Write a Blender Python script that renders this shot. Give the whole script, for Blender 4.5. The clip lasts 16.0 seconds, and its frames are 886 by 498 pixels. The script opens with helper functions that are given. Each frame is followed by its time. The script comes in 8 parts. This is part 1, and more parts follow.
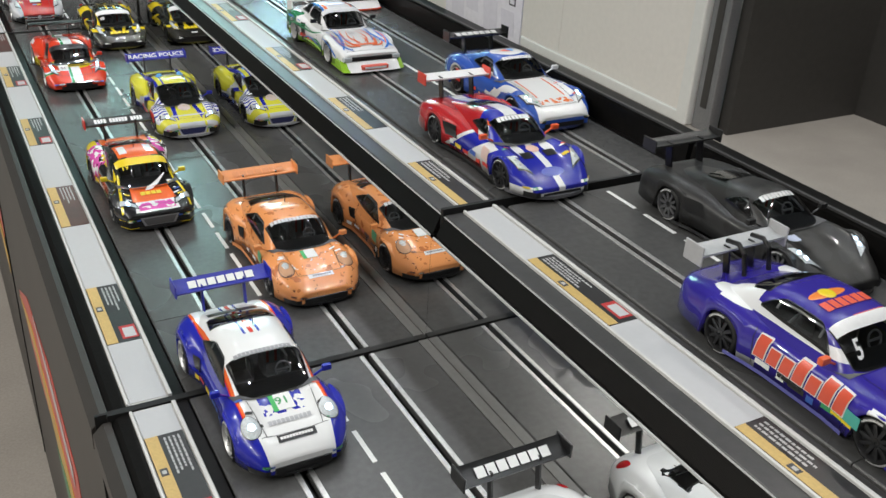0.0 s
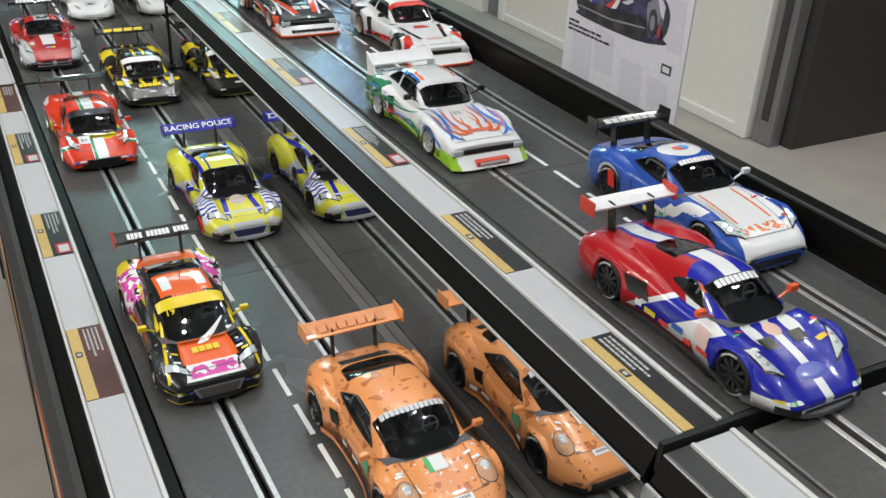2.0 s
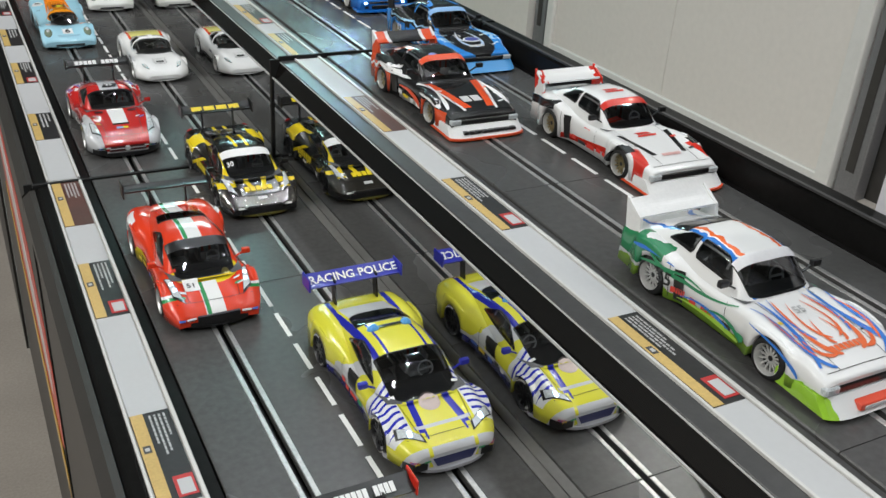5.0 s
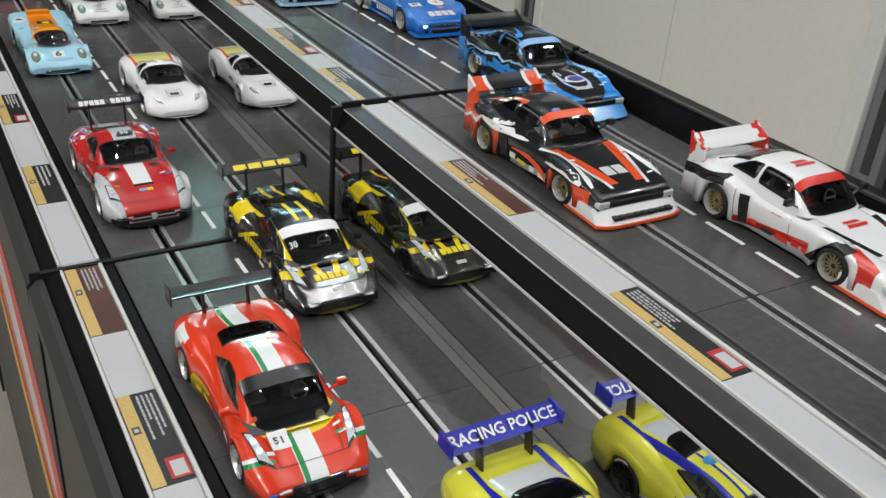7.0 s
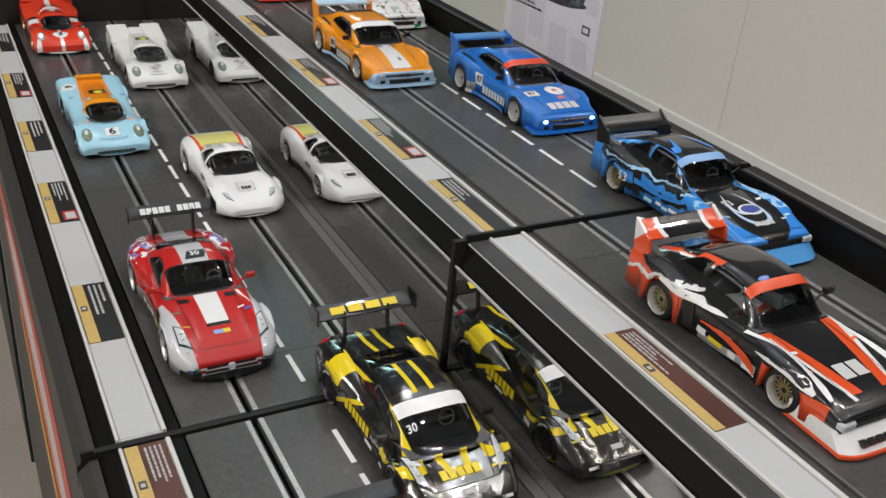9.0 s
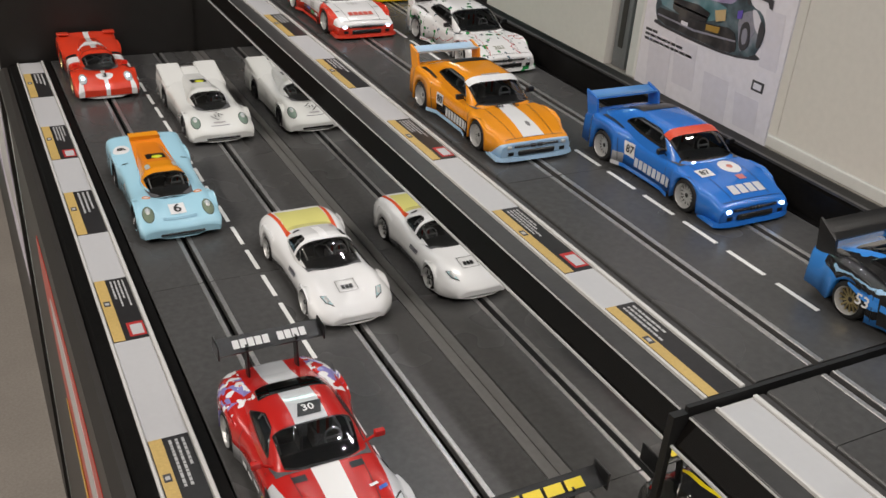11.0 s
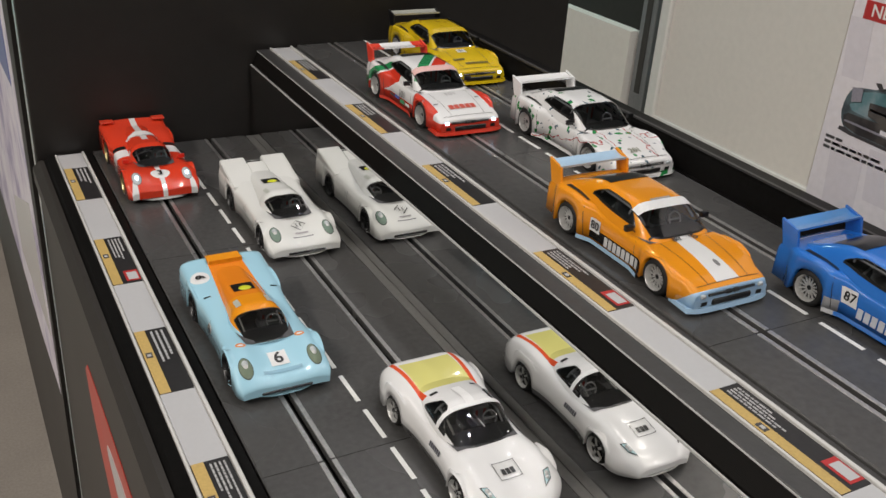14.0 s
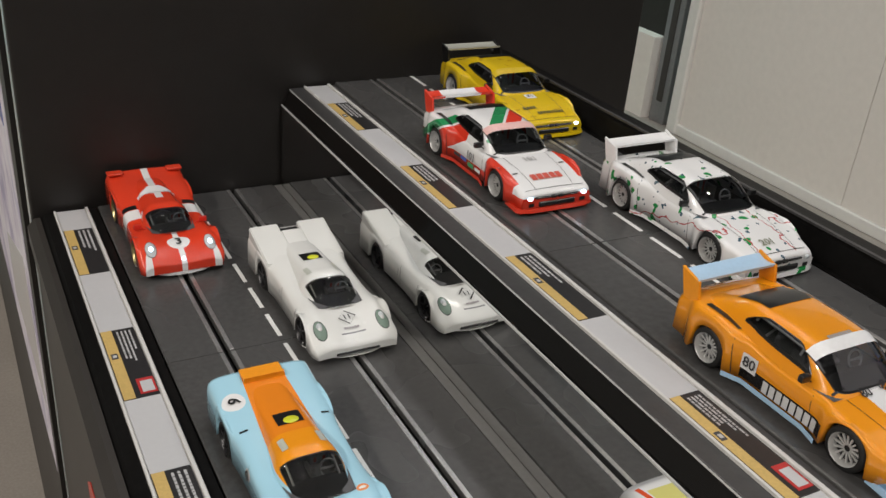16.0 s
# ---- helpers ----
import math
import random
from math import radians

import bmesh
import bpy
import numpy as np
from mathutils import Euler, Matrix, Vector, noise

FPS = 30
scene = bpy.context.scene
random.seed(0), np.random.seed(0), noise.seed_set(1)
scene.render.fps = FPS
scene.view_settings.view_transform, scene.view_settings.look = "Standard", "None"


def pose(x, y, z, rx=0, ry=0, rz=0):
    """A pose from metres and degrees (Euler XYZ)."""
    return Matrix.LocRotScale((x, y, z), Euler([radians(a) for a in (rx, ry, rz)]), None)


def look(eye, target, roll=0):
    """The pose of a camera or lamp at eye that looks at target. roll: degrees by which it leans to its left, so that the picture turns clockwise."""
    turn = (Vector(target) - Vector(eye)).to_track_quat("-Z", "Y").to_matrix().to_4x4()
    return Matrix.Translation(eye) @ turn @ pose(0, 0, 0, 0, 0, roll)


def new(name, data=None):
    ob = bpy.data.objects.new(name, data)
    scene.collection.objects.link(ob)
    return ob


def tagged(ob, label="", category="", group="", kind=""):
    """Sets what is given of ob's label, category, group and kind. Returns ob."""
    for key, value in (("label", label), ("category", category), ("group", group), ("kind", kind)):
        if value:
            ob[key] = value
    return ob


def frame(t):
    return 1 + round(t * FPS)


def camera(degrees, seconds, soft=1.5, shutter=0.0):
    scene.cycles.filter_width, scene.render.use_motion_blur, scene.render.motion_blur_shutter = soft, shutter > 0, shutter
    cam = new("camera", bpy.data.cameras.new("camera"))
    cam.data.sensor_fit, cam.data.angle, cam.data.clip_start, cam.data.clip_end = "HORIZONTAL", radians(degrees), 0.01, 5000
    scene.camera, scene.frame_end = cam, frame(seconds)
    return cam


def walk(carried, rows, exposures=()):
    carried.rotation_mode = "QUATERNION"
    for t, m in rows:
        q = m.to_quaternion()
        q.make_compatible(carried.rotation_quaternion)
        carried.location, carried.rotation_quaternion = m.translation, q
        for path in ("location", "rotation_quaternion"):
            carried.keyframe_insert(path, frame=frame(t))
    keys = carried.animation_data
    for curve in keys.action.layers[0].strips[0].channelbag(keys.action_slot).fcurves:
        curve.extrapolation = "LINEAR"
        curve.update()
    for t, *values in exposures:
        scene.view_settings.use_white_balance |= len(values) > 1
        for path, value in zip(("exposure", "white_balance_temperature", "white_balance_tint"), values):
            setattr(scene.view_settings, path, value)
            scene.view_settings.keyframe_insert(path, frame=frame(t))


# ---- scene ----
cam = camera(51.0, 16.0)
PATH = [
    (0, (-0.2245, 0.0176, 0.4432), (0.2201, 0.7840, -0.0204), 3.57),
    (0.5, (-0.2236, 0.0809, 0.4387), (0.2172, 0.8475, -0.0282), 3.45),
    (1, (-0.2158, 0.1606, 0.4398), (0.2242, 0.9256, -0.0304), 3.25),
    (1.5, (-0.2026, 0.2476, 0.4429), (0.2398, 1.0091, -0.0308), 3.90),
    (2, (-0.1819, 0.3281, 0.4460), (0.2467, 1.0965, -0.0294), 2.90),
    (2.5, (-0.1801, 0.3848, 0.4483), (0.2356, 1.1592, -0.0286), 3.96),
    (3, (-0.1856, 0.4407, 0.4430), (0.2262, 1.2176, -0.0332), 4.33),
    (3.5, (-0.1942, 0.5227, 0.4453), (0.2263, 1.2954, -0.0303), 3.97),
    (4, (-0.1973, 0.5993, 0.4489), (0.2304, 1.3728, -0.0188), 4.42),
    (4.2, (-0.1965, 0.6252, 0.4464), (0.2301, 1.4007, -0.0191), 4.18),
    (6.3, (-0.2317, 0.8614, 0.4121), (0.2253, 1.6216, -0.0498), 4.58),
    (6.5, (-0.2312, 0.8891, 0.4151), (0.2327, 1.6419, -0.0520), 4.65),
    (7, (-0.2249, 0.9703, 0.4188), (0.2397, 1.7160, -0.0587), 4.76),
    (7.5, (-0.2195, 1.0454, 0.4292), (0.2387, 1.7940, -0.0500), 4.17),
    (8, (-0.2116, 1.1000, 0.4340), (0.2513, 1.8507, -0.0374), 4.37),
    (8.5, (-0.2093, 1.1428, 0.4359), (0.2404, 1.9019, -0.0347), 5.14),
    (9, (-0.2099, 1.1866, 0.4336), (0.2353, 1.9524, -0.0304), 5.51),
    (11.5, (-0.2105, 1.4732, 0.4378), (0.2133, 2.2408, -0.0430), 4.21),
    (12, (-0.2185, 1.5167, 0.4401), (0.2080, 2.2845, -0.0380), 4.40),
    (12.5, (-0.2250, 1.5503, 0.4480), (0.2001, 2.3241, -0.0216), 4.16),
    (13, (-0.2314, 1.5789, 0.4488), (0.1975, 2.3565, -0.0109), 4.34),
    (13.5, (-0.2369, 1.6147, 0.4446), (0.1963, 2.3938, -0.0086), 4.13),
    (14, (-0.2522, 1.6400, 0.4455), (0.1938, 2.4148, -0.0026), 4.20),
    (14.5, (-0.2543, 1.6674, 0.4465), (0.1888, 2.4463, 0.0026), 4.47),
    (15, (-0.2387, 1.7210, 0.4433), (0.2098, 2.5002, 0.0055), 4.17),
    (15.5, (-0.2291, 1.7869, 0.4484), (0.2239, 2.5600, 0.0043), 4.72),
    (16, (-0.2259, 1.8409, 0.4488), (0.2211, 2.6102, -0.0077), 5.13),
]
EXPOSURES = [(0, 0.10, 6300, 7), (4, 0.05, 6200, 6), (8, -0.02, 6300, 8), (11.5, -0.08, 6700, 12), (16, -0.14, 6650, 11)]   # the camera settles as it nears the dark end
walk(cam, [(t, look(eye, target, roll)) for t, eye, target, roll in PATH], exposures=EXPOSURES)

# ---- world and light ----
world = bpy.data.worlds.new("hall_air")
world.use_nodes = True
world.node_tree.nodes["Background"].inputs["Color"].default_value = (0.9, 0.95, 1.0, 1)
world.node_tree.nodes["Background"].inputs["Strength"].default_value = 0.05
scene.world = world


def unseen_lamp(x, y, power, size=0.9, colour=(1.0, 0.95, 0.885)):
    d = bpy.data.lights.new("unseen_lamp", "AREA")
    d.shape, d.size, d.size_y, d.energy, d.color = "RECTANGLE", size, size * 0.6, power, colour
    ob = new("unseen_lamp", d)
    ob.matrix_basis = pose(x, y, 3.4)
    tagged(ob, "rectangular lamp under the ceiling, out of view, placed to light the scene", "lamp", "ceiling lamps")


# row added out of view on the left to brighten the posters and partition
for ly in (-1.9, -0.7, 0.5, 1.7, 2.9, 4.1):
    unseen_lamp(-3.6, ly, 53.0, 0.22)
for k in range(9):
    unseen_lamp(0.3 + 0.12 * (k % 2), -2.1 + 0.8 * k, 4.2, 0.065, (0.97, 0.98, 1.0))
    unseen_lamp(1.5 - 0.15 * (k % 2), -1.7 + 0.8 * k, 7.0, 0.065, (0.97, 0.98, 1.0))
# two added fill lamps, out of view, that brighten the floor on the right
for ly in (0.3, 1.6):
    unseen_lamp(2.95, ly, 24.0, 0.2)
# tinted sources added out of view, set where they mirror as glare on the track
TEAL, COLD_BLUE = (0.60, 1.0, 0.95), (0.34, 0.46, 1.0)
for lx, ly, power, tone in ((2.3, 8.8, 46.0, TEAL), (0.9, 10.5, 30.0, TEAL), (2.6, 11.4, 130.0, TEAL), (3.6, 11.8, 120.0, TEAL), (4.9, 12.2, 150.0, COLD_BLUE)):
    unseen_lamp(lx, ly, power, 1.5, tone)

# ---- helpers of this scene ----
def part(name, bm, material, parent=None, label=""):
    """One mesh object out of a bmesh, under a thing or a part."""
    me = bpy.data.meshes.new(name)
    bm.to_mesh(me)
    bm.free()
    me.materials.append(material)
    ob = new(name, me)
    ob.parent = parent
    if label:
        ob["label"] = label
    return ob


def empty(name, m=None):
    ob = new(name)
    ob.empty_display_size = 0.02
    if m is not None:
        ob.matrix_basis = m
    return ob


def box(bm, x0, x1, y0, y1, z0, z1, bevel=0.0, seg=1):
    got = bmesh.ops.create_cube(bm, size=1.0)["verts"]
    for v in got:
        v.co = Vector(((x0 + x1) / 2 + v.co.x * (x1 - x0), (y0 + y1) / 2 + v.co.y * (y1 - y0), (z0 + z1) / 2 + v.co.z * (z1 - z0)))
    if bevel > 0:
        edges = list({e for v in got for e in v.link_edges})
        bmesh.ops.bevel(bm, geom=edges, offset=bevel, segments=seg, affect="EDGES", profile=0.7)
    return bm


def boxed(*a, **k):
    return box(bmesh.new(), *a, **k)


def extruded(profile, y0, y1, bm=None):
    """A closed (x, z) outline drawn out along y."""
    bm = bm or bmesh.new()
    a = [bm.verts.new((x, y0, z)) for x, z in profile]
    b = [bm.verts.new((x, y1, z)) for x, z in profile]
    n = len(profile)
    for i in range(n):
        bm.faces.new((a[i], a[(i + 1) % n], b[(i + 1) % n], b[i]))
    bm.faces.new(a[::-1])
    bm.faces.new(b)
    bmesh.ops.recalc_face_normals(bm, faces=bm.faces)
    return bm


# ---- materials ----
def material(name, colour, rough=0.5, metal=0.0, coat=0.0, vary=0.12, scale=40.0, bump=0.0, bump_scale=400.0, spec=0.5, emit=None, power=0.0):
    m = bpy.data.materials.new(name)
    m.use_nodes = True
    nt = m.node_tree
    b = nt.nodes["Principled BSDF"]
    b.inputs["Roughness"].default_value = rough
    b.inputs["Metallic"].default_value = metal
    b.inputs["Coat Weight"].default_value = coat
    b.inputs["Coat Roughness"].default_value = 0.04
    b.inputs["Specular IOR Level"].default_value = spec
    co = nt.nodes.new("ShaderNodeTexCoord")
    if vary:
        big, fine = nt.nodes.new("ShaderNodeTexNoise"), nt.nodes.new("ShaderNodeTexNoise")
        big.inputs["Scale"].default_value, fine.inputs["Scale"].default_value = scale * 0.15, scale * 6
        big.inputs["Detail"].default_value = fine.inputs["Detail"].default_value = 3
        add = nt.nodes.new("ShaderNodeMath")
        add.operation = "ADD"
        mix = nt.nodes.new("ShaderNodeMix")
        mix.data_type = "RGBA"
        ramp = nt.nodes.new("ShaderNodeMapRange")
        ramp.inputs["From Min"].default_value, ramp.inputs["From Max"].default_value = 0.7, 1.3
        for n in (big, fine):
            nt.links.new(co.outputs["Object"], n.inputs["Vector"])
        nt.links.new(big.outputs["Fac"], add.inputs[0])
        nt.links.new(fine.outputs["Fac"], add.inputs[1])
        nt.links.new(add.outputs[0], ramp.inputs["Value"])
        nt.links.new(ramp.outputs[0], mix.inputs["Factor"])
        mix.inputs["A"].default_value = (*[c * (1 - vary) for c in colour], 1)
        mix.inputs["B"].default_value = (*[min(1, c * (1 + vary)) for c in colour], 1)
        nt.links.new(mix.outputs["Result"], b.inputs["Base Color"])
        rr = nt.nodes.new("ShaderNodeMapRange")
        rr.inputs["To Min"].default_value, rr.inputs["To Max"].default_value = max(0.0, rough - 0.06), min(1.0, rough + 0.06)
        nt.links.new(big.outputs["Fac"], rr.inputs["Value"])
        nt.links.new(rr.outputs[0], b.inputs["Roughness"])
    else:
        b.inputs["Base Color"].default_value = (*colour, 1)
    if bump:
        n, bp = nt.nodes.new("ShaderNodeTexNoise"), nt.nodes.new("ShaderNodeBump")
        n.inputs["Scale"].default_value = bump_scale
        bp.inputs["Strength"].default_value, bp.inputs["Distance"].default_value = bump, 0.001
        nt.links.new(co.outputs["Object"], n.inputs["Vector"])
        nt.links.new(n.outputs["Fac"], bp.inputs["Height"])
        nt.links.new(bp.outputs["Normal"], b.inputs["Normal"])
    if emit:
        b.inputs["Emission Color"].default_value = (*emit, 1)
        b.inputs["Emission Strength"].default_value = power
    return m


TRACK = material("track_plastic", (0.070, 0.069, 0.068), 0.27, vary=0.16, scale=30, bump=0.12, bump_scale=900)
RAIL = material("steel_rail", (0.60, 0.59, 0.58), 0.36, metal=0.9, vary=0.2, scale=60)
WHITE_LINE = material("white_lane_paint", (0.78, 0.78, 0.76), 0.5, vary=0.06)
SLOT = material("slot_black", (0.008, 0.008, 0.008), 0.6, vary=0.2)
RIM = material("black_laminate", (0.007, 0.0066, 0.0064), 0.3, vary=0.3, scale=25, bump=0.08, spec=0.12)
RIM_TOP = material("charcoal_ledge", (0.050, 0.049, 0.049), 0.36, vary=0.2, scale=25, bump=0.1)
SEAM = material("black_rubber_seam", (0.006, 0.006, 0.006), 0.7, vary=0.2)
MIRROR = material("mirror_acrylic", (0.90, 0.905, 0.90), 0.015, metal=1.0, vary=0)
# pale tone of the mirror's polished edge and of the painted riser highlight
EDGE = material("polished_edge_glint", (0.50, 0.50, 0.49), 0.3, vary=0.1)
RISER = material("gloss_black", (0.008, 0.007, 0.0065), 0.11, vary=0)
# the strip's specular sheen is put into this lighter grey
FOOT = material("foot_sheen_grey", (0.15, 0.148, 0.145), 0.35, vary=0.1, scale=30)
PAPER = material("white_paper", (0.485, 0.485, 0.495), 0.5, vary=0.02)
CHANNEL = material("label_channel", (0.62, 0.61, 0.59), 0.25, vary=0.05)
CARD_BLACK = material("card_black", (0.022, 0.021, 0.022), 0.35, vary=0.2)
CARD_GOLD = material("card_gold", (0.55, 0.38, 0.13), 0.4, vary=0.12, scale=80)
CARD_PHOTO = material("card_brown", (0.09, 0.035, 0.028), 0.35, vary=0.3, scale=200)
CARD_RED = material("card_red", (0.45, 0.03, 0.03), 0.4, vary=0.1)
CARD_BLUE = material("card_blue", (0.06, 0.16, 0.42), 0.4, vary=0.1)
TEXT_PALE = material("pale_print", (0.48, 0.48, 0.48), 0.5, vary=0.05)
TEXT_DARK = material("dark_print", (0.05, 0.05, 0.055), 0.5, vary=0.05)
SIDE = material("stand_side", (0.034, 0.030, 0.027), 0.45, vary=0.1, scale=10)
BACK = material("black_board", (0.016, 0.0145, 0.0135), 0.42, vary=0.15, scale=8, bump=0.05)
FLOOR = material("grey_carpet", (0.36, 0.325, 0.29), 0.9, vary=0.12, scale=30, bump=0.5, bump_scale=300)
WALL = material("white_partition", (0.90, 0.845, 0.785), 0.6, vary=0.03, scale=6)
WALL_EDGE = material("partition_profile", (0.86, 0.84, 0.80), 0.4, vary=0.03, scale=6)
ALU = material("aluminium_post", (0.33, 0.33, 0.34), 0.38, metal=0.7, vary=0.1, scale=20)
DARK_WALL = material("dark_wall", (0.05, 0.046, 0.042), 0.55, vary=0.12, scale=5)
HALL = material("hall_wall", (0.32, 0.31, 0.30), 0.8, vary=0.1, scale=2)
CEIL = material("hall_ceiling", (0.24, 0.24, 0.24), 0.85, vary=0.1, scale=2)

# ---- the hall ----
FLOOR_Z = -0.905


def hall():
    f = part("floor", boxed(-7, 9, -7, 13, FLOOR_Z - 0.1, FLOOR_Z), FLOOR)
    tagged(f, "grey carpet floor of the exhibition hall", "floor", kind="structure")
    c = part("ceiling", boxed(-7, 9, -7, 13, 3.6, 3.7), CEIL)
    tagged(c, "grey hall ceiling", "ceiling", kind="structure")
    for name, b in (("wall_north", (-7, 9, 13, 13.1)), ("wall_south", (-7, 9, -7.1, -7)), ("wall_west", (-7.1, -7, -7, 13)), ("wall_east", (9, 9.1, -7, 13))):
        w = part(name, boxed(*b, FLOOR_Z, 3.6), HALL)
        tagged(w, "plain grey wall closing the hall", "wall", kind="structure")


def partition():
    """White exhibition wall with its profiles, beyond the stand."""
    w = empty("wall_partition", pose(2.62, 0, 0))
    part("panel", boxed(0, 0.06, 2.93, 3.86, FLOOR_Z + 0.05, 1.6), WALL, w)
    part("panel", boxed(0, 0.06, 3.863, 4.76, FLOOR_Z + 0.05, 1.6), WALL, w)
    part("base_rail", boxed(-0.012, 0.072, 2.88, 4.80, FLOOR_Z, FLOOR_Z + 0.048, bevel=0.004), WALL_EDGE, w)
    part("end_profile", boxed(-0.02, 0.08, 4.763, 4.825, FLOOR_Z, 1.6, bevel=0.006), WALL_EDGE, w, "white end profile of the partition")
    part("end_profile", boxed(-0.02, 0.08, 2.86, 2.927, FLOOR_Z, 1.6, bevel=0.006), WALL_EDGE, w, "white end profile of the partition")
    tagged(w, "white exhibition partition wall of two panels", "wall", kind="structure")
    for y in (2.80, 4.93):
        p = empty("wall_post", pose(2.66, y, 0))
        part("post", boxed(-0.03, 0.03, -0.05, 0.05, FLOOR_Z, 1.6, bevel=0.004), ALU, p)
        part("groove", boxed(-0.033, -0.029, -0.02, 0.016, FLOOR_Z + 0.1, 1.5), DARK_WALL, p, "dark groove in the post")
        tagged(p, "grey aluminium post at the end of the partition", "post", kind="structure")
    d = part("wall_dark", boxed(2.70, 3.50, 2.70, 2.76, FLOOR_Z, 1.6), DARK_WALL)
    tagged(d, "dark brown-grey booth wall", "wall", kind="structure")
    d = part("wall_booth", boxed(3.50, 3.56, -2.5, 2.76, FLOOR_Z, 1.6), DARK_WALL)
    tagged(d, "dark brown-grey booth wall", "wall", kind="structure")
    d = part("wall_low", boxed(2.6, 2.66, 5.0, 8.0, FLOOR_Z, -0.53), WALL)
    tagged(d, "low white partition beside the passage", "wall", kind="structure")
    d = part("wall_passage", boxed(3.2, 3.26, 4.7, 9.0, FLOOR_Z, 2.2), DARK_WALL)
    tagged(d, "dark wall behind the passage", "wall", kind="structure")


# ---- the stand ----
JOINTS = (-0.49, 0.612, 1.716, 2.812)   # seams between the modules
XM = 0.1086                              # mirror face
ZU = 0.119                               # upper track


def stand_module(y0, y1):
    s = empty("display_stand", pose(0, y0, 0))
    n = y1 - y0
    g = 0.003
    part("carcass", boxed(-0.158, 0.405, g, n - g, FLOOR_Z + 0.02, -0.022), RIM, s)
    part("side_panel", boxed(-0.166, -0.1585, g, n - g, FLOOR_Z + 0.02, -0.03), SIDE, s, "printed side panel")
    part("edge_strip", extruded([(-0.171, -0.03), (-0.1575, -0.03), (-0.1575, -0.004), (-0.163, -0.004), (-0.171, -0.012)], g, n - g), SIDE, s, "brown-grey edge strip")
    part("left_rim", extruded([(-0.157, -0.021), (-0.1005, -0.021), (-0.1005, -0.001), (-0.146, -0.001), (-0.153, -0.002), (-0.157, -0.006)], g, n - g), RIM, s)
    part("foot_strip", boxed(0.0994, XM - 0.0004, g, n - g, -0.012, -0.0004), FOOT, s, "foot strip before the mirror, its sheen painted as lighter grey")
    part("mirror_backing", boxed(0.1125, 0.1155, g, n - g, -0.02, 0.0975), RIM, s)
    part("mirror", boxed(XM, 0.112, g if y0 != JOINTS[1] else 0.0002, n - g if y1 != JOINTS[1] else n - 0.0002, -0.004, 0.0965), MIRROR, s, "mirror acrylic riser")
    part("mirror_edge", extruded([(XM - 0.0006, 0.097), (XM + 0.0009, 0.097), (XM + 0.0009, 0.0985), (XM - 0.0006, 0.0985)], g, n - g), EDGE, s, "bright polished edge")
    part("riser", extruded([(0.116, 0.0), (0.176, 0.0), (0.176, 0.1145), (0.1182, 0.1145), (0.1178, 0.1142), (0.1116, 0.0990), (0.1116, 0.0980), (0.116, 0.0980)], g, n - g), RISER, s)
    # pale strip in place of the highlight along the riser's top bevel
    part("riser_highlight", boxed(0.1175, 0.1182, g, n - g, 0.1146, 0.1156), EDGE, s, "thin pale strip painted as the highlight of the riser's top edge")
    part("ledge", boxed(0.1184, 0.1735, g, n - g, 0.1148, 0.1165, bevel=0.0005), RIM_TOP, s)
    part("upper_deck", boxed(0.177, 0.372, g, n - g, 0.0, 0.108), RIM, s)
    part("right_rim", extruded([(0.3725, 0.0), (0.404, 0.0), (0.404, 0.142), (0.401, 0.145), (0.384, 0.145), (0.380, 0.142), (0.378, 0.1185), (0.3725, 0.1185)], g, n - g), RIM, s)
    part("rim_bead", extruded([(0.3795, 0.1455), (0.383, 0.1455), (0.383, 0.1475), (0.3795, 0.1475)], g, n - g), RIM_TOP, s)
    tagged(s, "black stepped display stand module with a mirror riser", "display stand", "stand modules")
    return s


def seam(y, upright):
    s = empty("seam_profile", pose(0, y, 0))
    w = 0.0024 if upright else 0.0031
    part("lower_strip", boxed(-0.159, XM - 0.001, -w, w, -0.02, 0.0012), SEAM, s)
    if upright:
        part("upright", boxed(XM - 0.002, 0.1168, -w, w, 0.0, 0.118), SEAM, s)
    part("upper_strip", boxed(0.1172, 0.378, -w * 0.6, w * 0.6, 0.1, 0.1212), SEAM, s)
    part("side_strip", boxed(-0.168, -0.1595, -w * 0.4, w * 0.4, FLOOR_Z + 0.03, 0.002), SEAM, s)
    tagged(s, "black rubber seam profile between two stand modules", "seam profile", "seam profiles")


# ---- the track ----
PITCH, PIECE = 0.0504, 0.3528


def deck_mesh(length):
    """Two-lane deck with real grooves and seats for the rails."""
    top, w, half = 0.0, 0.0988, 0.0024
    pts = [(-w, -0.012), (-w, top - 0.001), (-w + 0.001, top)]
    for c in (-0.0495, 0.0495):
        pts += [(c - half, top), (c - half, top - 0.008), (c + half, top - 0.008), (c + half, top)]
    pts += [(w - 0.001, top), (w, top - 0.001), (w, -0.012)]
    bm = bmesh.new()
    a = [bm.verts.new((x, 0.0003, z)) for x, z in pts]
    b = [bm.verts.new((x, length - 0.0003, z)) for x, z in pts]
    for i in range(len(pts) - 1):
        bm.faces.new((a[i], b[i], b[i + 1], a[i + 1]))
    for ring in (a, b):
        for tri in ((0, 1, 2, 3, 4), (5, 6, 7, 8), (9, 10, 11, 12, 13)):
            try:
                bm.faces.new([ring[i] for i in tri])
            except (ValueError, IndexError):
                pass
    bmesh.ops.recalc_face_normals(bm, faces=bm.faces)
    for f in bm.faces:
        if f.calc_center_median().z > -0.0005 and f.normal.z < 0:
            f.normal_flip()
    return bm


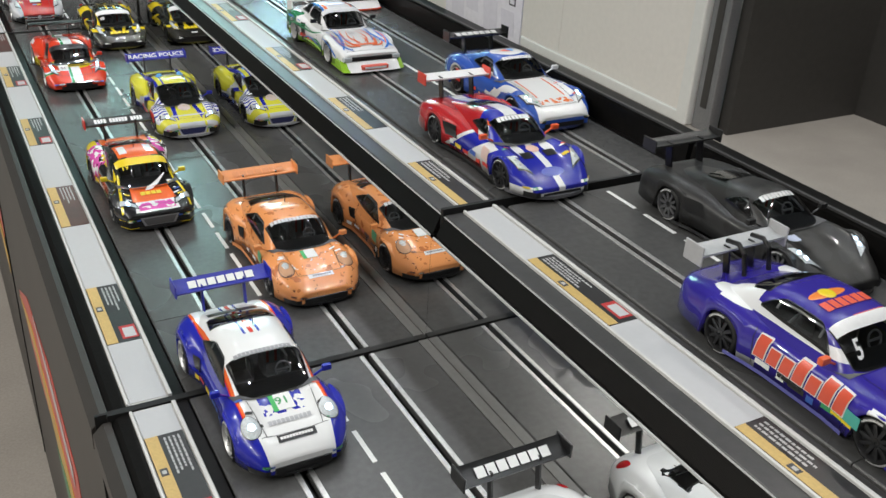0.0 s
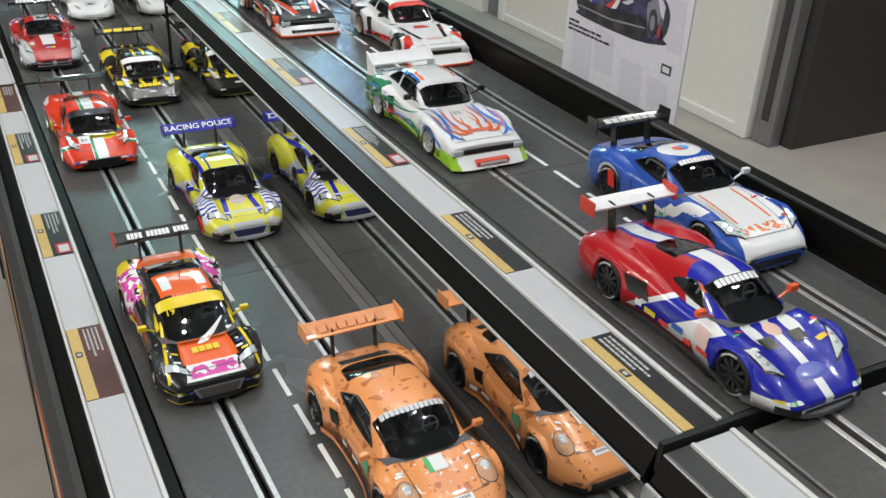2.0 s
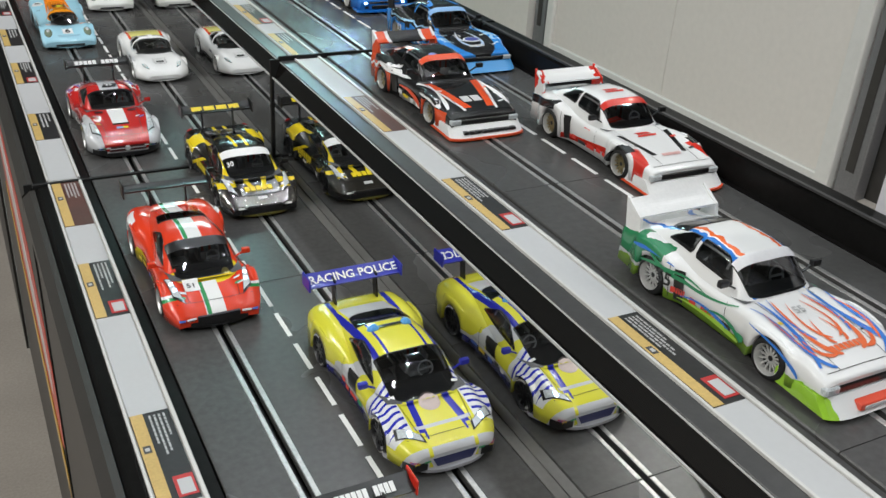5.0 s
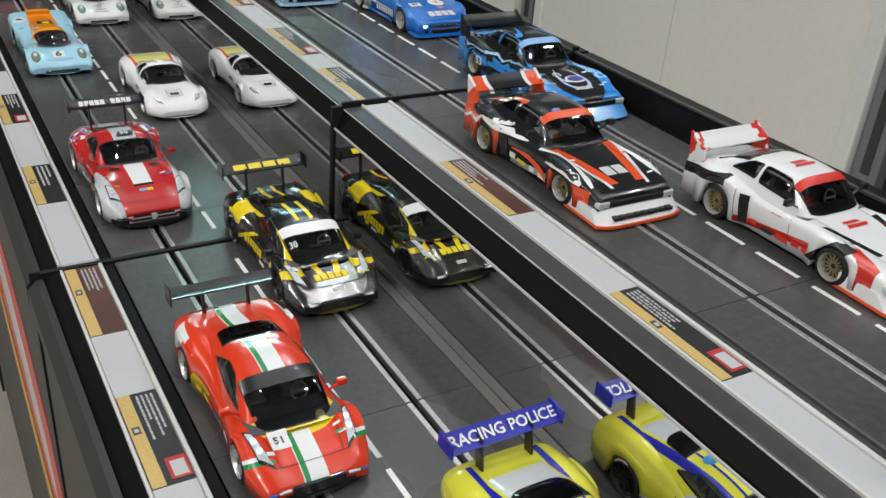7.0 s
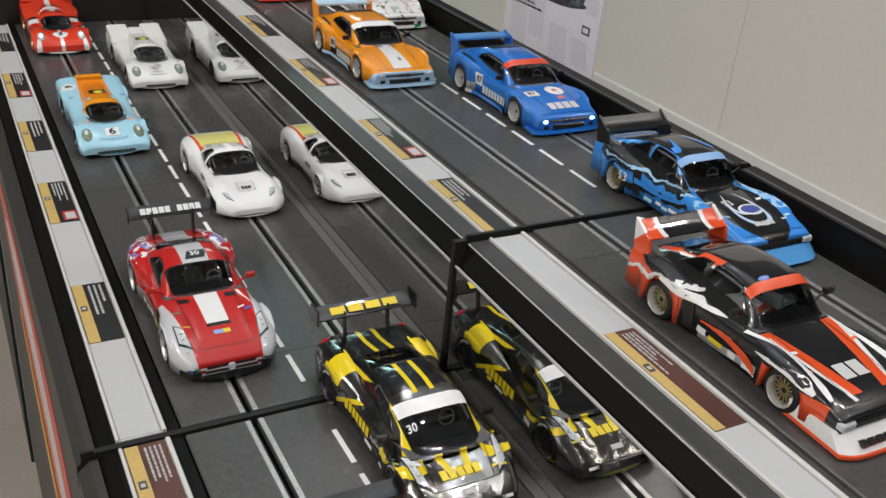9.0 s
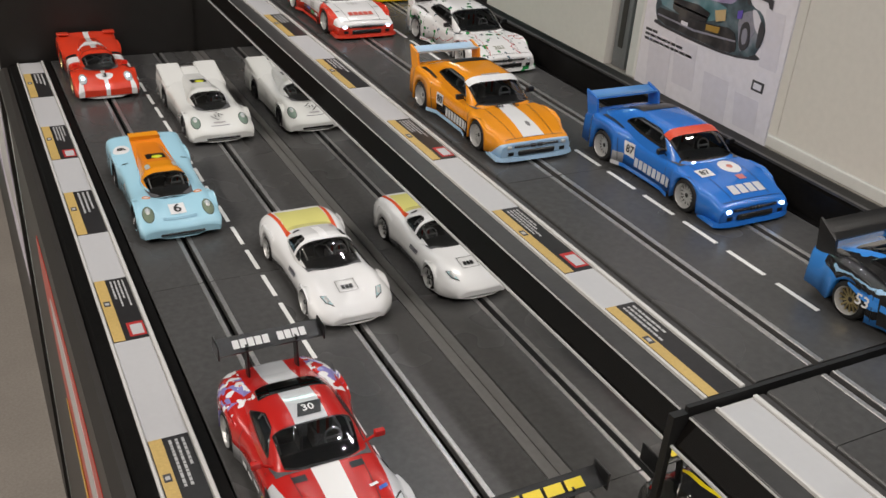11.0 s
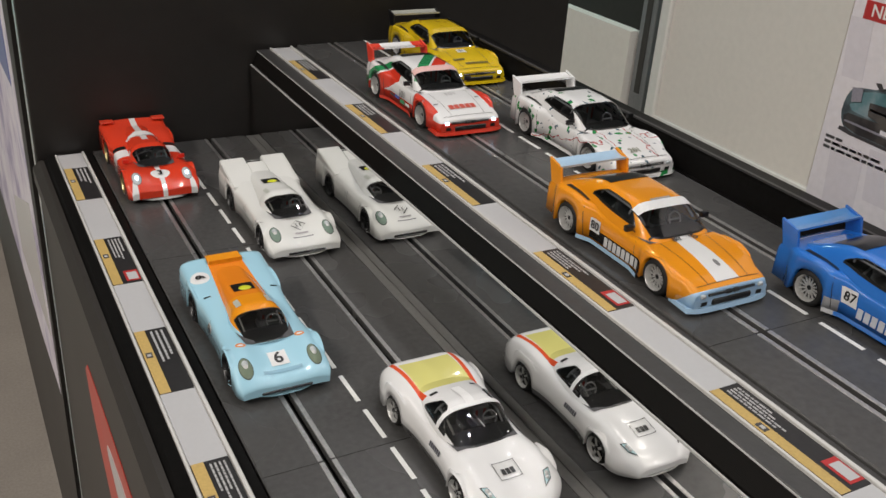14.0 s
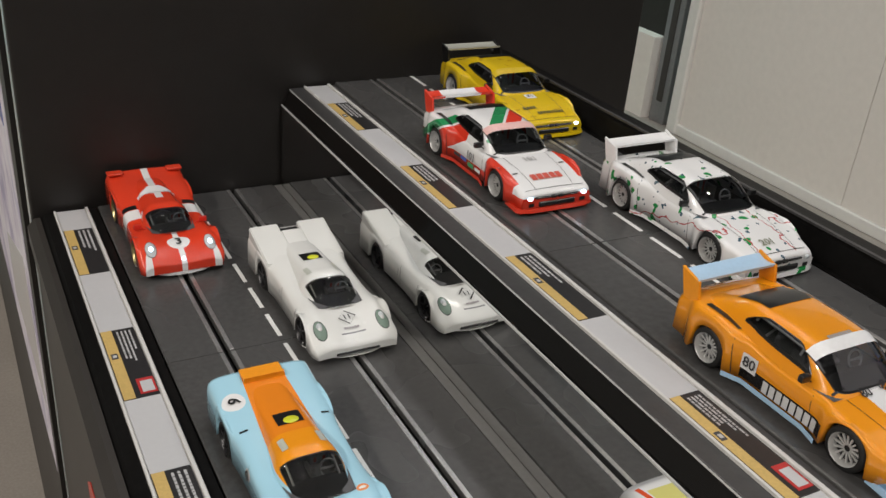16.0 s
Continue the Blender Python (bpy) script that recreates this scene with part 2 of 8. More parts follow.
def track_piece(x, y0, y1, z, dash_far):
    t = empty("track_section", pose(x, y0, z))
    n = y1 - y0
    part("deck", deck_mesh(n), TRACK, t)
    for c in (-0.0495, 0.0495):
        part("slot_liner", boxed(c - 0.0024, c + 0.0024, 0.001, n - 0.001, -0.0086, -0.0078), SLOT, t)
        for s in (-1, 1):
            a, b = sorted((c + s * 0.0030, c + s * 0.0068))
            part("rail", boxed(a, b, 0.001, n - 0.001, -0.001, 0.0006, bevel=0.0003), RAIL, t, "bare steel conductor rail")
    k = math.ceil((y0 - dash_far) / PITCH)
    while dash_far + k * PITCH < y1 + 0.01:
        far = dash_far + k * PITCH
        near = far - 0.038
        if y0 - 0.001 < near and far < y1 + 0.001:
            part("lane_dash", boxed(-0.0019, 0.0019, near - y0, far - y0, -0.0008, 0.0002), WHITE_LINE, t)
        k += 1
    tagged(t, "dark grey plastic two-lane slot track section", "slot track", "track sections")


# ---- label strips ----
def bars(bm, x0, x1, y0, y1, z, rows, rng):
    """Rows of plain bars in place of small print that runs along y."""
    step = (x1 - x0) / rows
    for r in range(rows):
        y = y1
        last = y0 + (y1 - y0) * rng.uniform(0.0, 0.45)
        while y > last + 0.002:
            w = rng.uniform(0.0015, 0.0055)
            box(bm, x1 - r * step - step * 0.64, x1 - r * step - step * 0.2, max(last, y - w), y, z, z + 0.00015)
            y -= w + 0.0009


def label_card(x0, x1, y0, y1, z, kind, rng):
    c = empty("label_card", pose(0, 0, 0))
    w = x1 - x0
    part("card", boxed(x0, x1, y0, y1, z, z + 0.0006), CARD_BLACK if kind != 2 else CARD_PHOTO, c)
    part("gold_band", boxed(x0 + 0.0004, x0 + w * 0.34, y0 + 0.0003, y1 - 0.0003, z + 0.0006, z + 0.0009), CARD_GOLD, c, "golden margin")
    part("emblem", boxed(x0 + w * 0.08, x0 + w * 0.27, y1 - 0.045, y1 - 0.037, z + 0.0009, z + 0.0011), TEXT_DARK, c, "dark emblem")
    part("emblem", boxed(x0 + w * 0.12, x0 + w * 0.23, y1 - 0.043, y1 - 0.0395, z + 0.0011, z + 0.0013), TEXT_PALE, c, "pale emblem mark")
    bm = bmesh.new()
    bars(bm, x0 + w * 0.42, x0 + w * 0.9, y1 - 0.055, y1 - 0.004, z + 0.0006, 4 if kind else 3, rng)
    tagged(part("print", bm, TEXT_PALE, c, "small pale print"), kind="stuff")
    if kind == 1:
        part("plate", boxed(x0 + w * 0.5, x0 + w * 0.98, y0 + 0.004, y0 + 0.025, z + 0.0006, z + 0.0009), CARD_RED, c, "red frame")
        part("plate_field", boxed(x0 + w * 0.58, x0 + w * 0.92, y0 + 0.006, y0 + 0.021, z + 0.0009, z + 0.0011), PAPER, c, "white field")
    elif kind == 3:
        part("plate", boxed(x0 + w * 0.42, x0 + w * 0.95, y0 + 0.012, y0 + 0.05, z + 0.0006, z + 0.0009), CARD_BLUE, c, "blue photo")
    tagged(c, "black and gold printed label card in a white strip", "label card", "label cards")


def strip(x0, x1, z, y0, y1, cards):
    """A channel with paper and label cards between two seams."""
    rng = random.Random(int(1000 * y0) + int(x0 * 977))
    ch = empty("label_channel", pose(0, 0, 0))
    a, b = y0 + 0.0045, y1 - 0.0045
    part("base", boxed(x0 - 0.003, x1 + 0.004, a, b, z - 0.0008, z + 0.0004), CHANNEL, ch)
    part("lip", boxed(x0 - 0.003, x0 - 0.0008, a, b, z + 0.0004, z + 0.0022, bevel=0.0004), CHANNEL, ch)
    part("lip", boxed(x1 + 0.0008, x1 + 0.004, a, b, z + 0.0004, z + 0.0028, bevel=0.0005), CHANNEL, ch)
    tagged(ch, "pale plastic label channel along the track", "label channel", "label channels")
    at = a + 0.001
    for n, f, kind in cards + [(b - 0.001, b, None)]:
        if n - at > 0.004:
            p = part("paper_strip", boxed(x0, x1, at + 0.0003, n - 0.0003, z + 0.0006, z + 0.0010), PAPER)
            tagged(p, "blank white paper strip between label cards", "paper strip", "paper strips")
        if kind is not None:
            label_card(x0, x1, max(n, a), f, z + 0.0006, kind, rng)
        at = f


hall()
partition()
for a, b in zip(JOINTS, JOINTS[1:]):
    stand_module(a, b)
seam(JOINTS[1], False)
seam(JOINTS[2], True)
back = part("back_panel", boxed(-0.165, 0.614, 2.8135, 2.832, FLOOR_Z, 0.46, bevel=0.001), BACK)
tagged(back, "tall matt black board closing the stand", "panel", kind="structure")


def track_run(x, z, start, dash_far, stops):
    """Sections end to end, cut at the module seams."""
    cuts = sorted([start + PIECE * k for k in range(-2, 9)] + list(stops))
    cuts = [c for c in cuts if -0.3 < c < 2.811] + [2.811]
    for a, b in zip(cuts, cuts[1:]):
        if b - a > 0.02:
            track_piece(x, a + (0.0045 if a in stops else 0), b - (0.0045 if b in stops else 0), z, dash_far)


track_run(0.0, 0.0, 0.374, 0.923, JOINTS[1:3])
track_run(0.2725, ZU, 0.248, 0.594, JOINTS[1:3])

strip(-0.141, -0.1135, 0.0, JOINTS[0], JOINTS[1], [(0.27, 0.37, 0), (0.47, 0.572, 1)])
strip(-0.141, -0.1135, 0.0, JOINTS[1], JOINTS[2], [(0.704, 0.804, 1), (0.939, 1.044, 2), (1.18, 1.279, 1), (1.42, 1.52, 1), (1.602, 1.711, 2)])
strip(-0.141, -0.1135, 0.0, JOINTS[2], JOINTS[3], [(1.847, 1.942, 0), (2.07, 2.17, 1), (2.262, 2.361, 0), (2.451, 2.554, 1), (2.66, 2.758, 0)])
strip(0.1375, 0.1615, 0.1168, JOINTS[0], JOINTS[1], [(0.20, 0.30, 0), (0.416, 0.516, 1)])
strip(0.1375, 0.1615, 0.1168, JOINTS[1], JOINTS[2], [(0.617, 0.716, 0), (0.808, 0.908, 0), (1.011, 1.112, 1), (1.247, 1.348, 1), (1.466, 1.57, 2)])
strip(0.1375, 0.1615, 0.1168, JOINTS[2], JOINTS[3], [(1.721, 1.822, 0), (1.87, 1.973, 1), (2.077, 2.175, 1), (2.271, 2.37, 0), (2.463, 2.56, 0), (2.66, 2.744, 0)])
# ---- the model cars ----
def curve(pts):
    """A smooth line through (y, value) pairs."""
    xs, ys = np.array([p[0] for p in pts], float), np.array([p[1] for p in pts], float)
    d = np.diff(ys) / np.diff(xs)
    m = np.zeros(len(xs))
    m[0], m[-1] = d[0], d[-1]
    for i in range(1, len(xs) - 1):
        m[i] = 0 if d[i - 1] * d[i] <= 0 else 2 * d[i - 1] * d[i] / (d[i - 1] + d[i])

    xs, ys, m = xs.tolist(), ys.tolist(), m.tolist()
    last = len(xs) - 2

    def f(x):
        x = min(max(x, xs[0]), xs[-1])
        i = 0
        while i < last and x >= xs[i + 1]:
            i += 1
        h = xs[i + 1] - xs[i]
        t = (x - xs[i]) / h
        t2, t3 = t * t, t * t * t
        return (2 * t3 - 3 * t2 + 1) * ys[i] + (t3 - 2 * t2 + t) * h * m[i] + (3 * t2 - 2 * t3) * ys[i + 1] + (t3 - t2) * h * m[i + 1]
    return f


def livery(name, base, layers=(), rough=0.24, metal=0.0, coat=0.8):
    """Glossy model paint: layers of (colour, conditions) over the base colour, in millimetres of the car."""
    m = bpy.data.materials.new(name)
    m.use_nodes = True
    nt = m.node_tree
    b = nt.nodes["Principled BSDF"]
    b.inputs["Roughness"].default_value, b.inputs["Metallic"].default_value = rough, metal
    b.inputs["Coat Weight"].default_value, b.inputs["Coat Roughness"].default_value = coat, 0.03
    b.inputs["Specular IOR Level"].default_value = 0.4
    co = nt.nodes.new("ShaderNodeTexCoord")
    mm = nt.nodes.new("ShaderNodeVectorMath")
    mm.operation = "SCALE"
    mm.inputs["Scale"].default_value = 1000
    nt.links.new(co.outputs["Object"], mm.inputs[0])
    ab = nt.nodes.new("ShaderNodeVectorMath")
    ab.operation = "ABSOLUTE"
    nt.links.new(mm.outputs[0], ab.inputs[0])

    def math_node(op, a, c):
        n = nt.nodes.new("ShaderNodeMath")
        n.operation = op
        for i, v in enumerate((a, c)):
            if isinstance(v, (int, float)):
                n.inputs[i].default_value = v
            else:
                nt.links.new(v, n.inputs[i])
        return n.outputs[0]

    def wobble(src, amount):
        nz = nt.nodes.new("ShaderNodeTexNoise")
        nz.inputs["Scale"].default_value = 0.07
        nt.links.new(mm.outputs[0], nz.inputs["Vector"])
        s = nt.nodes.new("ShaderNodeVectorMath")
        s.operation = "MULTIPLY_ADD"
        s.inputs[1].default_value = (2 * amount,) * 3
        nt.links.new(nz.outputs["Color"], s.inputs[0])
        nt.links.new(src, s.inputs[2])
        o = nt.nodes.new("ShaderNodeVectorMath")
        o.operation = "SUBTRACT"
        o.inputs[1].default_value = (amount,) * 3
        nt.links.new(s.outputs[0], o.inputs[0])
        return o.outputs[0]

    out = union = None
    for colour, conds in layers:
        mask = None
        for c in conds:
            kind, args = c[0], c[1:]
            src = mm.outputs[0] if kind[0] == "s" else ab.outputs[0]
            if kind.endswith("w"):
                src = wobble(src, 7)
            if kind in ("dot", "sdot", "dotw", "sdotw"):
                d = nt.nodes.new("ShaderNodeVectorMath")
                d.operation = "DOT_PRODUCT"
                d.inputs[1].default_value = args[:3]
                nt.links.new(src, d.inputs[0])
                v = math_node("MULTIPLY", math_node("GREATER_THAN", d.outputs["Value"], args[3]), math_node("LESS_THAN", d.outputs["Value"], args[4]))
            elif kind in ("ell", "sell"):
                s = nt.nodes.new("ShaderNodeVectorMath")
                s.operation = "SUBTRACT"
                s.inputs[1].default_value = args[:3]
                nt.links.new(src, s.inputs[0])
                q = nt.nodes.new("ShaderNodeVectorMath")
                q.operation = "DIVIDE"
                q.inputs[1].default_value = args[3:6]
                nt.links.new(s.outputs[0], q.inputs[0])
                ln = nt.nodes.new("ShaderNodeVectorMath")
                ln.operation = "LENGTH"
                nt.links.new(q.outputs[0], ln.inputs[0])
                v = math_node("LESS_THAN", ln.outputs["Value"], 1.0)
            else:
                nz = nt.nodes.new("ShaderNodeTexNoise")
                nz.inputs["Scale"].default_value = args[0]
                nz.inputs["Detail"].default_value = 1.0
                mp = nt.nodes.new("ShaderNodeVectorMath")
                mp.operation = "ADD"
                mp.inputs[1].default_value = (args[2] if len(args) > 2 else 0.0, 3.1, 1.7)
                nt.links.new(mm.outputs[0], mp.inputs[0])
                nt.links.new(mp.outputs[0], nz.inputs["Vector"])
                v = math_node("GREATER_THAN", nz.outputs["Fac"], args[1])
            mask = v if mask is None else math_node("MULTIPLY", mask, v)
        mix = nt.nodes.new("ShaderNodeMix")
        mix.data_type = "RGBA"
        nt.links.new(mask, mix.inputs["Factor"])
        if out is None:
            mix.inputs["A"].default_value = (*base, 1)
        else:
            nt.links.new(out, mix.inputs["A"])
        mix.inputs["B"].default_value = (*colour, 1)
        out = mix.outputs["Result"]
        union = mask if union is None else math_node("MAXIMUM", union, mask)
    if metal and union is not None:
        nt.links.new(math_node("MULTIPLY", math_node("SUBTRACT", 1.0, union), metal), b.inputs["Metallic"])
    # faint unevenness of the thin plastic shell
    nz, bp = nt.nodes.new("ShaderNodeTexNoise"), nt.nodes.new("ShaderNodeBump")
    nz.inputs["Scale"].default_value = 90
    bp.inputs["Strength"].default_value, bp.inputs["Distance"].default_value = 0.07 + 0.45 * metal, 0.002
    nt.links.new(co.outputs["Object"], nz.inputs["Vector"])
    nt.links.new(nz.outputs["Fac"], bp.inputs["Height"])
    nt.links.new(bp.outputs["Normal"], b.inputs["Normal"])
    if out is None:
        b.inputs["Base Color"].default_value = (*base, 1)
    else:
        nt.links.new(out, b.inputs["Base Color"])
    return m


WHITE, BLACK, RED, ORANGE = (0.80, 0.80, 0.80), (0.012, 0.012, 0.013), (0.62, 0.025, 0.012), (0.80, 0.13, 0.02)
BLUE, DEEP_BLUE, SKY, YELLOW, GREEN = (0.03, 0.22, 0.70), (0.015, 0.02, 0.36), (0.42, 0.68, 0.82), (0.78, 0.60, 0.015), (0.02, 0.24, 0.06)
SILVER, LIME, PEACH, AMBER, PINK, GREY = (0.55, 0.56, 0.58), (0.68, 0.65, 0.05), (0.80, 0.32, 0.11), (0.86, 0.31, 0.01), (0.65, 0.08, 0.38), (0.2, 0.2, 0.2)

STICKER_COLOURS = (WHITE, WHITE, (0.65, 0.05, 0.03), (0.75, 0.55, 0.03), (0.05, 0.12, 0.45), (0.03, 0.03, 0.03), (0.05, 0.3, 0.12))

PLAIN = {}


def glazing_material(name, tint, gloss=2.1):
    """Thin clear plastic: see-through, with a sharp reflection that grows at a glance."""
    m = bpy.data.materials.new(name)
    m.use_nodes = True
    nt = m.node_tree
    nt.nodes.remove(nt.nodes["Principled BSDF"])
    clear, gl, fr, mix = [nt.nodes.new("ShaderNode" + k) for k in ("BsdfTransparent", "BsdfGlossy", "Fresnel", "MixShader")]
    clear.inputs["Color"].default_value = (*tint, 1)
    gl.inputs["Roughness"].default_value = 0.025
    fr.inputs["IOR"].default_value = gloss
    nt.links.new(fr.outputs[0], mix.inputs[0])
    nt.links.new(clear.outputs[0], mix.inputs[1])
    nt.links.new(gl.outputs[0], mix.inputs[2])
    nt.links.new(mix.outputs[0], nt.nodes["Material Output"].inputs["Surface"])
    return m


def plain(colour, rough=0.35):
    key = (colour, rough)
    if key not in PLAIN:
        PLAIN[key] = material("print_colour", colour, rough, vary=0.05, scale=60, coat=0.3)
    return PLAIN[key]


GLASS = glazing_material("tinted_glazing", (0.72, 0.74, 0.75))
CANOPY = glazing_material("clear_canopy", (0.84, 0.84, 0.82), 2.2)
COCKPIT = material("cockpit_grey", (0.070, 0.070, 0.074), 0.5, vary=0.3, scale=90)
SEAT_GREY = material("seat_grey", (0.26, 0.26, 0.27), 0.55, vary=0.3, scale=90)
CAGE = material("cage_tube", (0.46, 0.46, 0.47), 0.35, vary=0.1, scale=60, coat=0.3)
CAR_LIST = []
LENS = material("lamp_lens", (0.62, 0.66, 0.68), 0.08, vary=0.3, scale=120, coat=1.0)
LENS_LIT = material("lamp_lens_lit", (0.8, 0.85, 0.9), 0.1, vary=0, emit=(0.50, 0.74, 1.0), power=5.0)
TYRE = material("tyre_rubber", (0.009, 0.009, 0.009), 0.65, vary=0.2, scale=80)
RIM_SILVER = material("rim_silver", (0.60, 0.60, 0.59), 0.38, metal=0.55, vary=0.1)
RIM_DARK = material("rim_dark", (0.03, 0.03, 0.032), 0.3, metal=0.4, vary=0.1)
RIM_GREY = material("rim_grey", (0.16, 0.16, 0.165), 0.35, metal=0.6, vary=0.1)
RIM_GOLD = material("rim_gold", (0.42, 0.34, 0.17), 0.3, metal=0.8, vary=0.1)
CARBON = material("black_trim", (0.007, 0.007, 0.0075), 0.3, vary=0.3, scale=90, coat=0.3)
TAIL_RED = material("tail_lamp", (0.5, 0.01, 0.015), 0.15, vary=0.1, coat=1.0)
RED_TRIM = material("red_trim", RED, 0.3, vary=0.05, coat=0.4)


def glyphs(text, size):
    """Flat mesh data of a text: (vertices, faces), centred."""
    cu = bpy.data.curves.new("glyphs", "FONT")
    cu.body, cu.size, cu.align_x, cu.align_y, cu.resolution_u = text, size, "CENTER", "CENTER", 2
    cu.offset = size * 0.018
    ob = bpy.data.objects.new("glyphs", cu)
    scene.collection.objects.link(ob)
    bpy.context.view_layer.update()
    me = bpy.data.meshes.new_from_object(ob.evaluated_get(bpy.context.evaluated_depsgraph_get()))
    vs, fs = [v.co.copy() for v in me.vertices], [tuple(p.vertices) for p in me.polygons]
    bpy.data.objects.remove(ob)
    bpy.data.curves.remove(cu)
    bpy.data.meshes.remove(me)
    return vs, fs


class Car:
    """A slot car built over one set of section lines; y runs from the nose (0) to the tail."""

    def __init__(self, label, lane, nose, z, s, paint, colour_word=""):
        self.s, self.paint = s, paint
        self.L, self.W = s["L"], s["W"]
        self.root = empty("slot_car", pose(lane, nose, z))
        tagged(self.root, label, "slot car", "slot cars on display")
        L = self.L
        self.zc = curve([(a * L, h) for a, h in s["top"]])
        self.yf, self.yr = s.get("yf", 0.2) * L, s.get("yr", 0.8) * L
        self.R = s.get("R", 0.0143)
        self.e = s.get("e", 0.42)
        self.sill = s.get("sill", 0.006)
        g = s["cab"]
        self.ya, self.yb, self.yc, self.yd = [v * L for v in g["y"]]
        self.roof = g["roof"]
        self.cw = curve([(self.ya, g["w"][0]), (self.yb, g["w"][1]), (self.yc, g["w"][2]), (self.yd, g["w"][3])])
        mid = (self.yb + self.yc) / 2
        self.zr = curve([(self.ya, self.zc(self.ya) + 0.0004), (self.yb, self.roof - 0.0012), (mid, self.roof), (self.yc, self.roof - g.get("drop", 0.002)), (self.yd, self.zc(self.yd) + 0.0004)])
        self.ec, self.th = g.get("e", 0.5), g.get("th", 0.2)
        self.openings = []
        CAR_LIST.append(self)

    # surfaces
    def bump(self, y, c, r, p=4):
        return math.exp(-abs((y - c) / r) ** p)

    def w(self, y):
        s, L = self.s, self.L
        t = min(1, y / (s.get("nose_r", 0.16) * L))
        q = min(1, (L - y) / (s.get("tail_r", 0.08) * L))
        v = self.W * (1 - s.get("nose_in", 0.28) * (1 - t) ** 2.2) * (1 - s.get("tail_in", 0.1) * (1 - q) ** 2)
        v -= s.get("waist", 0.003) * self.bump(y, 0.5 * (self.yf + self.yr), 0.2 * L, 4)
        p = s.get("flare_p", 5)
        return v + s.get("flare", (0, 0))[0] * self.bump(y, self.yf, 0.0215, p) + s.get("flare", (0, 0))[1] * self.bump(y, self.yr, 0.0235, p)

    def z0(self, y):
        z = self.sill
        for c in (self.yf, self.yr):
            r = self.R + 0.0015
            if abs(y - c) < r:
                z = max(z, self.R + 0.0005 + math.sqrt(r * r - (y - c) ** 2) * 0.93)
        return z

    def hump(self, x, y):
        s = self.s
        w = self.w(y)
        lat = math.exp(-((abs(x) - s.get("fx", 0.76) * w) / (s.get("fw", 0.26) * w)) ** 2)
        v = self.zc(y) + s.get("crown", 0.002) * 0.35 + lat * (s.get("ff", 0.004) * math.exp(-((y - self.yf - s.get("fy", 0.0)) / (0.15 * self.L)) ** 2) + s.get("fr", 0.004) * math.exp(-((y - self.yr) / (0.17 * self.L)) ** 2))
        return v - s.get("crown", 0.002) * (abs(x) / w) ** 2

    def body_z(self, x, y):
        w, z0 = self.w(y), self.sill
        q = min(abs(x), w) / w
        f = max(0.0, 1 - q ** (2 / self.e)) ** (self.e / 2)
        z, arch = z0 + (self.hump(x, y) - z0) * f, self.z0(y)
        if arch < z0 + 0.0002:
            return z
        if q > 0.955:
            return arch + (max(self.hump(x, y), arch + 0.001) - arch) * f
        # the crest over the wheel, blended into the panel
        lip, k = arch + 0.0008 - (0.955 - q) * 0.030, 0.0022
        m = max(0.0, k - abs(z - lip)) / k
        return max(z, lip) + m * m * k / 4

    def side_x(self, y, z):
        w, z0 = self.w(y), self.sill
        top = self.hump(0.85 * w, y)
        f = max(0.0, 1 - (max(0.0, z - z0) / (top - z0)) ** (2 / self.e))
        return w * f ** (self.e / 2)

    def cab(self, y, th):
        """The cabin's surface at the angle th (0: right foot, 180: left foot)."""
        c = self.cw(y)
        zb = self.body_z(c, y) - 0.002
        top = max(self.zr(y), zb + 0.0005)
        a = radians(th)
        cs, sn = abs(math.cos(a)) ** self.ec, abs(math.sin(a)) ** self.ec
        x = c * cs * (1 - self.th * sn) * (1 if th <= 90 else -1)
        return Vector((x, y, zb + (top - zb) * sn))

    def top_z(self, x, y):
        z = self.body_z(x, y)
        if self.ya < y < self.yd:
            best = None
            for th in range(10, 171, 4):
                p = self.cab(y, th)
                if best is None or abs(p.x - x) < best[0]:
                    best = (abs(p.x - x), p.z)
            if abs(x) < self.cw(y) * (1 - self.th * 0.5):
                z = max(z, best[1])
        return z

    # meshes
    def grid(self, rows, name, mat, parent=None, label="", caps=False):
        bm = bmesh.new()
        vs = [[bm.verts.new(p) for p in r] for r in rows]
        for a, b in zip(vs, vs[1:]):
            for i in range(len(a) - 1):
                bm.faces.new((a[i], a[i + 1], b[i + 1], b[i]))
        if caps:
            bm.faces.new(vs[0][::-1])
            bm.faces.new(vs[-1])
        bmesh.ops.recalc_face_normals(bm, faces=bm.faces)
        ob = part(name, bm, mat, parent or self.root, label)
        for p in ob.data.polygons:
            p.use_smooth = len(p.vertices) < 6
        return ob

    def shell(self):
        n = 100
        ys = [self.L * (i / n) for i in range(n + 1)]
        rows = []
        for y in ys:
            w, z0 = self.w(y), self.z0(y)
            half = []
            for k in range(7):
                a = math.acos(0.955 ** (1 / self.e)) * k / 7
                h = max(self.hump(w * math.cos(a) ** self.e, y), z0 + 0.001)
                half.append((w * math.cos(a) ** self.e, y, z0 + (h - z0) * math.sin(a) ** self.e))
            for q in (0.955, 0.92, 0.875, 0.82, 0.76, 0.69, 0.61, 0.52, 0.42, 0.31, 0.2, 0.1, 0.0):
                half.append((q * w, y, max(z0, self.body_z(q * w, y)) if q > 0.9 else self.body_z(q * w, y)))
            rows.append([(half[0][0] - 0.006, y, z0 + 0.0005)] + half + [(-x, yy, z) for x, yy, z in half[-2::-1]] + [(-half[0][0] + 0.006, y, z0 + 0.0005)])
        ob = self.body = self.grid(rows, "body", self.paint, caps=True)
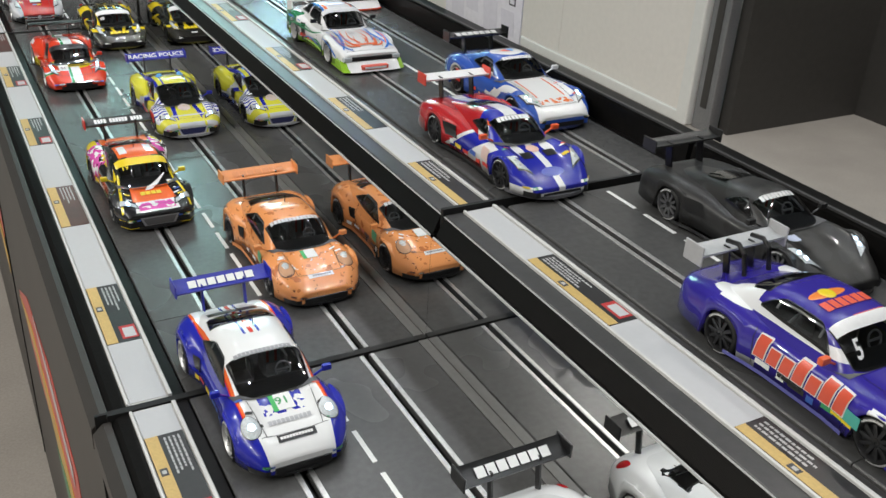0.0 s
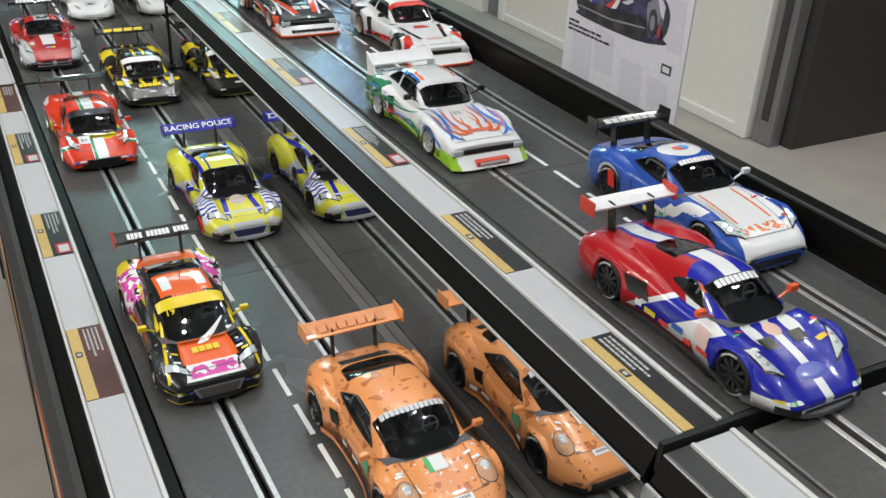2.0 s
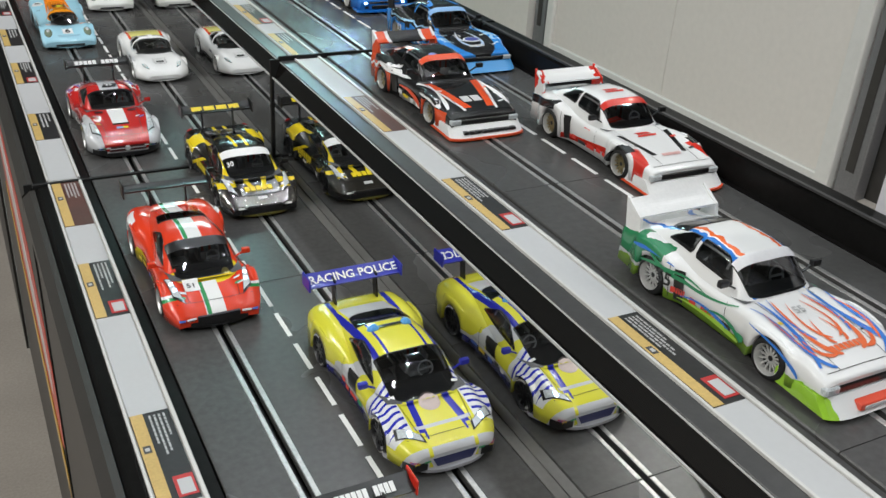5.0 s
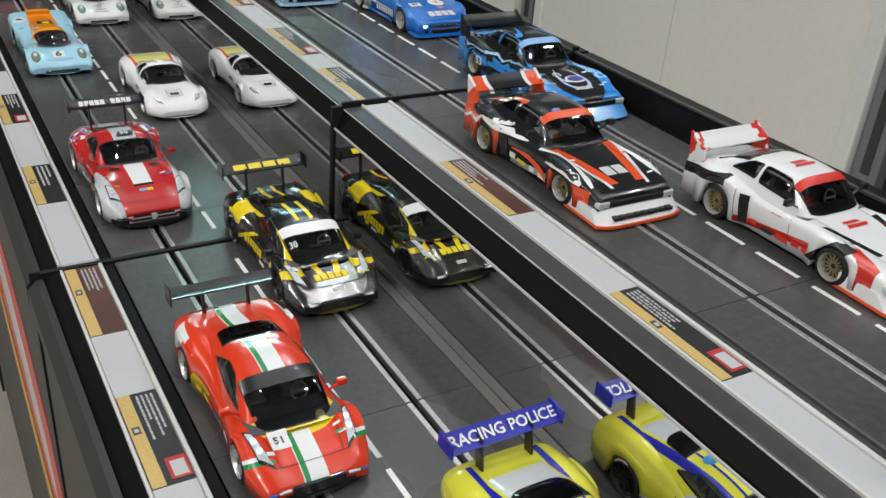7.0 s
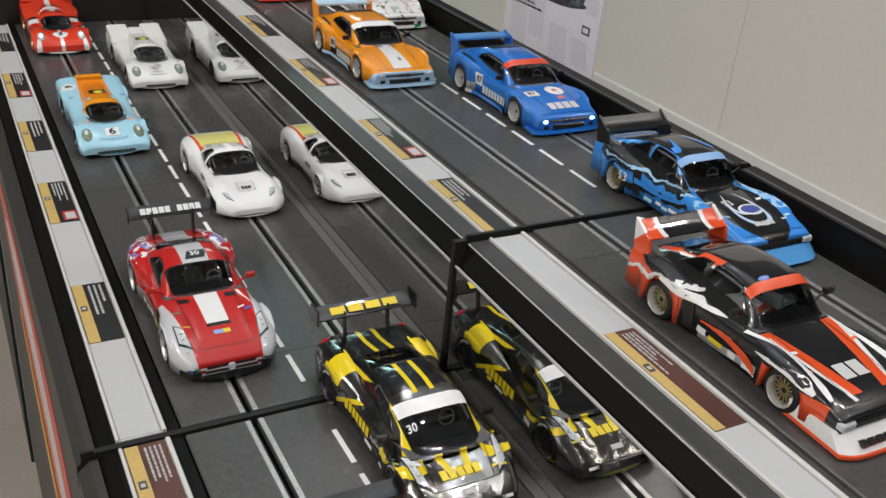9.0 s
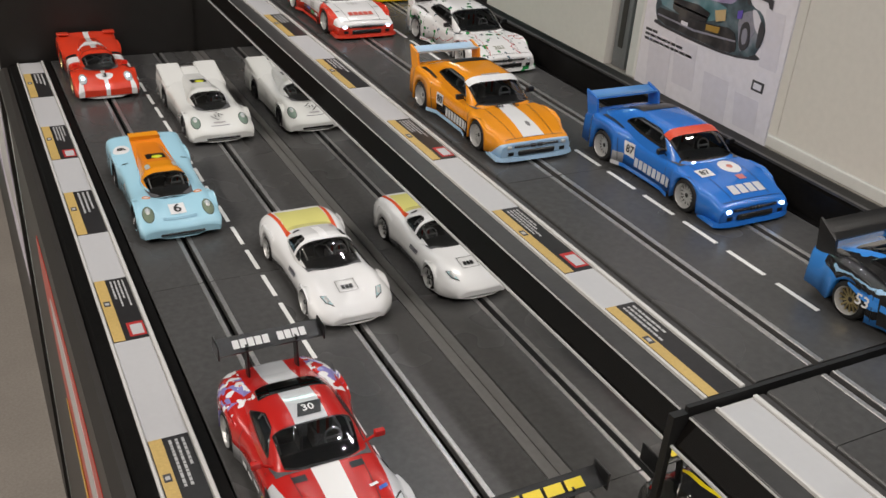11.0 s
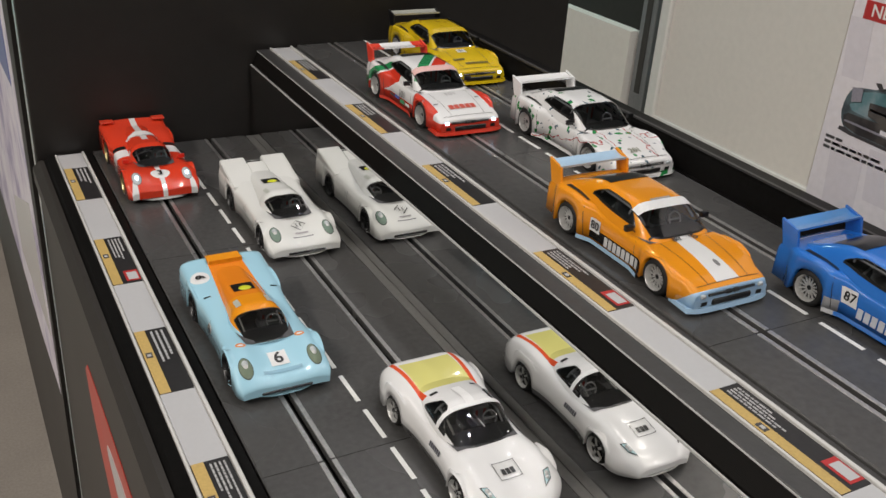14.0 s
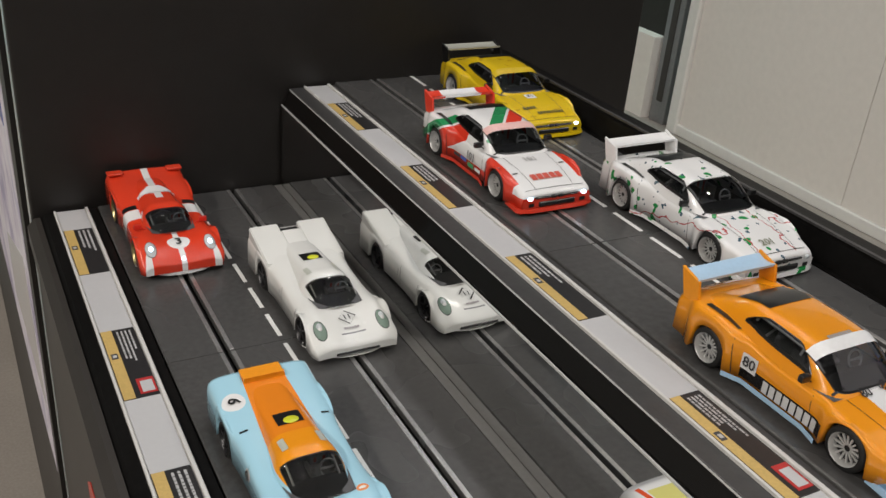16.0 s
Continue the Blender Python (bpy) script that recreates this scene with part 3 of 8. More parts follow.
        part("underbody", boxed(-self.W + 0.012, self.W - 0.012, 0.012, self.L - 0.006, 0.003, 0.016), CARBON, self.root, "black chassis")
        part("guide_blade", boxed(-0.0018, 0.0018, 0.012, 0.03, -0.005, 0.004), CARBON, self.root)
        return ob

    def cabin(self):
        n = max(30, int((self.yd - self.ya) / 0.0011))
        side = [0, 3, 8, 15, 23, 31, 39, 47, 55, 62, 68, 74, 79, 83, 86, 88.3]
        side = sorted(side + [(a + b) / 2 for a, b in zip(side, side[1:])])
        ths = side + [90] + [180 - a for a in side[::-1]]
        ys = [self.ya + (self.yd - self.ya) * i / n for i in range(n + 1)]
        self.cells = [((ys[i] + ys[i + 1]) / 2, (ths[j] + ths[j + 1]) / 2) for i in range(n) for j in range(len(ths) - 1)]
        self.shell_top = self.grid([[self.cab(y, th) for th in ths] for y in ys], "cabin", self.paint)
        return self.shell_top

    def arc(self, y, t0, t1):
        return sum((self.cab(y, t0 + (t1 - t0) * (k + 1) / 12) - self.cab(y, t0 + (t1 - t0) * k / 12)).length for k in range(12))

    def over(self, y, th, off):
        """A point that floats off metres over the cabin."""
        p = self.cab(y, th)
        d = 0.0006
        ny = (self.cab(y + d, th) - self.cab(y - d, th)).cross(self.cab(y, th + 1.5) - self.cab(y, th - 1.5))
        ny = ny.normalized() if ny.length > 0 else Vector((0, 0, 1))
        if ny.dot(Vector((p.x, 0, p.z - 0.02)) + Vector((0, 0, 0.012))) < 0:
            ny = -ny
        return p + ny * off

    def pane(self, name, f0, f1, t0, t1, label="", mat=None, nu=14, nv=18, off=0.00045):
        """A pane on the cabin between the angles t0 and t1; f0 and f1 give its ends along y by angle. Clear panes get a seal and an opening."""
        mat = mat or GLASS
        at = lambda u, q, o: self.over(f0(q) + (f1(q) - f0(q)) * u, t0 + (t1 - t0) * q, o)
        if mat not in (GLASS, CANOPY):
            return self.grid([[at(i / nu, j / nv, off) for j in range(nv + 1)] for i in range(nu + 1)], name, mat, label=label)
        edge = 0.0012
        mid = f0(0.5) + 0.5 * (f1(0.5) - f0(0.5))
        mu, mq = min(0.2, edge / max(1e-4, abs(f1(0.5) - f0(0.5)))), min(0.2, edge / self.arc(mid, t0, t1))
        self.openings.append((f0, f1, t0, t1, mu * 0.62, mq * 0.62))
        us, qs = [mu + (1 - 2 * mu) * i / nu for i in range(nu + 1)], [mq + (1 - 2 * mq) * j / nv for j in range(nv + 1)]
        ob = self.grid([[at(u, q, off) for q in qs] for u in us], name, mat, label=label)
        bm = bmesh.new()
        loop = [(u, mq, u, 0.0) for u in us] + [(1 - mu, q, 1.0, q) for q in qs] + [(u, 1 - mq, u, 1.0) for u in us[::-1]] + [(mu, q, 0.0, q) for q in qs[::-1]]
        inner = [bm.verts.new(at(a, b, off + 0.0001)) for a, b, _, _ in loop]
        outer = [bm.verts.new(at(c, d, off * 0.5)) for _, _, c, d in loop]
        for i in range(len(loop)):
            j = (i + 1) % len(loop)
            bm.faces.new((inner[i], outer[i], outer[j], inner[j]))
        bmesh.ops.recalc_face_normals(bm, faces=bm.faces)
        part("window_seal", bm, CARBON, ob, "black window surround")
        return ob

    def tube(self, bm, pts, r=0.0009, n=6):
        """A round bar along a line of points."""
        pts = [Vector(p) for p in pts]
        rings = []
        for i, p in enumerate(pts):
            t = (pts[min(i + 1, len(pts) - 1)] - pts[max(i - 1, 0)]).normalized()
            a = t.cross(Vector((0.13, 0.2, 1))).normalized()
            b = t.cross(a)
            rings.append([bm.verts.new(p + r * (math.cos(2 * math.pi * k / n) * a + math.sin(2 * math.pi * k / n) * b)) for k in range(n)])
        for a, b in zip(rings, rings[1:]):
            for k in range(n):
                bm.faces.new((a[k], a[(k + 1) % n], b[(k + 1) % n], b[k]))

    def open_cabin(self):
        """Cuts the window openings and fits out the cockpit behind them."""
        if not self.openings:
            return
        bm = bmesh.new()
        bm.from_mesh(self.shell_top.data)
        gone = []
        for f, (y, th) in zip(list(bm.faces), self.cells):
            for f0, f1, t0, t1, mu, mq in self.openings:
                q = (th - t0) / (t1 - t0)
                if mq < q < 1 - mq:
                    u = (y - f0(q)) / (f1(q) - f0(q))
                    if mu < u < 1 - mu:
                        gone.append(f)
                        break
        bmesh.ops.delete(bm, geom=gone, context="FACES")
        bm.to_mesh(self.shell_top.data)
        bm.free()
        y0, y1 = self.ya + 0.30 * (self.yb - self.ya), self.yc + 0.55 * (self.yd - self.yc)
        inside = lambda v: y0 < v.co.y < y1 and abs(v.co.x) < self.cw(v.co.y) - 0.0022 and v.co.z > self.sill + 0.004
        bm = bmesh.new()
        bm.from_mesh(self.body.data)
        bmesh.ops.delete(bm, geom=[f for f in bm.faces if all(inside(v) for v in f.verts)], context="FACES")
        bm.to_mesh(self.body.data)
        bm.free()
        rows = []
        for i in range(19):
            y = y0 + (y1 - y0) * i / 18
            c = self.cw(y) - 0.0018
            zb = self.body_z(c, y) + 0.0002
            rows.append([(-c, y, zb), (-c * 0.97, y, 0.018), (c * 0.97, y, 0.018), (c, y, zb)])
        tub = self.grid(rows, "cockpit", COCKPIT, label="dark cockpit tub", caps=True)
        yd0 = self.ya + 0.03 * (self.yb - self.ya)
        rows = []
        for i in range(9):
            y = yd0 + (self.ya + 0.62 * (self.yb - self.ya) - yd0) * i / 8
            c = self.cw(y) * 0.95
            rows.append([(c * k, y, self.body_z(c * k, y) + 0.0006 + 0.0016 * min(1, i / 4) * (1 - abs(k) ** 4)) for k in (-1, -0.8, -0.55, -0.3, 0, 0.3, 0.55, 0.8, 1)])
        rows.append([(x, y + 0.0012, z - 0.006) for x, y, z in rows[-1]])
        self.grid(rows, "dashboard", COCKPIT, tub, "black dashboard")
        ys, top = self.yb + 0.55 * (self.yc - self.yb), self.roof - 0.0065
        for sx, mat in ((0.0135, SEAT_GREY), (-0.0135, COCKPIT)) if self.cw(self.yb) > 0.027 else ((0.011, SEAT_GREY),):
            bm = bmesh.new()
            box(bm, sx - 0.0085, sx + 0.0085, ys - 0.016, ys + 0.001, 0.0185, 0.0225, bevel=0.0015)
            box(bm, sx - 0.0080, sx + 0.0080, ys, ys + 0.0042, 0.0205, top - 0.006, bevel=0.0016)
            box(bm, sx - 0.0048, sx + 0.0048, ys + 0.0012, ys + 0.0052, top - 0.0085, top, bevel=0.0014)
            for k in (-1, 1):
                box(bm, sx + k * 0.0085 - 0.0011, sx + k * 0.0085 + 0.0011, ys - 0.010, ys + 0.003, 0.0190, top - 0.012, bevel=0.0005)
            seat = part("seat", bm, mat, tub, "racing bucket seat")
            if mat is SEAT_GREY:
                for k in (-1, 1):
                    part("belt", boxed(sx + k * 0.0033 - 0.0010, sx + k * 0.0033 + 0.0010, ys - 0.0006, ys - 0.0001, 0.0240, top - 0.0085), plain((0.40, 0.05, 0.04)), tub, "red seat belt")
                bm = bmesh.new()
                yw = self.ya + 0.80 * (self.yb - self.ya)
                self.tube(bm, [(sx + 0.0058 * math.cos(a), yw + 0.0022 * math.sin(a), self.zc(yw) + 0.0025 + 0.0054 * math.sin(a)) for a in [i * math.pi / 8 for i in range(17)]], 0.0007)
                box(bm, sx - 0.0055, sx + 0.0055, yw - 0.0004, yw + 0.0004, self.zc(yw) + 0.0017, self.zc(yw) + 0.0033)
                part("steering_wheel", bm, CAGE, tub, "small steering wheel")
        bm = bmesh.new()
        inner = lambda y, th: self.over(y, th, -0.0030)
        for y in (self.yb + 0.06 * (self.yc - self.yb), self.yc - 0.06 * (self.yc - self.yb)):
            self.tube(bm, [inner(y, th) for th in range(14, 167, 8)])
        for th in (34, 146):
            self.tube(bm, [inner(self.ya + 0.5 * (self.yb - self.ya) + (self.yc - self.ya - 0.5 * (self.yb - self.ya)) * k / 8, th) for k in range(9)])
        a, b = inner(self.yc - 0.06 * (self.yc - self.yb), 40), inner(self.yc - 0.06 * (self.yc - self.yb), 140)
        for p, x in ((a, -1), (b, 1)):
            self.tube(bm, [p, (x * 0.020, p.y + 0.002, 0.022)])
        part("roll_cage", bm, CAGE, tub, "grey tubular roll cage")

    def glazing(self, screen=(0.04, 0.95), reach=0.20, rear=True, band=None, side_t=(6, 42), screen_t=33, rear_t=38, split=False, mat=None, sides=True):
        ya, yb, yc, yd = self.ya, self.yb, self.yc, self.yd
        bow = lambda q: 0.10 * (yb - ya) * (1 - (2 * q - 1) ** 2)
        s0, s1 = screen
        self.pane("windscreen", lambda q: ya + s0 * (yb - ya) + 0.12 * (yb - ya) * (2 * q - 1) ** 2, lambda q: ya + s1 * (yb - ya) - bow(q) * 0.3, screen_t, 180 - screen_t, "tinted windscreen", mat)
        if band:
            self.pane("screen_band", lambda q: ya + (s1 - 0.24) * (yb - ya) - bow(q) * 0.3, lambda q: ya + (s1 + 0.01) * (yb - ya) - bow(q) * 0.3, screen_t + 3, 177 - screen_t, "coloured sunstrip", plain(band), off=0.0008)
        for sgn in (0, 1) if sides else ():
            t0, t1 = side_t if not sgn else (180 - side_t[0], 180 - side_t[1])
            y0, y1 = ya + 0.60 * (yb - ya), yc + reach * (yd - yc)
            slope = 0.55 * (yb - ya)
            if split:
                m = y0 + 0.58 * (y1 - y0)
                self.pane("side_window", lambda q: y0 + slope * q, lambda q: m - 0.001, t0, t1, "tinted side window")
                self.pane("side_window", lambda q: m + 0.0015, lambda q: y1 - 0.32 * (yd - yc) * q, t0, t1, "tinted side window")
            else:
                self.pane("side_window", lambda q: y0 + slope * q, lambda q: y1 - 0.35 * (yd - yc) * q, t0, t1, "tinted side window")
        if rear:
            self.pane("rear_window", lambda q: yc + 0.16 * (yd - yc), lambda q: yc + 0.58 * (yd - yc) - 0.1 * (yd - yc) * (2 * q - 1) ** 2, rear_t, 180 - rear_t, "tinted rear window")

    def on_top(self, name, outline, mat, label="", off=0.0005, parent=None):
        """A thin piece that follows the upper surface; outline(u, v) gives x, y for u and v from 0 to 1."""
        nu, nv = 7, 7
        rows = []
        for i in range(nu + 1):
            r = []
            for j in range(nv + 1):
                x, y = outline(i / nu, j / nv)
                r.append((x, y, self.top_z(x, y) + off))
            rows.append(r)
        return self.grid(rows, name, mat, parent, label)

    def rect(self, name, x0, x1, y0, y1, mat, label="", shear=0.0, off=0.0005):
        return self.on_top(name, lambda u, v: (x0 + (x1 - x0) * v + shear * u, y0 + (y1 - y0) * u), mat, label, off)

    def disc(self, name, cx, cy, rx, ry, mat, label="", off=0.0005, dome=0.0):
        bm = bmesh.new()
        rings = []
        c = bm.verts.new((cx, cy, self.top_z(cx, cy) + off + dome))
        for k in (0.5, 0.85, 1.0):
            ring = []
            for i in range(18):
                a = 2 * math.pi * i / 18
                x, y = cx + k * rx * math.cos(a), cy + k * ry * math.sin(a)
                ring.append(bm.verts.new((x, y, self.top_z(x, y) + off * (1.0 if k < 1 else 0.4) + dome * (1 - k * k))))
            rings.append(ring)
        for i in range(18):
            j = (i + 1) % 18
            bm.faces.new((c, rings[0][i], rings[0][j]))
            for a, b in zip(rings, rings[1:]):
                bm.faces.new((a[i], b[i], b[j], a[j]))
        bmesh.ops.recalc_face_normals(bm, faces=bm.faces)
        ob = part(name, bm, mat, self.root, label)
        for p in ob.data.polygons:
            p.use_smooth = True
        return ob

    def number(self, text, cx, cy, size, colour=BLACK, rot=0.0, off=0.0009):
        vs, fs = glyphs(text, size)
        c, s = math.cos(radians(rot)), math.sin(radians(rot))
        bm = bmesh.new()
        got = []
        for v in vs:
            x, y = cx + c * v.x - s * v.y, cy + s * v.x + c * v.y
            got.append(bm.verts.new((x, y, self.top_z(x, y) + off)))
        for f in fs:
            bm.faces.new([got[i] for i in f])
        part("number", bm, plain(colour), self.root, "start number")

    def side_patch(self, name, sgn, y0, y1, z0, z1, mat, label="", shear=0.0, off=0.0006):
        rows = []
        for i in range(7):
            r = []
            for j in range(5):
                z = z0 + (z1 - z0) * j / 4
                y = y0 + (y1 - y0) * i / 6 + shear * j / 4
                r.append((sgn * (self.side_x(y, z) + off), y, z))
            rows.append(r)
        return self.grid(rows, name, mat, label=label)

    def side_text(self, text, sgn, cy, cz, size, colour=BLACK, name="number", label="start number", off=0.0012):
        vs, fs = glyphs(text, size)
        bm = bmesh.new()
        got = []
        for v in vs:
            y, z = cy + sgn * v.x, cz + v.y
            got.append(bm.verts.new((sgn * (self.side_x(y, z) + off), y, z)))
        for f in fs:
            bm.faces.new([got[i] for i in f])
        part(name, bm, plain(colour), self.root, label)

    def wheels(self, rim=None, width=0.0115, spokes=10, dish=0.0, marked=False):
        rim = rim or RIM_DARK
        big = 0.78 if not dish else 0.72
        for y in (self.yf, self.yr):
            for sgn in (-1, 1):
                R = self.R
                xo = sgn * (self.w(y) - 0.0005)
                bm = bmesh.new()
                prof = [(0.0, R * big), (0.0, R * 0.9), (0.0012, R * 0.98), (0.0025, R), (width - 0.002, R), (width, R * 0.94), (width, R * 0.5)]
                n = 28
                rings = [[bm.verts.new((xo - sgn * d, y + r * math.cos(2 * math.pi * i / n), R + r * math.sin(2 * math.pi * i / n))) for i in range(n)] for d, r in prof]
                for a, b in zip(rings, rings[1:]):
                    for i in range(n):
                        bm.faces.new((a[i], a[(i + 1) % n], b[(i + 1) % n], b[i]))
                bmesh.ops.recalc_face_normals(bm, faces=bm.faces)
                tyre = part("wheel", bm, TYRE, self.root, "black rubber tyre")
                for p in tyre.data.polygons:
                    p.use_smooth = True
                bm = bmesh.new()
                prof = [(-0.0004, R * (big + 0.02)), (0.0003, R * (big - 0.025)), (0.0030 + dish, R * (big - 0.08))]
                rings = [[bm.verts.new((xo - sgn * d, y + r * math.cos(2 * math.pi * i / n), R + r * math.sin(2 * math.pi * i / n))) for i in range(n)] for d, r in prof]
                for a, b in zip(rings, rings[1:]):
                    for i in range(n):
                        bm.faces.new((a[i], a[(i + 1) % n], b[(i + 1) % n], b[i]))
                bmesh.ops.recalc_face_normals(bm, faces=bm.faces)
                ob = part("rim", bm, rim if not dish else RIM_SILVER, tyre, "metal wheel rim")
                for p in ob.data.polygons:
                    p.use_smooth = True
                bm = bmesh.new()
                prof = [(0.0030 + dish, R * (big - 0.08)), (0.0036 + dish, R * 0.2), (0.0010 + dish, R * 0.17), (0.0008 + dish, 0.0004)]
                rings = [[bm.verts.new((xo - sgn * d, y + r * math.cos(2 * math.pi * i / n), R + r * math.sin(2 * math.pi * i / n))) for i in range(n)] for d, r in prof]
                for a, b in zip(rings, rings[1:]):
                    for i in range(n):
                        bm.faces.new((a[i], a[(i + 1) % n], b[(i + 1) % n], b[i]))
                bmesh.ops.recalc_face_normals(bm, faces=bm.faces)
                part("hub", bm, CARBON, tyre, "dark wheel well and hub")
                bm = bmesh.new()
                for k in range(spokes):
                    a = 2 * math.pi * k / spokes
                    got = bmesh.ops.create_cube(bm, size=1.0)["verts"]
                    for v in got:
                        rr = R * (0.13 + (big - 0.18) * (v.co.z + 0.5))
                        t = v.co.y * R * (0.15 if spokes < 12 else 0.085)
                        v.co = Vector((xo - sgn * (0.0016 + dish * 0.9 - 0.0009 * v.co.x), y + rr * math.cos(a) - t * math.sin(a), R + rr * math.sin(a) + t * math.cos(a)))
                part("spokes", bm, rim, tyre, "spoked wheel centre")
                if marked:
                    for a0 in (0.6, 0.6 + math.pi):
                        bm = bmesh.new()
                        va = [[bm.verts.new((xo + sgn * 0.0003 - sgn * 0.0006 * (k - 0.84) / 0.1, y + R * k * math.cos(a0 + 1.1 * i / 8), R + R * k * math.sin(a0 + 1.1 * i / 8))) for i in range(9)] for k in (0.84, 0.92)]
                        for i in range(8):
                            bm.faces.new((va[0][i], va[0][i + 1], va[1][i + 1], va[1][i]))
                        part("tyre_print", bm, plain((0.55, 0.55, 0.54)), tyre, "pale printed arc on the tyre")

    def lamps(self, hx, hy, rx, ry, lit=False, mat=None):
        for sgn in (-1, 1):
            self.disc("headlamp_bezel", sgn * hx, hy, rx * 1.08, ry * 1.07, CARBON, "dark headlamp surround", off=0.0003, dome=0.0003)
            self.disc("headlamp", sgn * hx, hy, rx, ry, mat or LENS, "clear headlamp lens", off=0.0006, dome=0.0010)
            if mat:
                # the bowl's pale disc also paints the whitish highlight on the lens
                self.disc("bowl_highlight", sgn * hx, hy + ry * 0.32, rx * 0.55, ry * 0.36, LENS, "pale lamp bowl, enlarged to paint the lens highlight", off=0.0014, dome=0.0016)
            if lit:
                self.disc("bulb", sgn * hx, hy - ry * 0.15, rx * 0.46, ry * 0.36, LENS_LIT, "lit lamp inside the lens", off=0.0014, dome=0.0010)
            else:
                self.disc("reflector", sgn * hx, hy + ry * 0.1, rx * 0.45, ry * 0.35, RIM_SILVER, "silver reflector", off=0.0014, dome=0.0009)

    def nose_y(self, x, z):
        lo, hi = 0.0, 0.35 * self.L
        for _ in range(14):
            mid = 0.5 * (lo + hi)
            if self.side_x(mid, z) >= abs(x):
                hi = mid
            else:
                lo = mid
        return hi

    def front_patch(self, name, x0, x1, z0, z1, mat, label="", off=0.0007, taper=0.0):
        """A thin piece that follows the front of the nose; both sides when x0 is above 0."""
        for sgn in ((1, -1) if x0 > 0 else (1,)):
            rows = []
            for i in range(13):
                q = i / 12
                r = []
                for j in range(5):
                    z = z0 + (z1 - z0) * j / 4
                    x = sgn * (x0 + (x1 - x0) * q)
                    x *= 1 + taper * (j / 4 - 0.5)
                    y = self.nose_y(x, z)
                    nx = (self.nose_y(x + 0.001, z) - self.nose_y(x - 0.001, z)) / 0.002
                    k = 1 / math.hypot(1, nx)
                    r.append((x + off * nx * k, y - off * k, z))
                rows.append(r)
            self.grid(rows, name, mat, label=label)

    def headlamps(self, corners, lit=False, mat=None):
        """Shaped lenses; corners run inner front, outer front, outer rear, inner rear."""
        cx, cy = sum(p[0] for p in corners) / 4, sum(p[1] for p in corners) / 4
        for sgn in (-1, 1):
            def outline(k):
                pts = [(cx + (x - cx) * k, cy + (y - cy) * k) for x, y in corners]

                def f(u, v):
                    a, b, c, d = pts
                    return (sgn * ((a[0] * (1 - v) + b[0] * v) * (1 - u) + (d[0] * (1 - v) + c[0] * v) * u), (a[1] * (1 - v) + b[1] * v) * (1 - u) + (d[1] * (1 - v) + c[1] * v) * u)
                return f
            self.on_top("headlamp_bezel", outline(1.22), CARBON, "dark headlamp surround", off=0.0004)
            lens = self.on_top("headlamp", outline(1.0), mat or LENS, "clear headlamp lens", off=0.0008)
            for q in (0.3, 0.7):
                x, y = outline(0.8)(q, 0.5)
                self.disc("bulb" if lit else "reflector", x, y, 0.0017, 0.0017, LENS_LIT if lit else RIM_SILVER, "lit lamp inside the lens" if lit else "silver reflector", off=0.0012, dome=0.0007)

    def shut_lines(self, bonnet=0.0, doors=True):
        """Fine dark gaps round the bonnet and the doors."""
        t = 0.00022
        if bonnet:
            self.rect("panel_gap", -self.w(bonnet) * 0.82, self.w(bonnet) * 0.82, bonnet - t, bonnet + t, CARBON, "fine panel gap", off=0.00035)
        for sgn in (-1, 1):
            if bonnet:
                x = sgn * self.w(bonnet) * 0.62
                self.on_top("panel_gap", lambda u, v: (x * (0.86 + 0.14 * u) - t + 2 * t * v, bonnet + (self.ya - bonnet) * u), CARBON, "fine panel gap", off=0.00035)
            if doors:
                for y in (self.ya + 0.3 * (self.yb - self.ya), self.yc - 0.1 * (self.yc - self.yb)):
                    top = self.hump(0.85 * self.w(y), y)
                    self.side_patch("panel_gap", sgn, y - t, y + t, 0.0085, top * 0.93, CARBON, "fine panel gap", shear=0.003, off=0.0003)

    def mirrors(self, mat=None, x=0.044, y=None, z=0.036):
        y = self.yb - 0.014 if y is None else y
        x = min(x, self.cw(self.yb) * 0.9 + 0.0095)
        for sgn in (-1, 1):
            bm = bmesh.new()
            box(bm, sgn * x - 0.0036, sgn * x + 0.0036, y, y + 0.0040, z, z + 0.0046, bevel=0.0013, seg=2)
            got = bmesh.ops.create_cube(bm, size=1.0)["verts"]
            xi = self.cw(self.yb) * 0.86
            for v in got:
                k = v.co.x + 0.5
                v.co = Vector((sgn * (xi + (x - 0.003 - xi) * k), y + 0.002 + v.co.y * 0.0014, z - 0.003 + 0.004 * k + v.co.z * 0.0012))
            part("wing_mirror", bm, mat or self.paint, self.root, "door mirror")

    def splitter(self, mat=None, out=0.002, h=0.0022, z=0.0035, depth=0.03, grow=0.0, rise=0.0, sweep=None, slope=0.6):
        """A lip that follows the nose."""
        bm = bmesh.new()
        n = 24
        lo, hi, lo2, hi2 = [], [], [], []
        for i in range(n + 1):
            x = -1 + 2 * i / n
            ww = (self.w(depth) if sweep is None else self.W) + grow
            xx = x * ww
            f = -out + (depth if sweep is None else sweep) * (abs(x) ** (3.2 if sweep is None else 6))
            lo.append(bm.verts.new((xx, f, z)))
            hi.append(bm.verts.new((xx * (1 - 0.02 * slope), f + rise * slope, z + h + rise)))
            lo2.append(bm.verts.new((xx * 0.96, depth + 0.004, z)))
            hi2.append(bm.verts.new((xx * 0.96, depth + 0.004, z + h + rise)))
        for i in range(n):
            for a, b in ((lo, hi), (hi, hi2), (hi2, lo2), (lo2, lo)):
                bm.faces.new((a[i], a[i + 1], b[i + 1], b[i]))
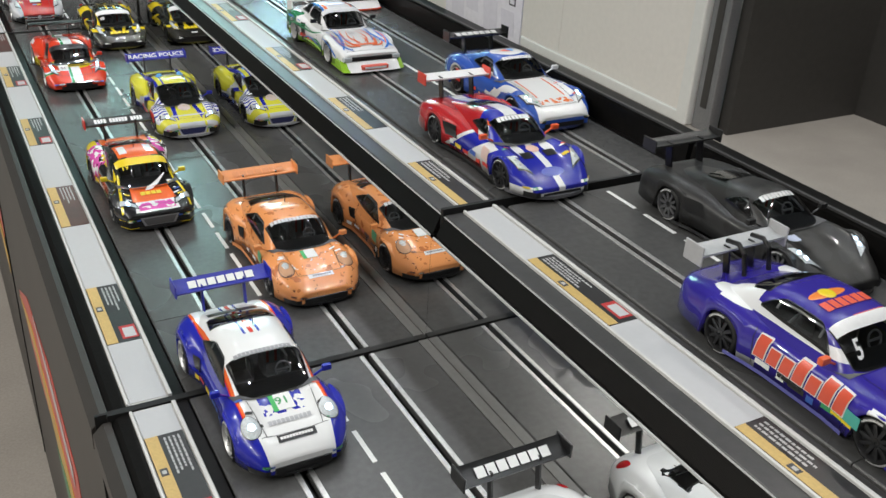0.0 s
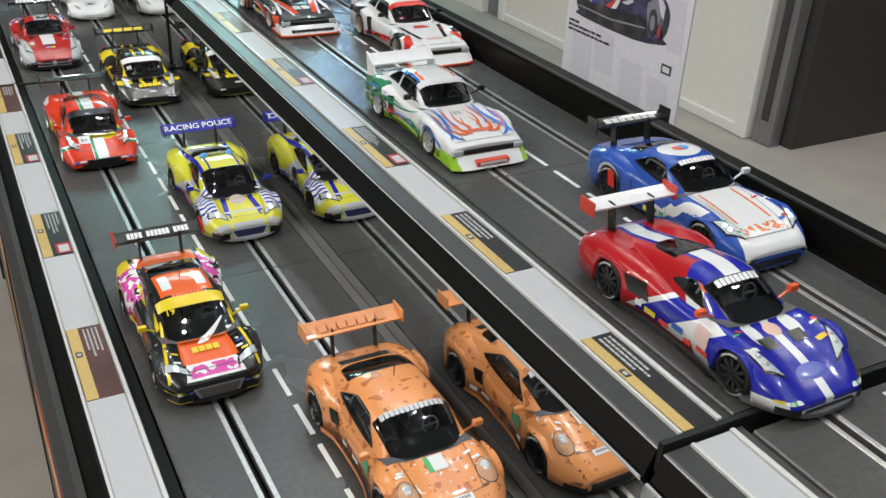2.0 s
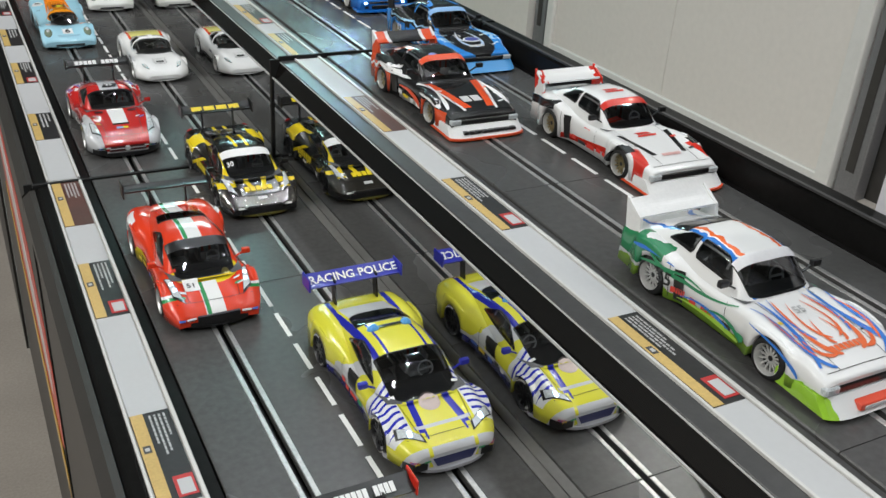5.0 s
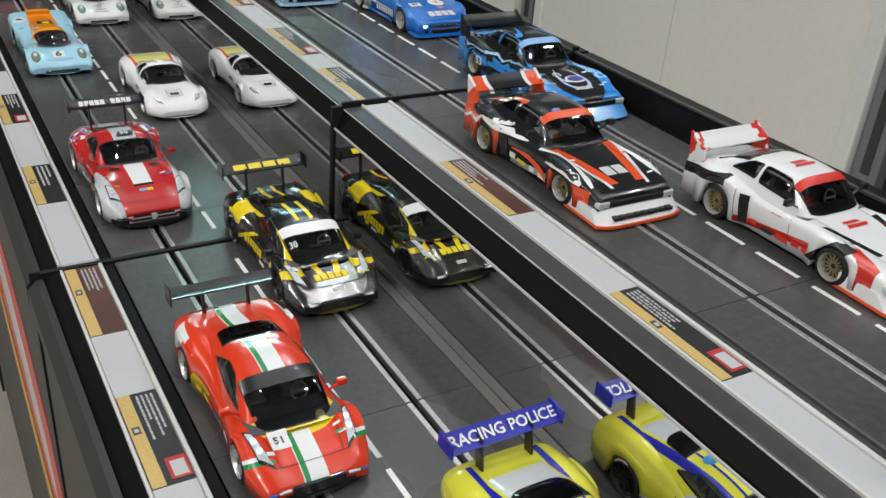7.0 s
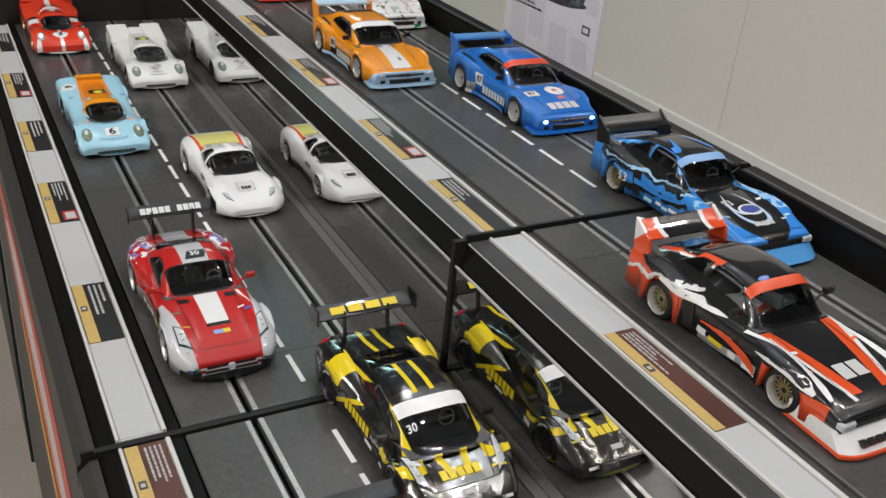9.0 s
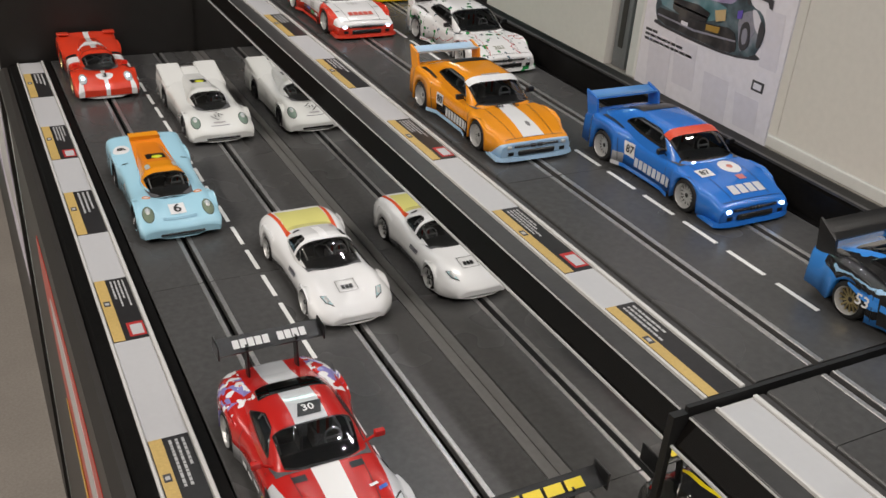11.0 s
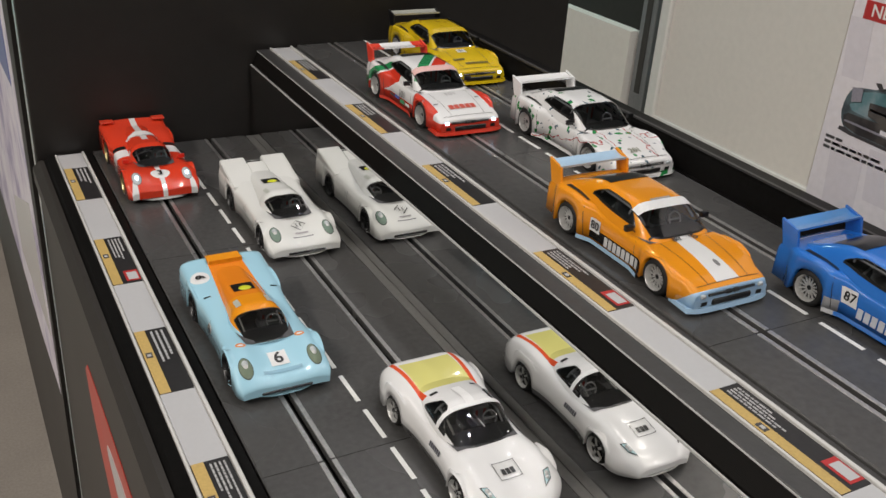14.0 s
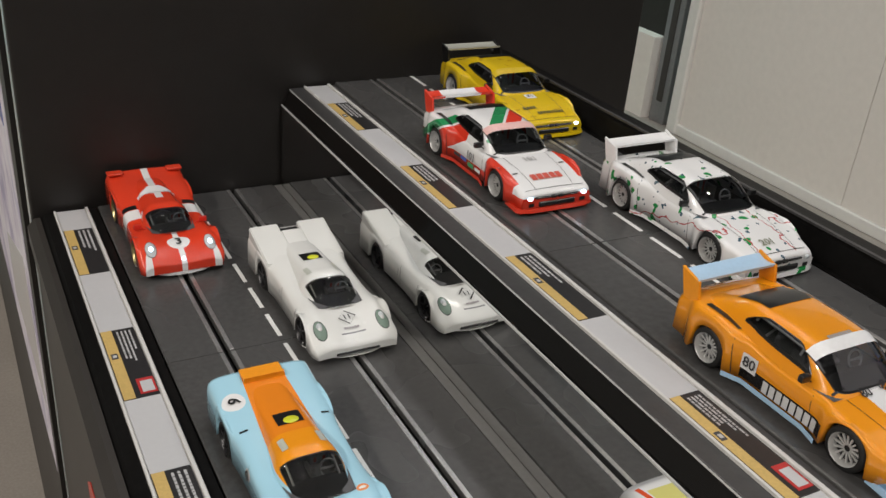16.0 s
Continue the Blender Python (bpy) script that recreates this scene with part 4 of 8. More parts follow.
        for i in (0, n):
            bm.faces.new((lo[i], hi[i], hi2[i], lo2[i]))
        bmesh.ops.recalc_face_normals(bm, faces=bm.faces)
        return part("front_splitter", bm, mat or CARBON, self.root, "front lip")

    def grille(self, half, z0, z1, mat=None, y=-0.0006, label="black grille", x=0.0, name="grille"):
        bm = boxed(x - half, x + half, y, 0.006, z0, z1, bevel=0.0008)
        part(name, bm, mat or CARBON, self.root, label)

    def wing(self, y, z, half, chord, mat, tilt=18, text=None, text_colour=WHITE, text_size=0.009, struts=0.018, plates=None, strut_mat=None, plate_h=0.010, fins=False, thick=0.0016, swan=False, bars_colour=None, base_drop=0.0, fin_y=(-0.008, 0.006), letters=(7,)):
        bm = bmesh.new()
        n = 8
        c, s = math.cos(radians(tilt)), math.sin(radians(tilt))
        ring = []
        for x in (-half, half):
            pts = []
            for i in range(n + 1):
                q = i / n
                camber = -0.10 * chord * math.sin(math.pi * q)
                for up in (1,):
                    pts.append((q * chord - chord / 2, camber + thick * (1 - 0.6 * q)))
            for i in range(n, -1, -1):
                q = i / n
                camber = -0.10 * chord * math.sin(math.pi * q)
                pts.append((q * chord - chord / 2, camber))
            ring.append([bm.verts.new((x, y + c * a - s * b, z + s * a + c * b)) for a, b in pts])
        m = len(ring[0])
        for i in range(m):
            bm.faces.new((ring[0][i], ring[0][(i + 1) % m], ring[1][(i + 1) % m], ring[1][i]))
        bm.faces.new(ring[0])
        bm.faces.new(ring[1])
        bmesh.ops.recalc_face_normals(bm, faces=bm.faces)
        blade = part("rear_wing", bm, mat, self.root, "rear wing blade")
        for sgn in (-1, 1):
            if fins:
                bm = bmesh.new()
                zd = self.body_z(min(half, self.w(y) * 0.8), min(self.L - 0.004, y)) - 0.003
                f0, f1 = fin_y
                pr = [(y + f0 - 0.006, zd), (y + f1 - 0.006, zd), (y + chord * 0.5 * c + 0.001, z + s * chord * 0.5 + 0.0025), (y - chord * 0.5 * c - 0.001, z - s * chord * 0.5 + 0.001)]
                a = [bm.verts.new((sgn * (half - 0.0012), q, h)) for q, h in pr]
                b = [bm.verts.new((sgn * (half + 0.0010), q, h)) for q, h in pr]
                for i in range(4):
                    bm.faces.new((a[i], a[(i + 1) % 4], b[(i + 1) % 4], b[i]))
                bm.faces.new(a)
                bm.faces.new(b)
                bmesh.ops.recalc_face_normals(bm, faces=bm.faces)
                part("wing_fin", bm, plates or mat, blade, "side fin of the wing")
            else:
                part("endplate", boxed(sgn * half - 0.0007 + sgn * 0.0008, sgn * half + 0.0007 + sgn * 0.0008, y - chord * 0.55, y + chord * 0.6, z - plate_h * 0.55, z + plate_h * 0.55, bevel=0.0005), plates or mat, blade, "wing endplate")
                bm = bmesh.new()
                got = bmesh.ops.create_cube(bm, size=1.0)["verts"]
                zb = self.top_z(struts, min(self.L - 0.004, y - 0.006)) - 0.002 - base_drop
                for v in got:
                    k = v.co.z + 0.5
                    yy = min(self.L - 0.005, y - 0.006) * (1 - k) + (y - 0.002) * k
                    v.co = Vector((sgn * struts + v.co.x * 0.0014, yy + v.co.y * (0.0075 if not swan else 0.005), zb + (z + 0.0004 - zb) * k))
                part("wing_strut", bm, strut_mat or CARBON, blade, "wing strut")
        if text:
            vs, fs = glyphs(text, text_size)
            bm = bmesh.new()
            got = []
            for v in vs:
                a = v.y
                b = thick * 1.15 - 0.10 * chord * math.sin(math.pi * (a / chord + 0.5)) + 0.0004
                got.append(bm.verts.new((v.x, y + c * a - s * b, z + s * a + c * b)))
            for f in fs:
                bm.faces.new([got[i] for i in f])
            part("wing_lettering", bm, plain(text_colour), blade, "lettering on the wing")
        if bars_colour:
            bm = bmesh.new()
            reach, at = half * 0.72, 0
            total = sum(letters) + len(letters) - 1
            step = 2 * reach / total
            for run in letters:
                for k in range(run):
                    x, w = -reach + (at + k) * step, 0.84 * step
                    vs = []
                    for a, xx in ((-0.26 * chord, x), (-0.26 * chord, x + w), (0.22 * chord, x + w), (0.22 * chord, x)):
                        b = thick * 1.15 - 0.10 * chord * math.sin(math.pi * (a / chord + 0.5)) + 0.0005
                        vs.append(bm.verts.new((xx, y + c * a - s * b, z + s * a + c * b)))
                    bm.faces.new(vs)
                at += run + 1
            tagged(part("wing_print", bm, plain(bars_colour), blade, "plain bars in place of sponsor print"), kind="stuff")
        return blade

    def bars_top(self, x0, x1, y0, y1, colour, name="sponsor_print"):
        """Plain bars in place of a sponsor's name, across the car."""
        bm = bmesh.new()
        n = max(2, round((x1 - x0) / max(0.0022, 0.8 * (y1 - y0))))
        step = (x1 - x0) / n
        for k in range(n):
            a0, a1 = x0 + k * step, x0 + k * step + 0.84 * step
            bm.faces.new([bm.verts.new((a, b, self.top_z(a, b) + 0.0008)) for a, b in ((a0, y0), (a1, y0), (a1, y1), (a0, y1))])
        tagged(part(name, bm, plain(colour), self.root, "plain bars in place of sponsor print"), kind="stuff")

    def bars_side(self, sgn, y0, y1, z0, z1, colour):
        bm = bmesh.new()
        n = max(2, round((y1 - y0) / (0.72 * (z1 - z0))))
        step = (y1 - y0) / n
        for k in range(n):
            b0, b1 = y0 + k * step, y0 + k * step + 0.78 * step
            bm.faces.new([bm.verts.new((sgn * (self.side_x(b, a) + 0.0009), b, a)) for a, b in ((z0, b0), (z0, b1), (z1, b1), (z1, b0))])
        tagged(part("sponsor_print", bm, plain(colour), self.root, "plain bars in place of sponsor print"), kind="stuff")

    def stickers(self, seed, nose=4, side=6, bonnet=4, colours=None):
        """Small plain sponsor stickers along the sills, the nose and the bonnet."""
        rng = random.Random(seed)
        pick = lambda: plain(rng.choice(colours or STICKER_COLOURS))
        for _ in range(nose):
            x, z = rng.uniform(0.018, 0.030), rng.uniform(0.0118, 0.0132)
            self.front_patch("sticker", x, x + rng.uniform(0.003, 0.006), z, z + 0.0016, pick(), "small sticker", off=0.0009)
        for sgn in (-1, 1):
            y = self.yf + 0.021
            for _ in range(side):
                w = rng.uniform(0.005, 0.012)
                if y + w > self.yr - 0.02:
                    break
                z = rng.uniform(0.0085, 0.0125)
                self.side_patch("sticker", sgn, y, y + w, z, z + rng.uniform(0.0025, 0.0045), pick(), "small sticker")
                y += w + rng.uniform(0.001, 0.006)
            for _ in range(bonnet):
                x, y0 = sgn * rng.uniform(0.022, 0.030), rng.uniform(0.014, 0.052)
                self.rect("sticker", x - 0.0026, x + 0.0026, y0, y0 + rng.uniform(0.0015, 0.003), pick(), "small sticker", shear=rng.uniform(-0.001, 0.001), off=0.0006)

    def lick(self, p0, p1, p2, width, mat, side=0, label="printed flame", tail=0.12):
        """A tapering curved stroke: on the upper surface (x, y), or on one flank (y, z)."""
        rows = []
        for i in range(13):
            u = i / 12
            c = [(1 - u) ** 2 * a + 2 * u * (1 - u) * b + u * u * d for a, b, d in zip(p0, p1, p2)]
            t = [2 * (1 - u) * (b - a) + 2 * u * (d - b) for a, b, d in zip(p0, p1, p2)]
            n = math.hypot(*t) or 1.0
            w = width * (tail + (1 - tail) * (1 - u) ** 0.8) * min(1.0, 0.35 + 3 * u)
            r = []
            for k in (-1, 0, 1):
                a, b = c[0] - t[1] / n * w * k, c[1] + t[0] / n * w * k
                r.append((side * (self.side_x(a, b) + 0.0007), a, b) if side else (a, b, self.top_z(a, b) + 0.0007))
            rows.append(r)
        self.grid(rows, "flame", mat, label=label)

    def stalk(self, x, y, h=0.008):
        z = self.top_z(x, y)
        part("aerial", boxed(x - 0.0003, x + 0.0003, y, y + 0.0006, z - 0.001, z + h), CARBON, self.root, "thin aerial")


# section lines of the kinds of car: shares of the length, heights in metres
def rear_engined():
    return dict(L=0.192, W=0.0418, e=0.31, top=[(0, 0.0150), (0.03, 0.0200), (0.08, 0.0245), (0.16, 0.0280), (0.28, 0.0312), (0.55, 0.0318), (0.8, 0.0368), (0.93, 0.0345), (1, 0.0275)], ff=0.0052, fr=0.003, fw=0.24, fx=0.72, flare=(0.0008, 0.003), waist=0.004, nose_in=0.36, nose_r=0.17, tail_in=0.2, tail_r=0.12, yf=0.205, yr=0.795,
                cab=dict(y=(0.265, 0.445, 0.63, 0.93), w=(0.0335, 0.0368, 0.0360, 0.0270), roof=0.0525, drop=0.0010, th=0.22, e=0.42))


def mid_engined():
    return dict(L=0.191, W=0.0408, e=0.27, R=0.0139, top=[(0, 0.0130), (0.025, 0.0170), (0.10, 0.0225), (0.24, 0.0272), (0.52, 0.0298), (0.8, 0.0358), (0.94, 0.0350), (1, 0.0300)], ff=0.0056, fr=0.0034, fw=0.22, fx=0.75, flare=(0.0008, 0.002), waist=0.003, nose_in=0.27, nose_r=0.14, tail_in=0.1, yf=0.195, yr=0.79,
                cab=dict(y=(0.225, 0.435, 0.59, 0.90), w=(0.0328, 0.0348, 0.0320, 0.0235), roof=0.0508, drop=0.001, th=0.22, e=0.42))


def cab_forward():
    s = mid_engined()
    s["top"] = s["top"][:3] + [(0.20, 0.0262)] + s["top"][4:]
    s["nose_in"] = 0.19
    s["cab"] = dict(y=(0.185, 0.405, 0.565, 0.89), w=(0.0322, 0.0346, 0.0316, 0.0230), roof=0.0500, drop=0.001, th=0.22, e=0.42)
    return s


def blunt_nosed():
    s = mid_engined()
    s["top"] = [(0, 0.0158), (0.02, 0.0200), (0.10, 0.0238)] + s["top"][3:]
    return s


def front_engined():
    return dict(L=0.193, W=0.0418, e=0.28, top=[(0, 0.0160), (0.03, 0.0208), (0.12, 0.0268), (0.39, 0.0322), (0.6, 0.0330), (0.85, 0.0362), (1, 0.0315)], ff=0.0046, fr=0.003, fw=0.22, flare=(0.0008, 0.0022), waist=0.003, nose_in=0.28, nose_r=0.13, tail_in=0.16, tail_r=0.1, yf=0.2, yr=0.785,
                cab=dict(y=(0.385, 0.525, 0.66, 0.91), w=(0.0335, 0.0355, 0.0345, 0.0270), roof=0.0518, drop=0.0012, th=0.25, e=0.45))


def wedge():
    return dict(L=0.186, W=0.0362, e=0.20, crown=0.0012, top=[(0, 0.0172), (0.012, 0.0192), (0.1, 0.0248), (0.2, 0.0282), (0.36, 0.0304), (0.55, 0.0312), (0.8, 0.0366), (0.95, 0.0366), (1, 0.0330)], ff=0.0012, fr=0.0018, fx=0.93, fw=0.14, flare=(0.0040, 0.0058), flare_p=8, waist=0.0005, nose_in=0.05, nose_r=0.04, tail_in=0.03, yf=0.205, yr=0.795, R=0.0137,
                cab=dict(y=(0.305, 0.475, 0.70, 0.92), w=(0.0328, 0.0342, 0.0332, 0.0295), roof=0.0512, drop=0.0004, th=0.24, e=0.34))


def boxy():
    return dict(L=0.188, W=0.0368, e=0.20, crown=0.0014, top=[(0, 0.0200), (0.02, 0.0220), (0.1, 0.0252), (0.38, 0.0298), (0.58, 0.0304), (0.85, 0.0362), (1, 0.0340)], ff=0.0036, fr=0.0020, fx=0.88, fw=0.20, flare=(0.0030, 0.0046), flare_p=7, waist=0.0005, nose_in=0.05, nose_r=0.05, tail_in=0.03, yf=0.215, yr=0.785, R=0.0133,
                cab=dict(y=(0.385, 0.51, 0.70, 0.95), w=(0.0318, 0.0330, 0.0322, 0.0285), roof=0.0530, drop=0.0016, th=0.28, e=0.36))


def prototype():
    return dict(L=0.182, W=0.0395, e=0.20, crown=0.002, top=[(0, 0.0120), (0.02, 0.0155), (0.12, 0.0220), (0.25, 0.0262), (0.5, 0.0300), (0.75, 0.0340), (0.92, 0.0375), (1, 0.0392)], ff=0.0058, fr=0.0010, fx=0.72, fw=0.34, fy=-0.006, flare=(0.0, 0.0), waist=0.0030, nose_in=0.10, nose_r=0.06, tail_in=0.0, yf=0.2, yr=0.775, R=0.0140,
                cab=dict(y=(0.225, 0.41, 0.50, 0.90), w=(0.0215, 0.0248, 0.0225, 0.0140), roof=0.0428, drop=0.0006, th=0.27, e=0.48))


def standard(car, **k):
    car.shell()
    car.cabin()
    return car
# ---- the cars on display ----
LO, LI, UO, UI = -0.0495, 0.0495, 0.2230, 0.3220   # lanes of the lower and the upper track


def gt_front(c, lip=None, grille_half=0.018, gz=(0.007, 0.0145)):
    c.shut_lines(0.012) if c.s["L"] != 0.192 else None
    c.splitter(lip)
    c.grille(grille_half, *gz)


def rear_gt(label, lane, nose, paint, wing_mat, band, lit, strut=None):
    c = standard(Car(label, lane, nose, 0.0, rear_engined(), paint))
    c.glazing(band=band)
    c.wheels(RIM_DARK if lane > 0 else RIM_SILVER, spokes=12, marked=True)
    # the peach lens tone paints the body colour mirrored in the clear lens
    c.lamps(0.0285, 0.026, 0.0066, 0.0090, lit, None if lane < 0 else plain((0.62, 0.36, 0.22), 0.08))
    gt_front(c, grille_half=0.021, gz=(0.0055, 0.0115))
    c.front_patch("side_intake", 0.024, 0.036, 0.0062, 0.0105, CARBON, "dark side intake")
    c.front_patch("grille", -0.020, 0.020, 0.0055, 0.0105, CARBON, "dark front intake")
    c.mirrors(y=0.062, x=0.0435, z=0.0345)
    c.wing(0.186, 0.0575, 0.0385, 0.0155, wing_mat, tilt=24, struts=0.0175, bars_colour=WHITE if lane < 0 else (0.72, 0.27, 0.09), plates=wing_mat, strut_mat=wing_mat if lane < 0 else None, swan=True)
    c.shut_lines(0.016)
    c.stalk(0.004, 0.118)
    c.rect("engine_grille", -0.02, 0.02, 0.157, 0.166, CARBON, "dark engine grille")
    for sgn in (-1, 1):
        c.side_patch("side_intake", sgn, 0.118, 0.127, 0.019, 0.029, CARBON, "dark air intake", shear=0.004)
    return c


def white_blue():
    p = livery("paint_white_blue", WHITE, [
        (DEEP_BLUE, [("dot", 1, 0, 0, 31.5, 99)]),
        (DEEP_BLUE, [("dot", 1, -0.15, 0, 24, 99), ("dot", 0, 1, 0, -9, 30)]),
        (DEEP_BLUE, [("dot", 0, 0, 1, 0, 9.5)]),
        (ORANGE, [("dot", 1, 0, 0, 29.0, 31.5), ("dot", 0, 1, 0, 34, 200)]),
        (RED, [("dot", 1, 0, 0, 31.0, 31.8), ("dot", 0, 1, 0, 34, 200)]),
        (DEEP_BLUE, [("dot", 1, 0, 0, 0, 16), ("dot", 0, 1, 0, 34, 56), ("noise", 0.16, 0.5)]),
        (DEEP_BLUE, [("dot", 1, 0, 0, 4.6, 6.6), ("dot", 0, 1, 0, 108, 200)]),
        (RED, [("dot", 1, 0, 0, 0, 1.6), ("dot", 0, 1, 0, 108, 200)])])
    c = rear_gt("white and blue model race car with orange stripes", LO, 0.492, p, plain(DEEP_BLUE), None, True)
    c.rect("number_board", -0.008, 0.008, 0.036, 0.052, plain((0.05, 0.42, 0.10)), "green and white number board")
    c.rect("number_board", -0.0045, 0.008, 0.036, 0.052, plain(WHITE), "white number field", off=0.0007)
    c.number("91", 0.0005, 0.0445, 0.0105, (0.05, 0.3, 0.1))
    c.bars_top(-0.022, 0.022, 0.0815, 0.0855, (0.35, 0.35, 0.37))
    c.bars_top(-0.016, 0.016, 0.0245, 0.0285, (0.45, 0.45, 0.47))
    c.rect("name_plate", -0.014, 0.014, 0.010, 0.0155, plain(BLACK), "black sponsor plate")
    c.bars_top(-0.012, 0.012, 0.0118, 0.0138, WHITE)
    c.stickers(3)


def peach_coupe():
    p = livery("paint_peach", PEACH, [
        (WHITE, [("dot", 1, 0, 0, 0, 34), ("dot", 0, 1, 0, 20, 60), ("noise", 0.22, 0.68)]),
        ((0.50, 0.16, 0.05), [("noise", 0.10, 0.64, 3.0)]),
        ((0.20, 0.07, 0.03), [("noise", 0.26, 0.71, 7.0)])])
    c = rear_gt("peach orange model race car with small decals", LI, 0.694, p, plain(PEACH), None, False)
    c.bars_top(-0.024, 0.024, 0.079, 0.0835, (0.6, 0.6, 0.62))
    c.rect("number_board", -0.007, 0.007, 0.038, 0.051, plain((0.06, 0.42, 0.12)), "green and white number board")
    c.rect("number_board", -0.0035, 0.007, 0.038, 0.051, plain(WHITE), "white number field", off=0.0007)
    c.rect("name_plate", -0.012, 0.012, 0.0115, 0.016, plain(WHITE), "white sponsor plate")
    c.bars_top(-0.008, 0.010, 0.013, 0.0148, (0.3, 0.3, 0.3))
    for sgn in (-1, 1):
        c.side_patch("number_board", sgn, 0.064, 0.077, 0.017, 0.026, plain((0.10, 0.32, 0.16)), "green number board", shear=0.002)
        c.side_patch("side_skirt", sgn, 0.055, 0.135, 0.0062, 0.010, plain((0.72, 0.27, 0.08)), "wide side skirt", off=0.003)
    c.stickers(4, colours=(WHITE, WHITE, (0.12, 0.05, 0.03), (0.55, 0.12, 0.05)))


def black_orange():
    p = livery("paint_black_orange", BLACK, [
        (ORANGE, [("dot", 1, 0.1, 0, 0, 24), ("dot", 0, 1, 0, 19, 62)]),
        (ORANGE, [("dot", 1, 0, 0, 0, 26), ("dot", 0, 1, 0, 158, 184)]),
        ((0.40, 0.41, 0.42), [("dot", 1, 0, 0, 0, 20), ("dot", 0, 1, 0, 116, 156), ("noise", 0.12, 0.45)]),
        (WHITE, [("dot", 1, 0.2, 0, 0, 23), ("dot", 0, 1, 0, 3, 19)]),
        (PINK, [("dot", 1, 0.2, 0, 0, 20), ("dot", 0, 1, 0, 5, 17), ("noise", 0.16, 0.42)]),
        (WHITE, [("dot", 1, 0, 0, 22, 60), ("dot", 0, 1, 0, 14, 60), ("noise", 0.12, 0.71, 15.0)]),
        (ORANGE, [("dot", 1, 0, 0, 0, 21), ("dot", 0, 1, 0, 84, 146), ("dot", 0, 0, 1, 38, 99)]),
        (WHITE, [("dot", 1, 0, 0, 10, 18), ("dot", 0, 1, 0, 92, 116), ("dot", 0, 0, 1, 42, 99)]),
        (ORANGE, [("dot", 0, 0, 1, 0, 22), ("dot", 0, 1, 0, 58, 150)]),
        (YELLOW, [("dot", 1, 0.14, 0, 34.5, 37.0), ("dot", 0, 1, 0, 8, 66), ("dot", 0, 0, 1, 18, 99)]),
        (YELLOW, [("dot", 1, 0, 0, 28.5, 31), ("dot", 0, 1, 0, 62, 160), ("dot", 0, 0, 1, 26, 99)]),
        (PINK, [("dot", 1, 0, 0, 27, 60), ("dot", 0, 1, 0, 118, 170), ("noise", 0.09, 0.45)]),
        (WHITE, [("dot", 1, 0, 0, 27, 60), ("dot", 0, 1, 0, 118, 170), ("noise", 0.14, 0.55, 9.0)]),
        (YELLOW, [("dot", 1, 0, 0, 30, 60), ("dot", 0, 1, 0, 160, 200)])])
    c = standard(Car("black and orange model race car with yellow lines", LO, 0.902, 0.0, blunt_nosed(), p))
    c.glazing(band=YELLOW)
    c.wheels(RIM_DARK, marked=True)
    slim_front(c, CARBON, plain((0.30, 0.30, 0.31)), (0.10, 0.10, 0.10))
    c.front_patch("nose_line", 0.019, 0.037, 0.0050, 0.0056, plain(YELLOW), "fine yellow line")
    c.front_patch("nose_line", 0.020, 0.038, 0.0124, 0.0130, plain(YELLOW), "fine yellow line")
    c.mirrors(plain(YELLOW), y=0.064, x=0.045, z=0.033)
    c.wing(0.184, 0.0555, 0.0375, 0.014, CARBON, tilt=24, bars_colour=WHITE, plates=RED_TRIM, letters=(4, 6, 4))
    c.bars_top(-0.013, 0.013, 0.080, 0.0835, ORANGE)
    c.bars_top(-0.011, 0.011, 0.030, 0.0365, YELLOW)
    c.lick((-0.004, 0.040), (0.008, 0.046), (0.020, 0.058), 0.0030, plain(WHITE), label="white streak")
    c.number("19", -0.018, 0.068, 0.008, YELLOW)
    c.stalk(0.0, 0.108, 0.01)
    c.stickers(5, bonnet=7)


def slim_front(c, lip, frame, mesh):
    """Wide low nose: slim lamps, a framed middle grille and two side intakes."""
    c.shut_lines(0.012)
    c.headlamps([(0.0195, 0.0085), (0.0355, 0.0165), (0.0345, 0.0225), (0.0205, 0.0145)], True)
    c.splitter(lip, out=0.0042, h=0.0026)
    c.front_patch("grille_frame", -0.0175, 0.0175, 0.0058, 0.0156, frame, "grille frame", taper=0.25)
    c.front_patch("grille", -0.0152, 0.0152, 0.0070, 0.0144, plain(mesh), "dark grille", off=0.0011, taper=0.25)
    c.front_patch("side_intake", 0.0205, 0.0355, 0.0060, 0.0128, CARBON, "dark side intake")


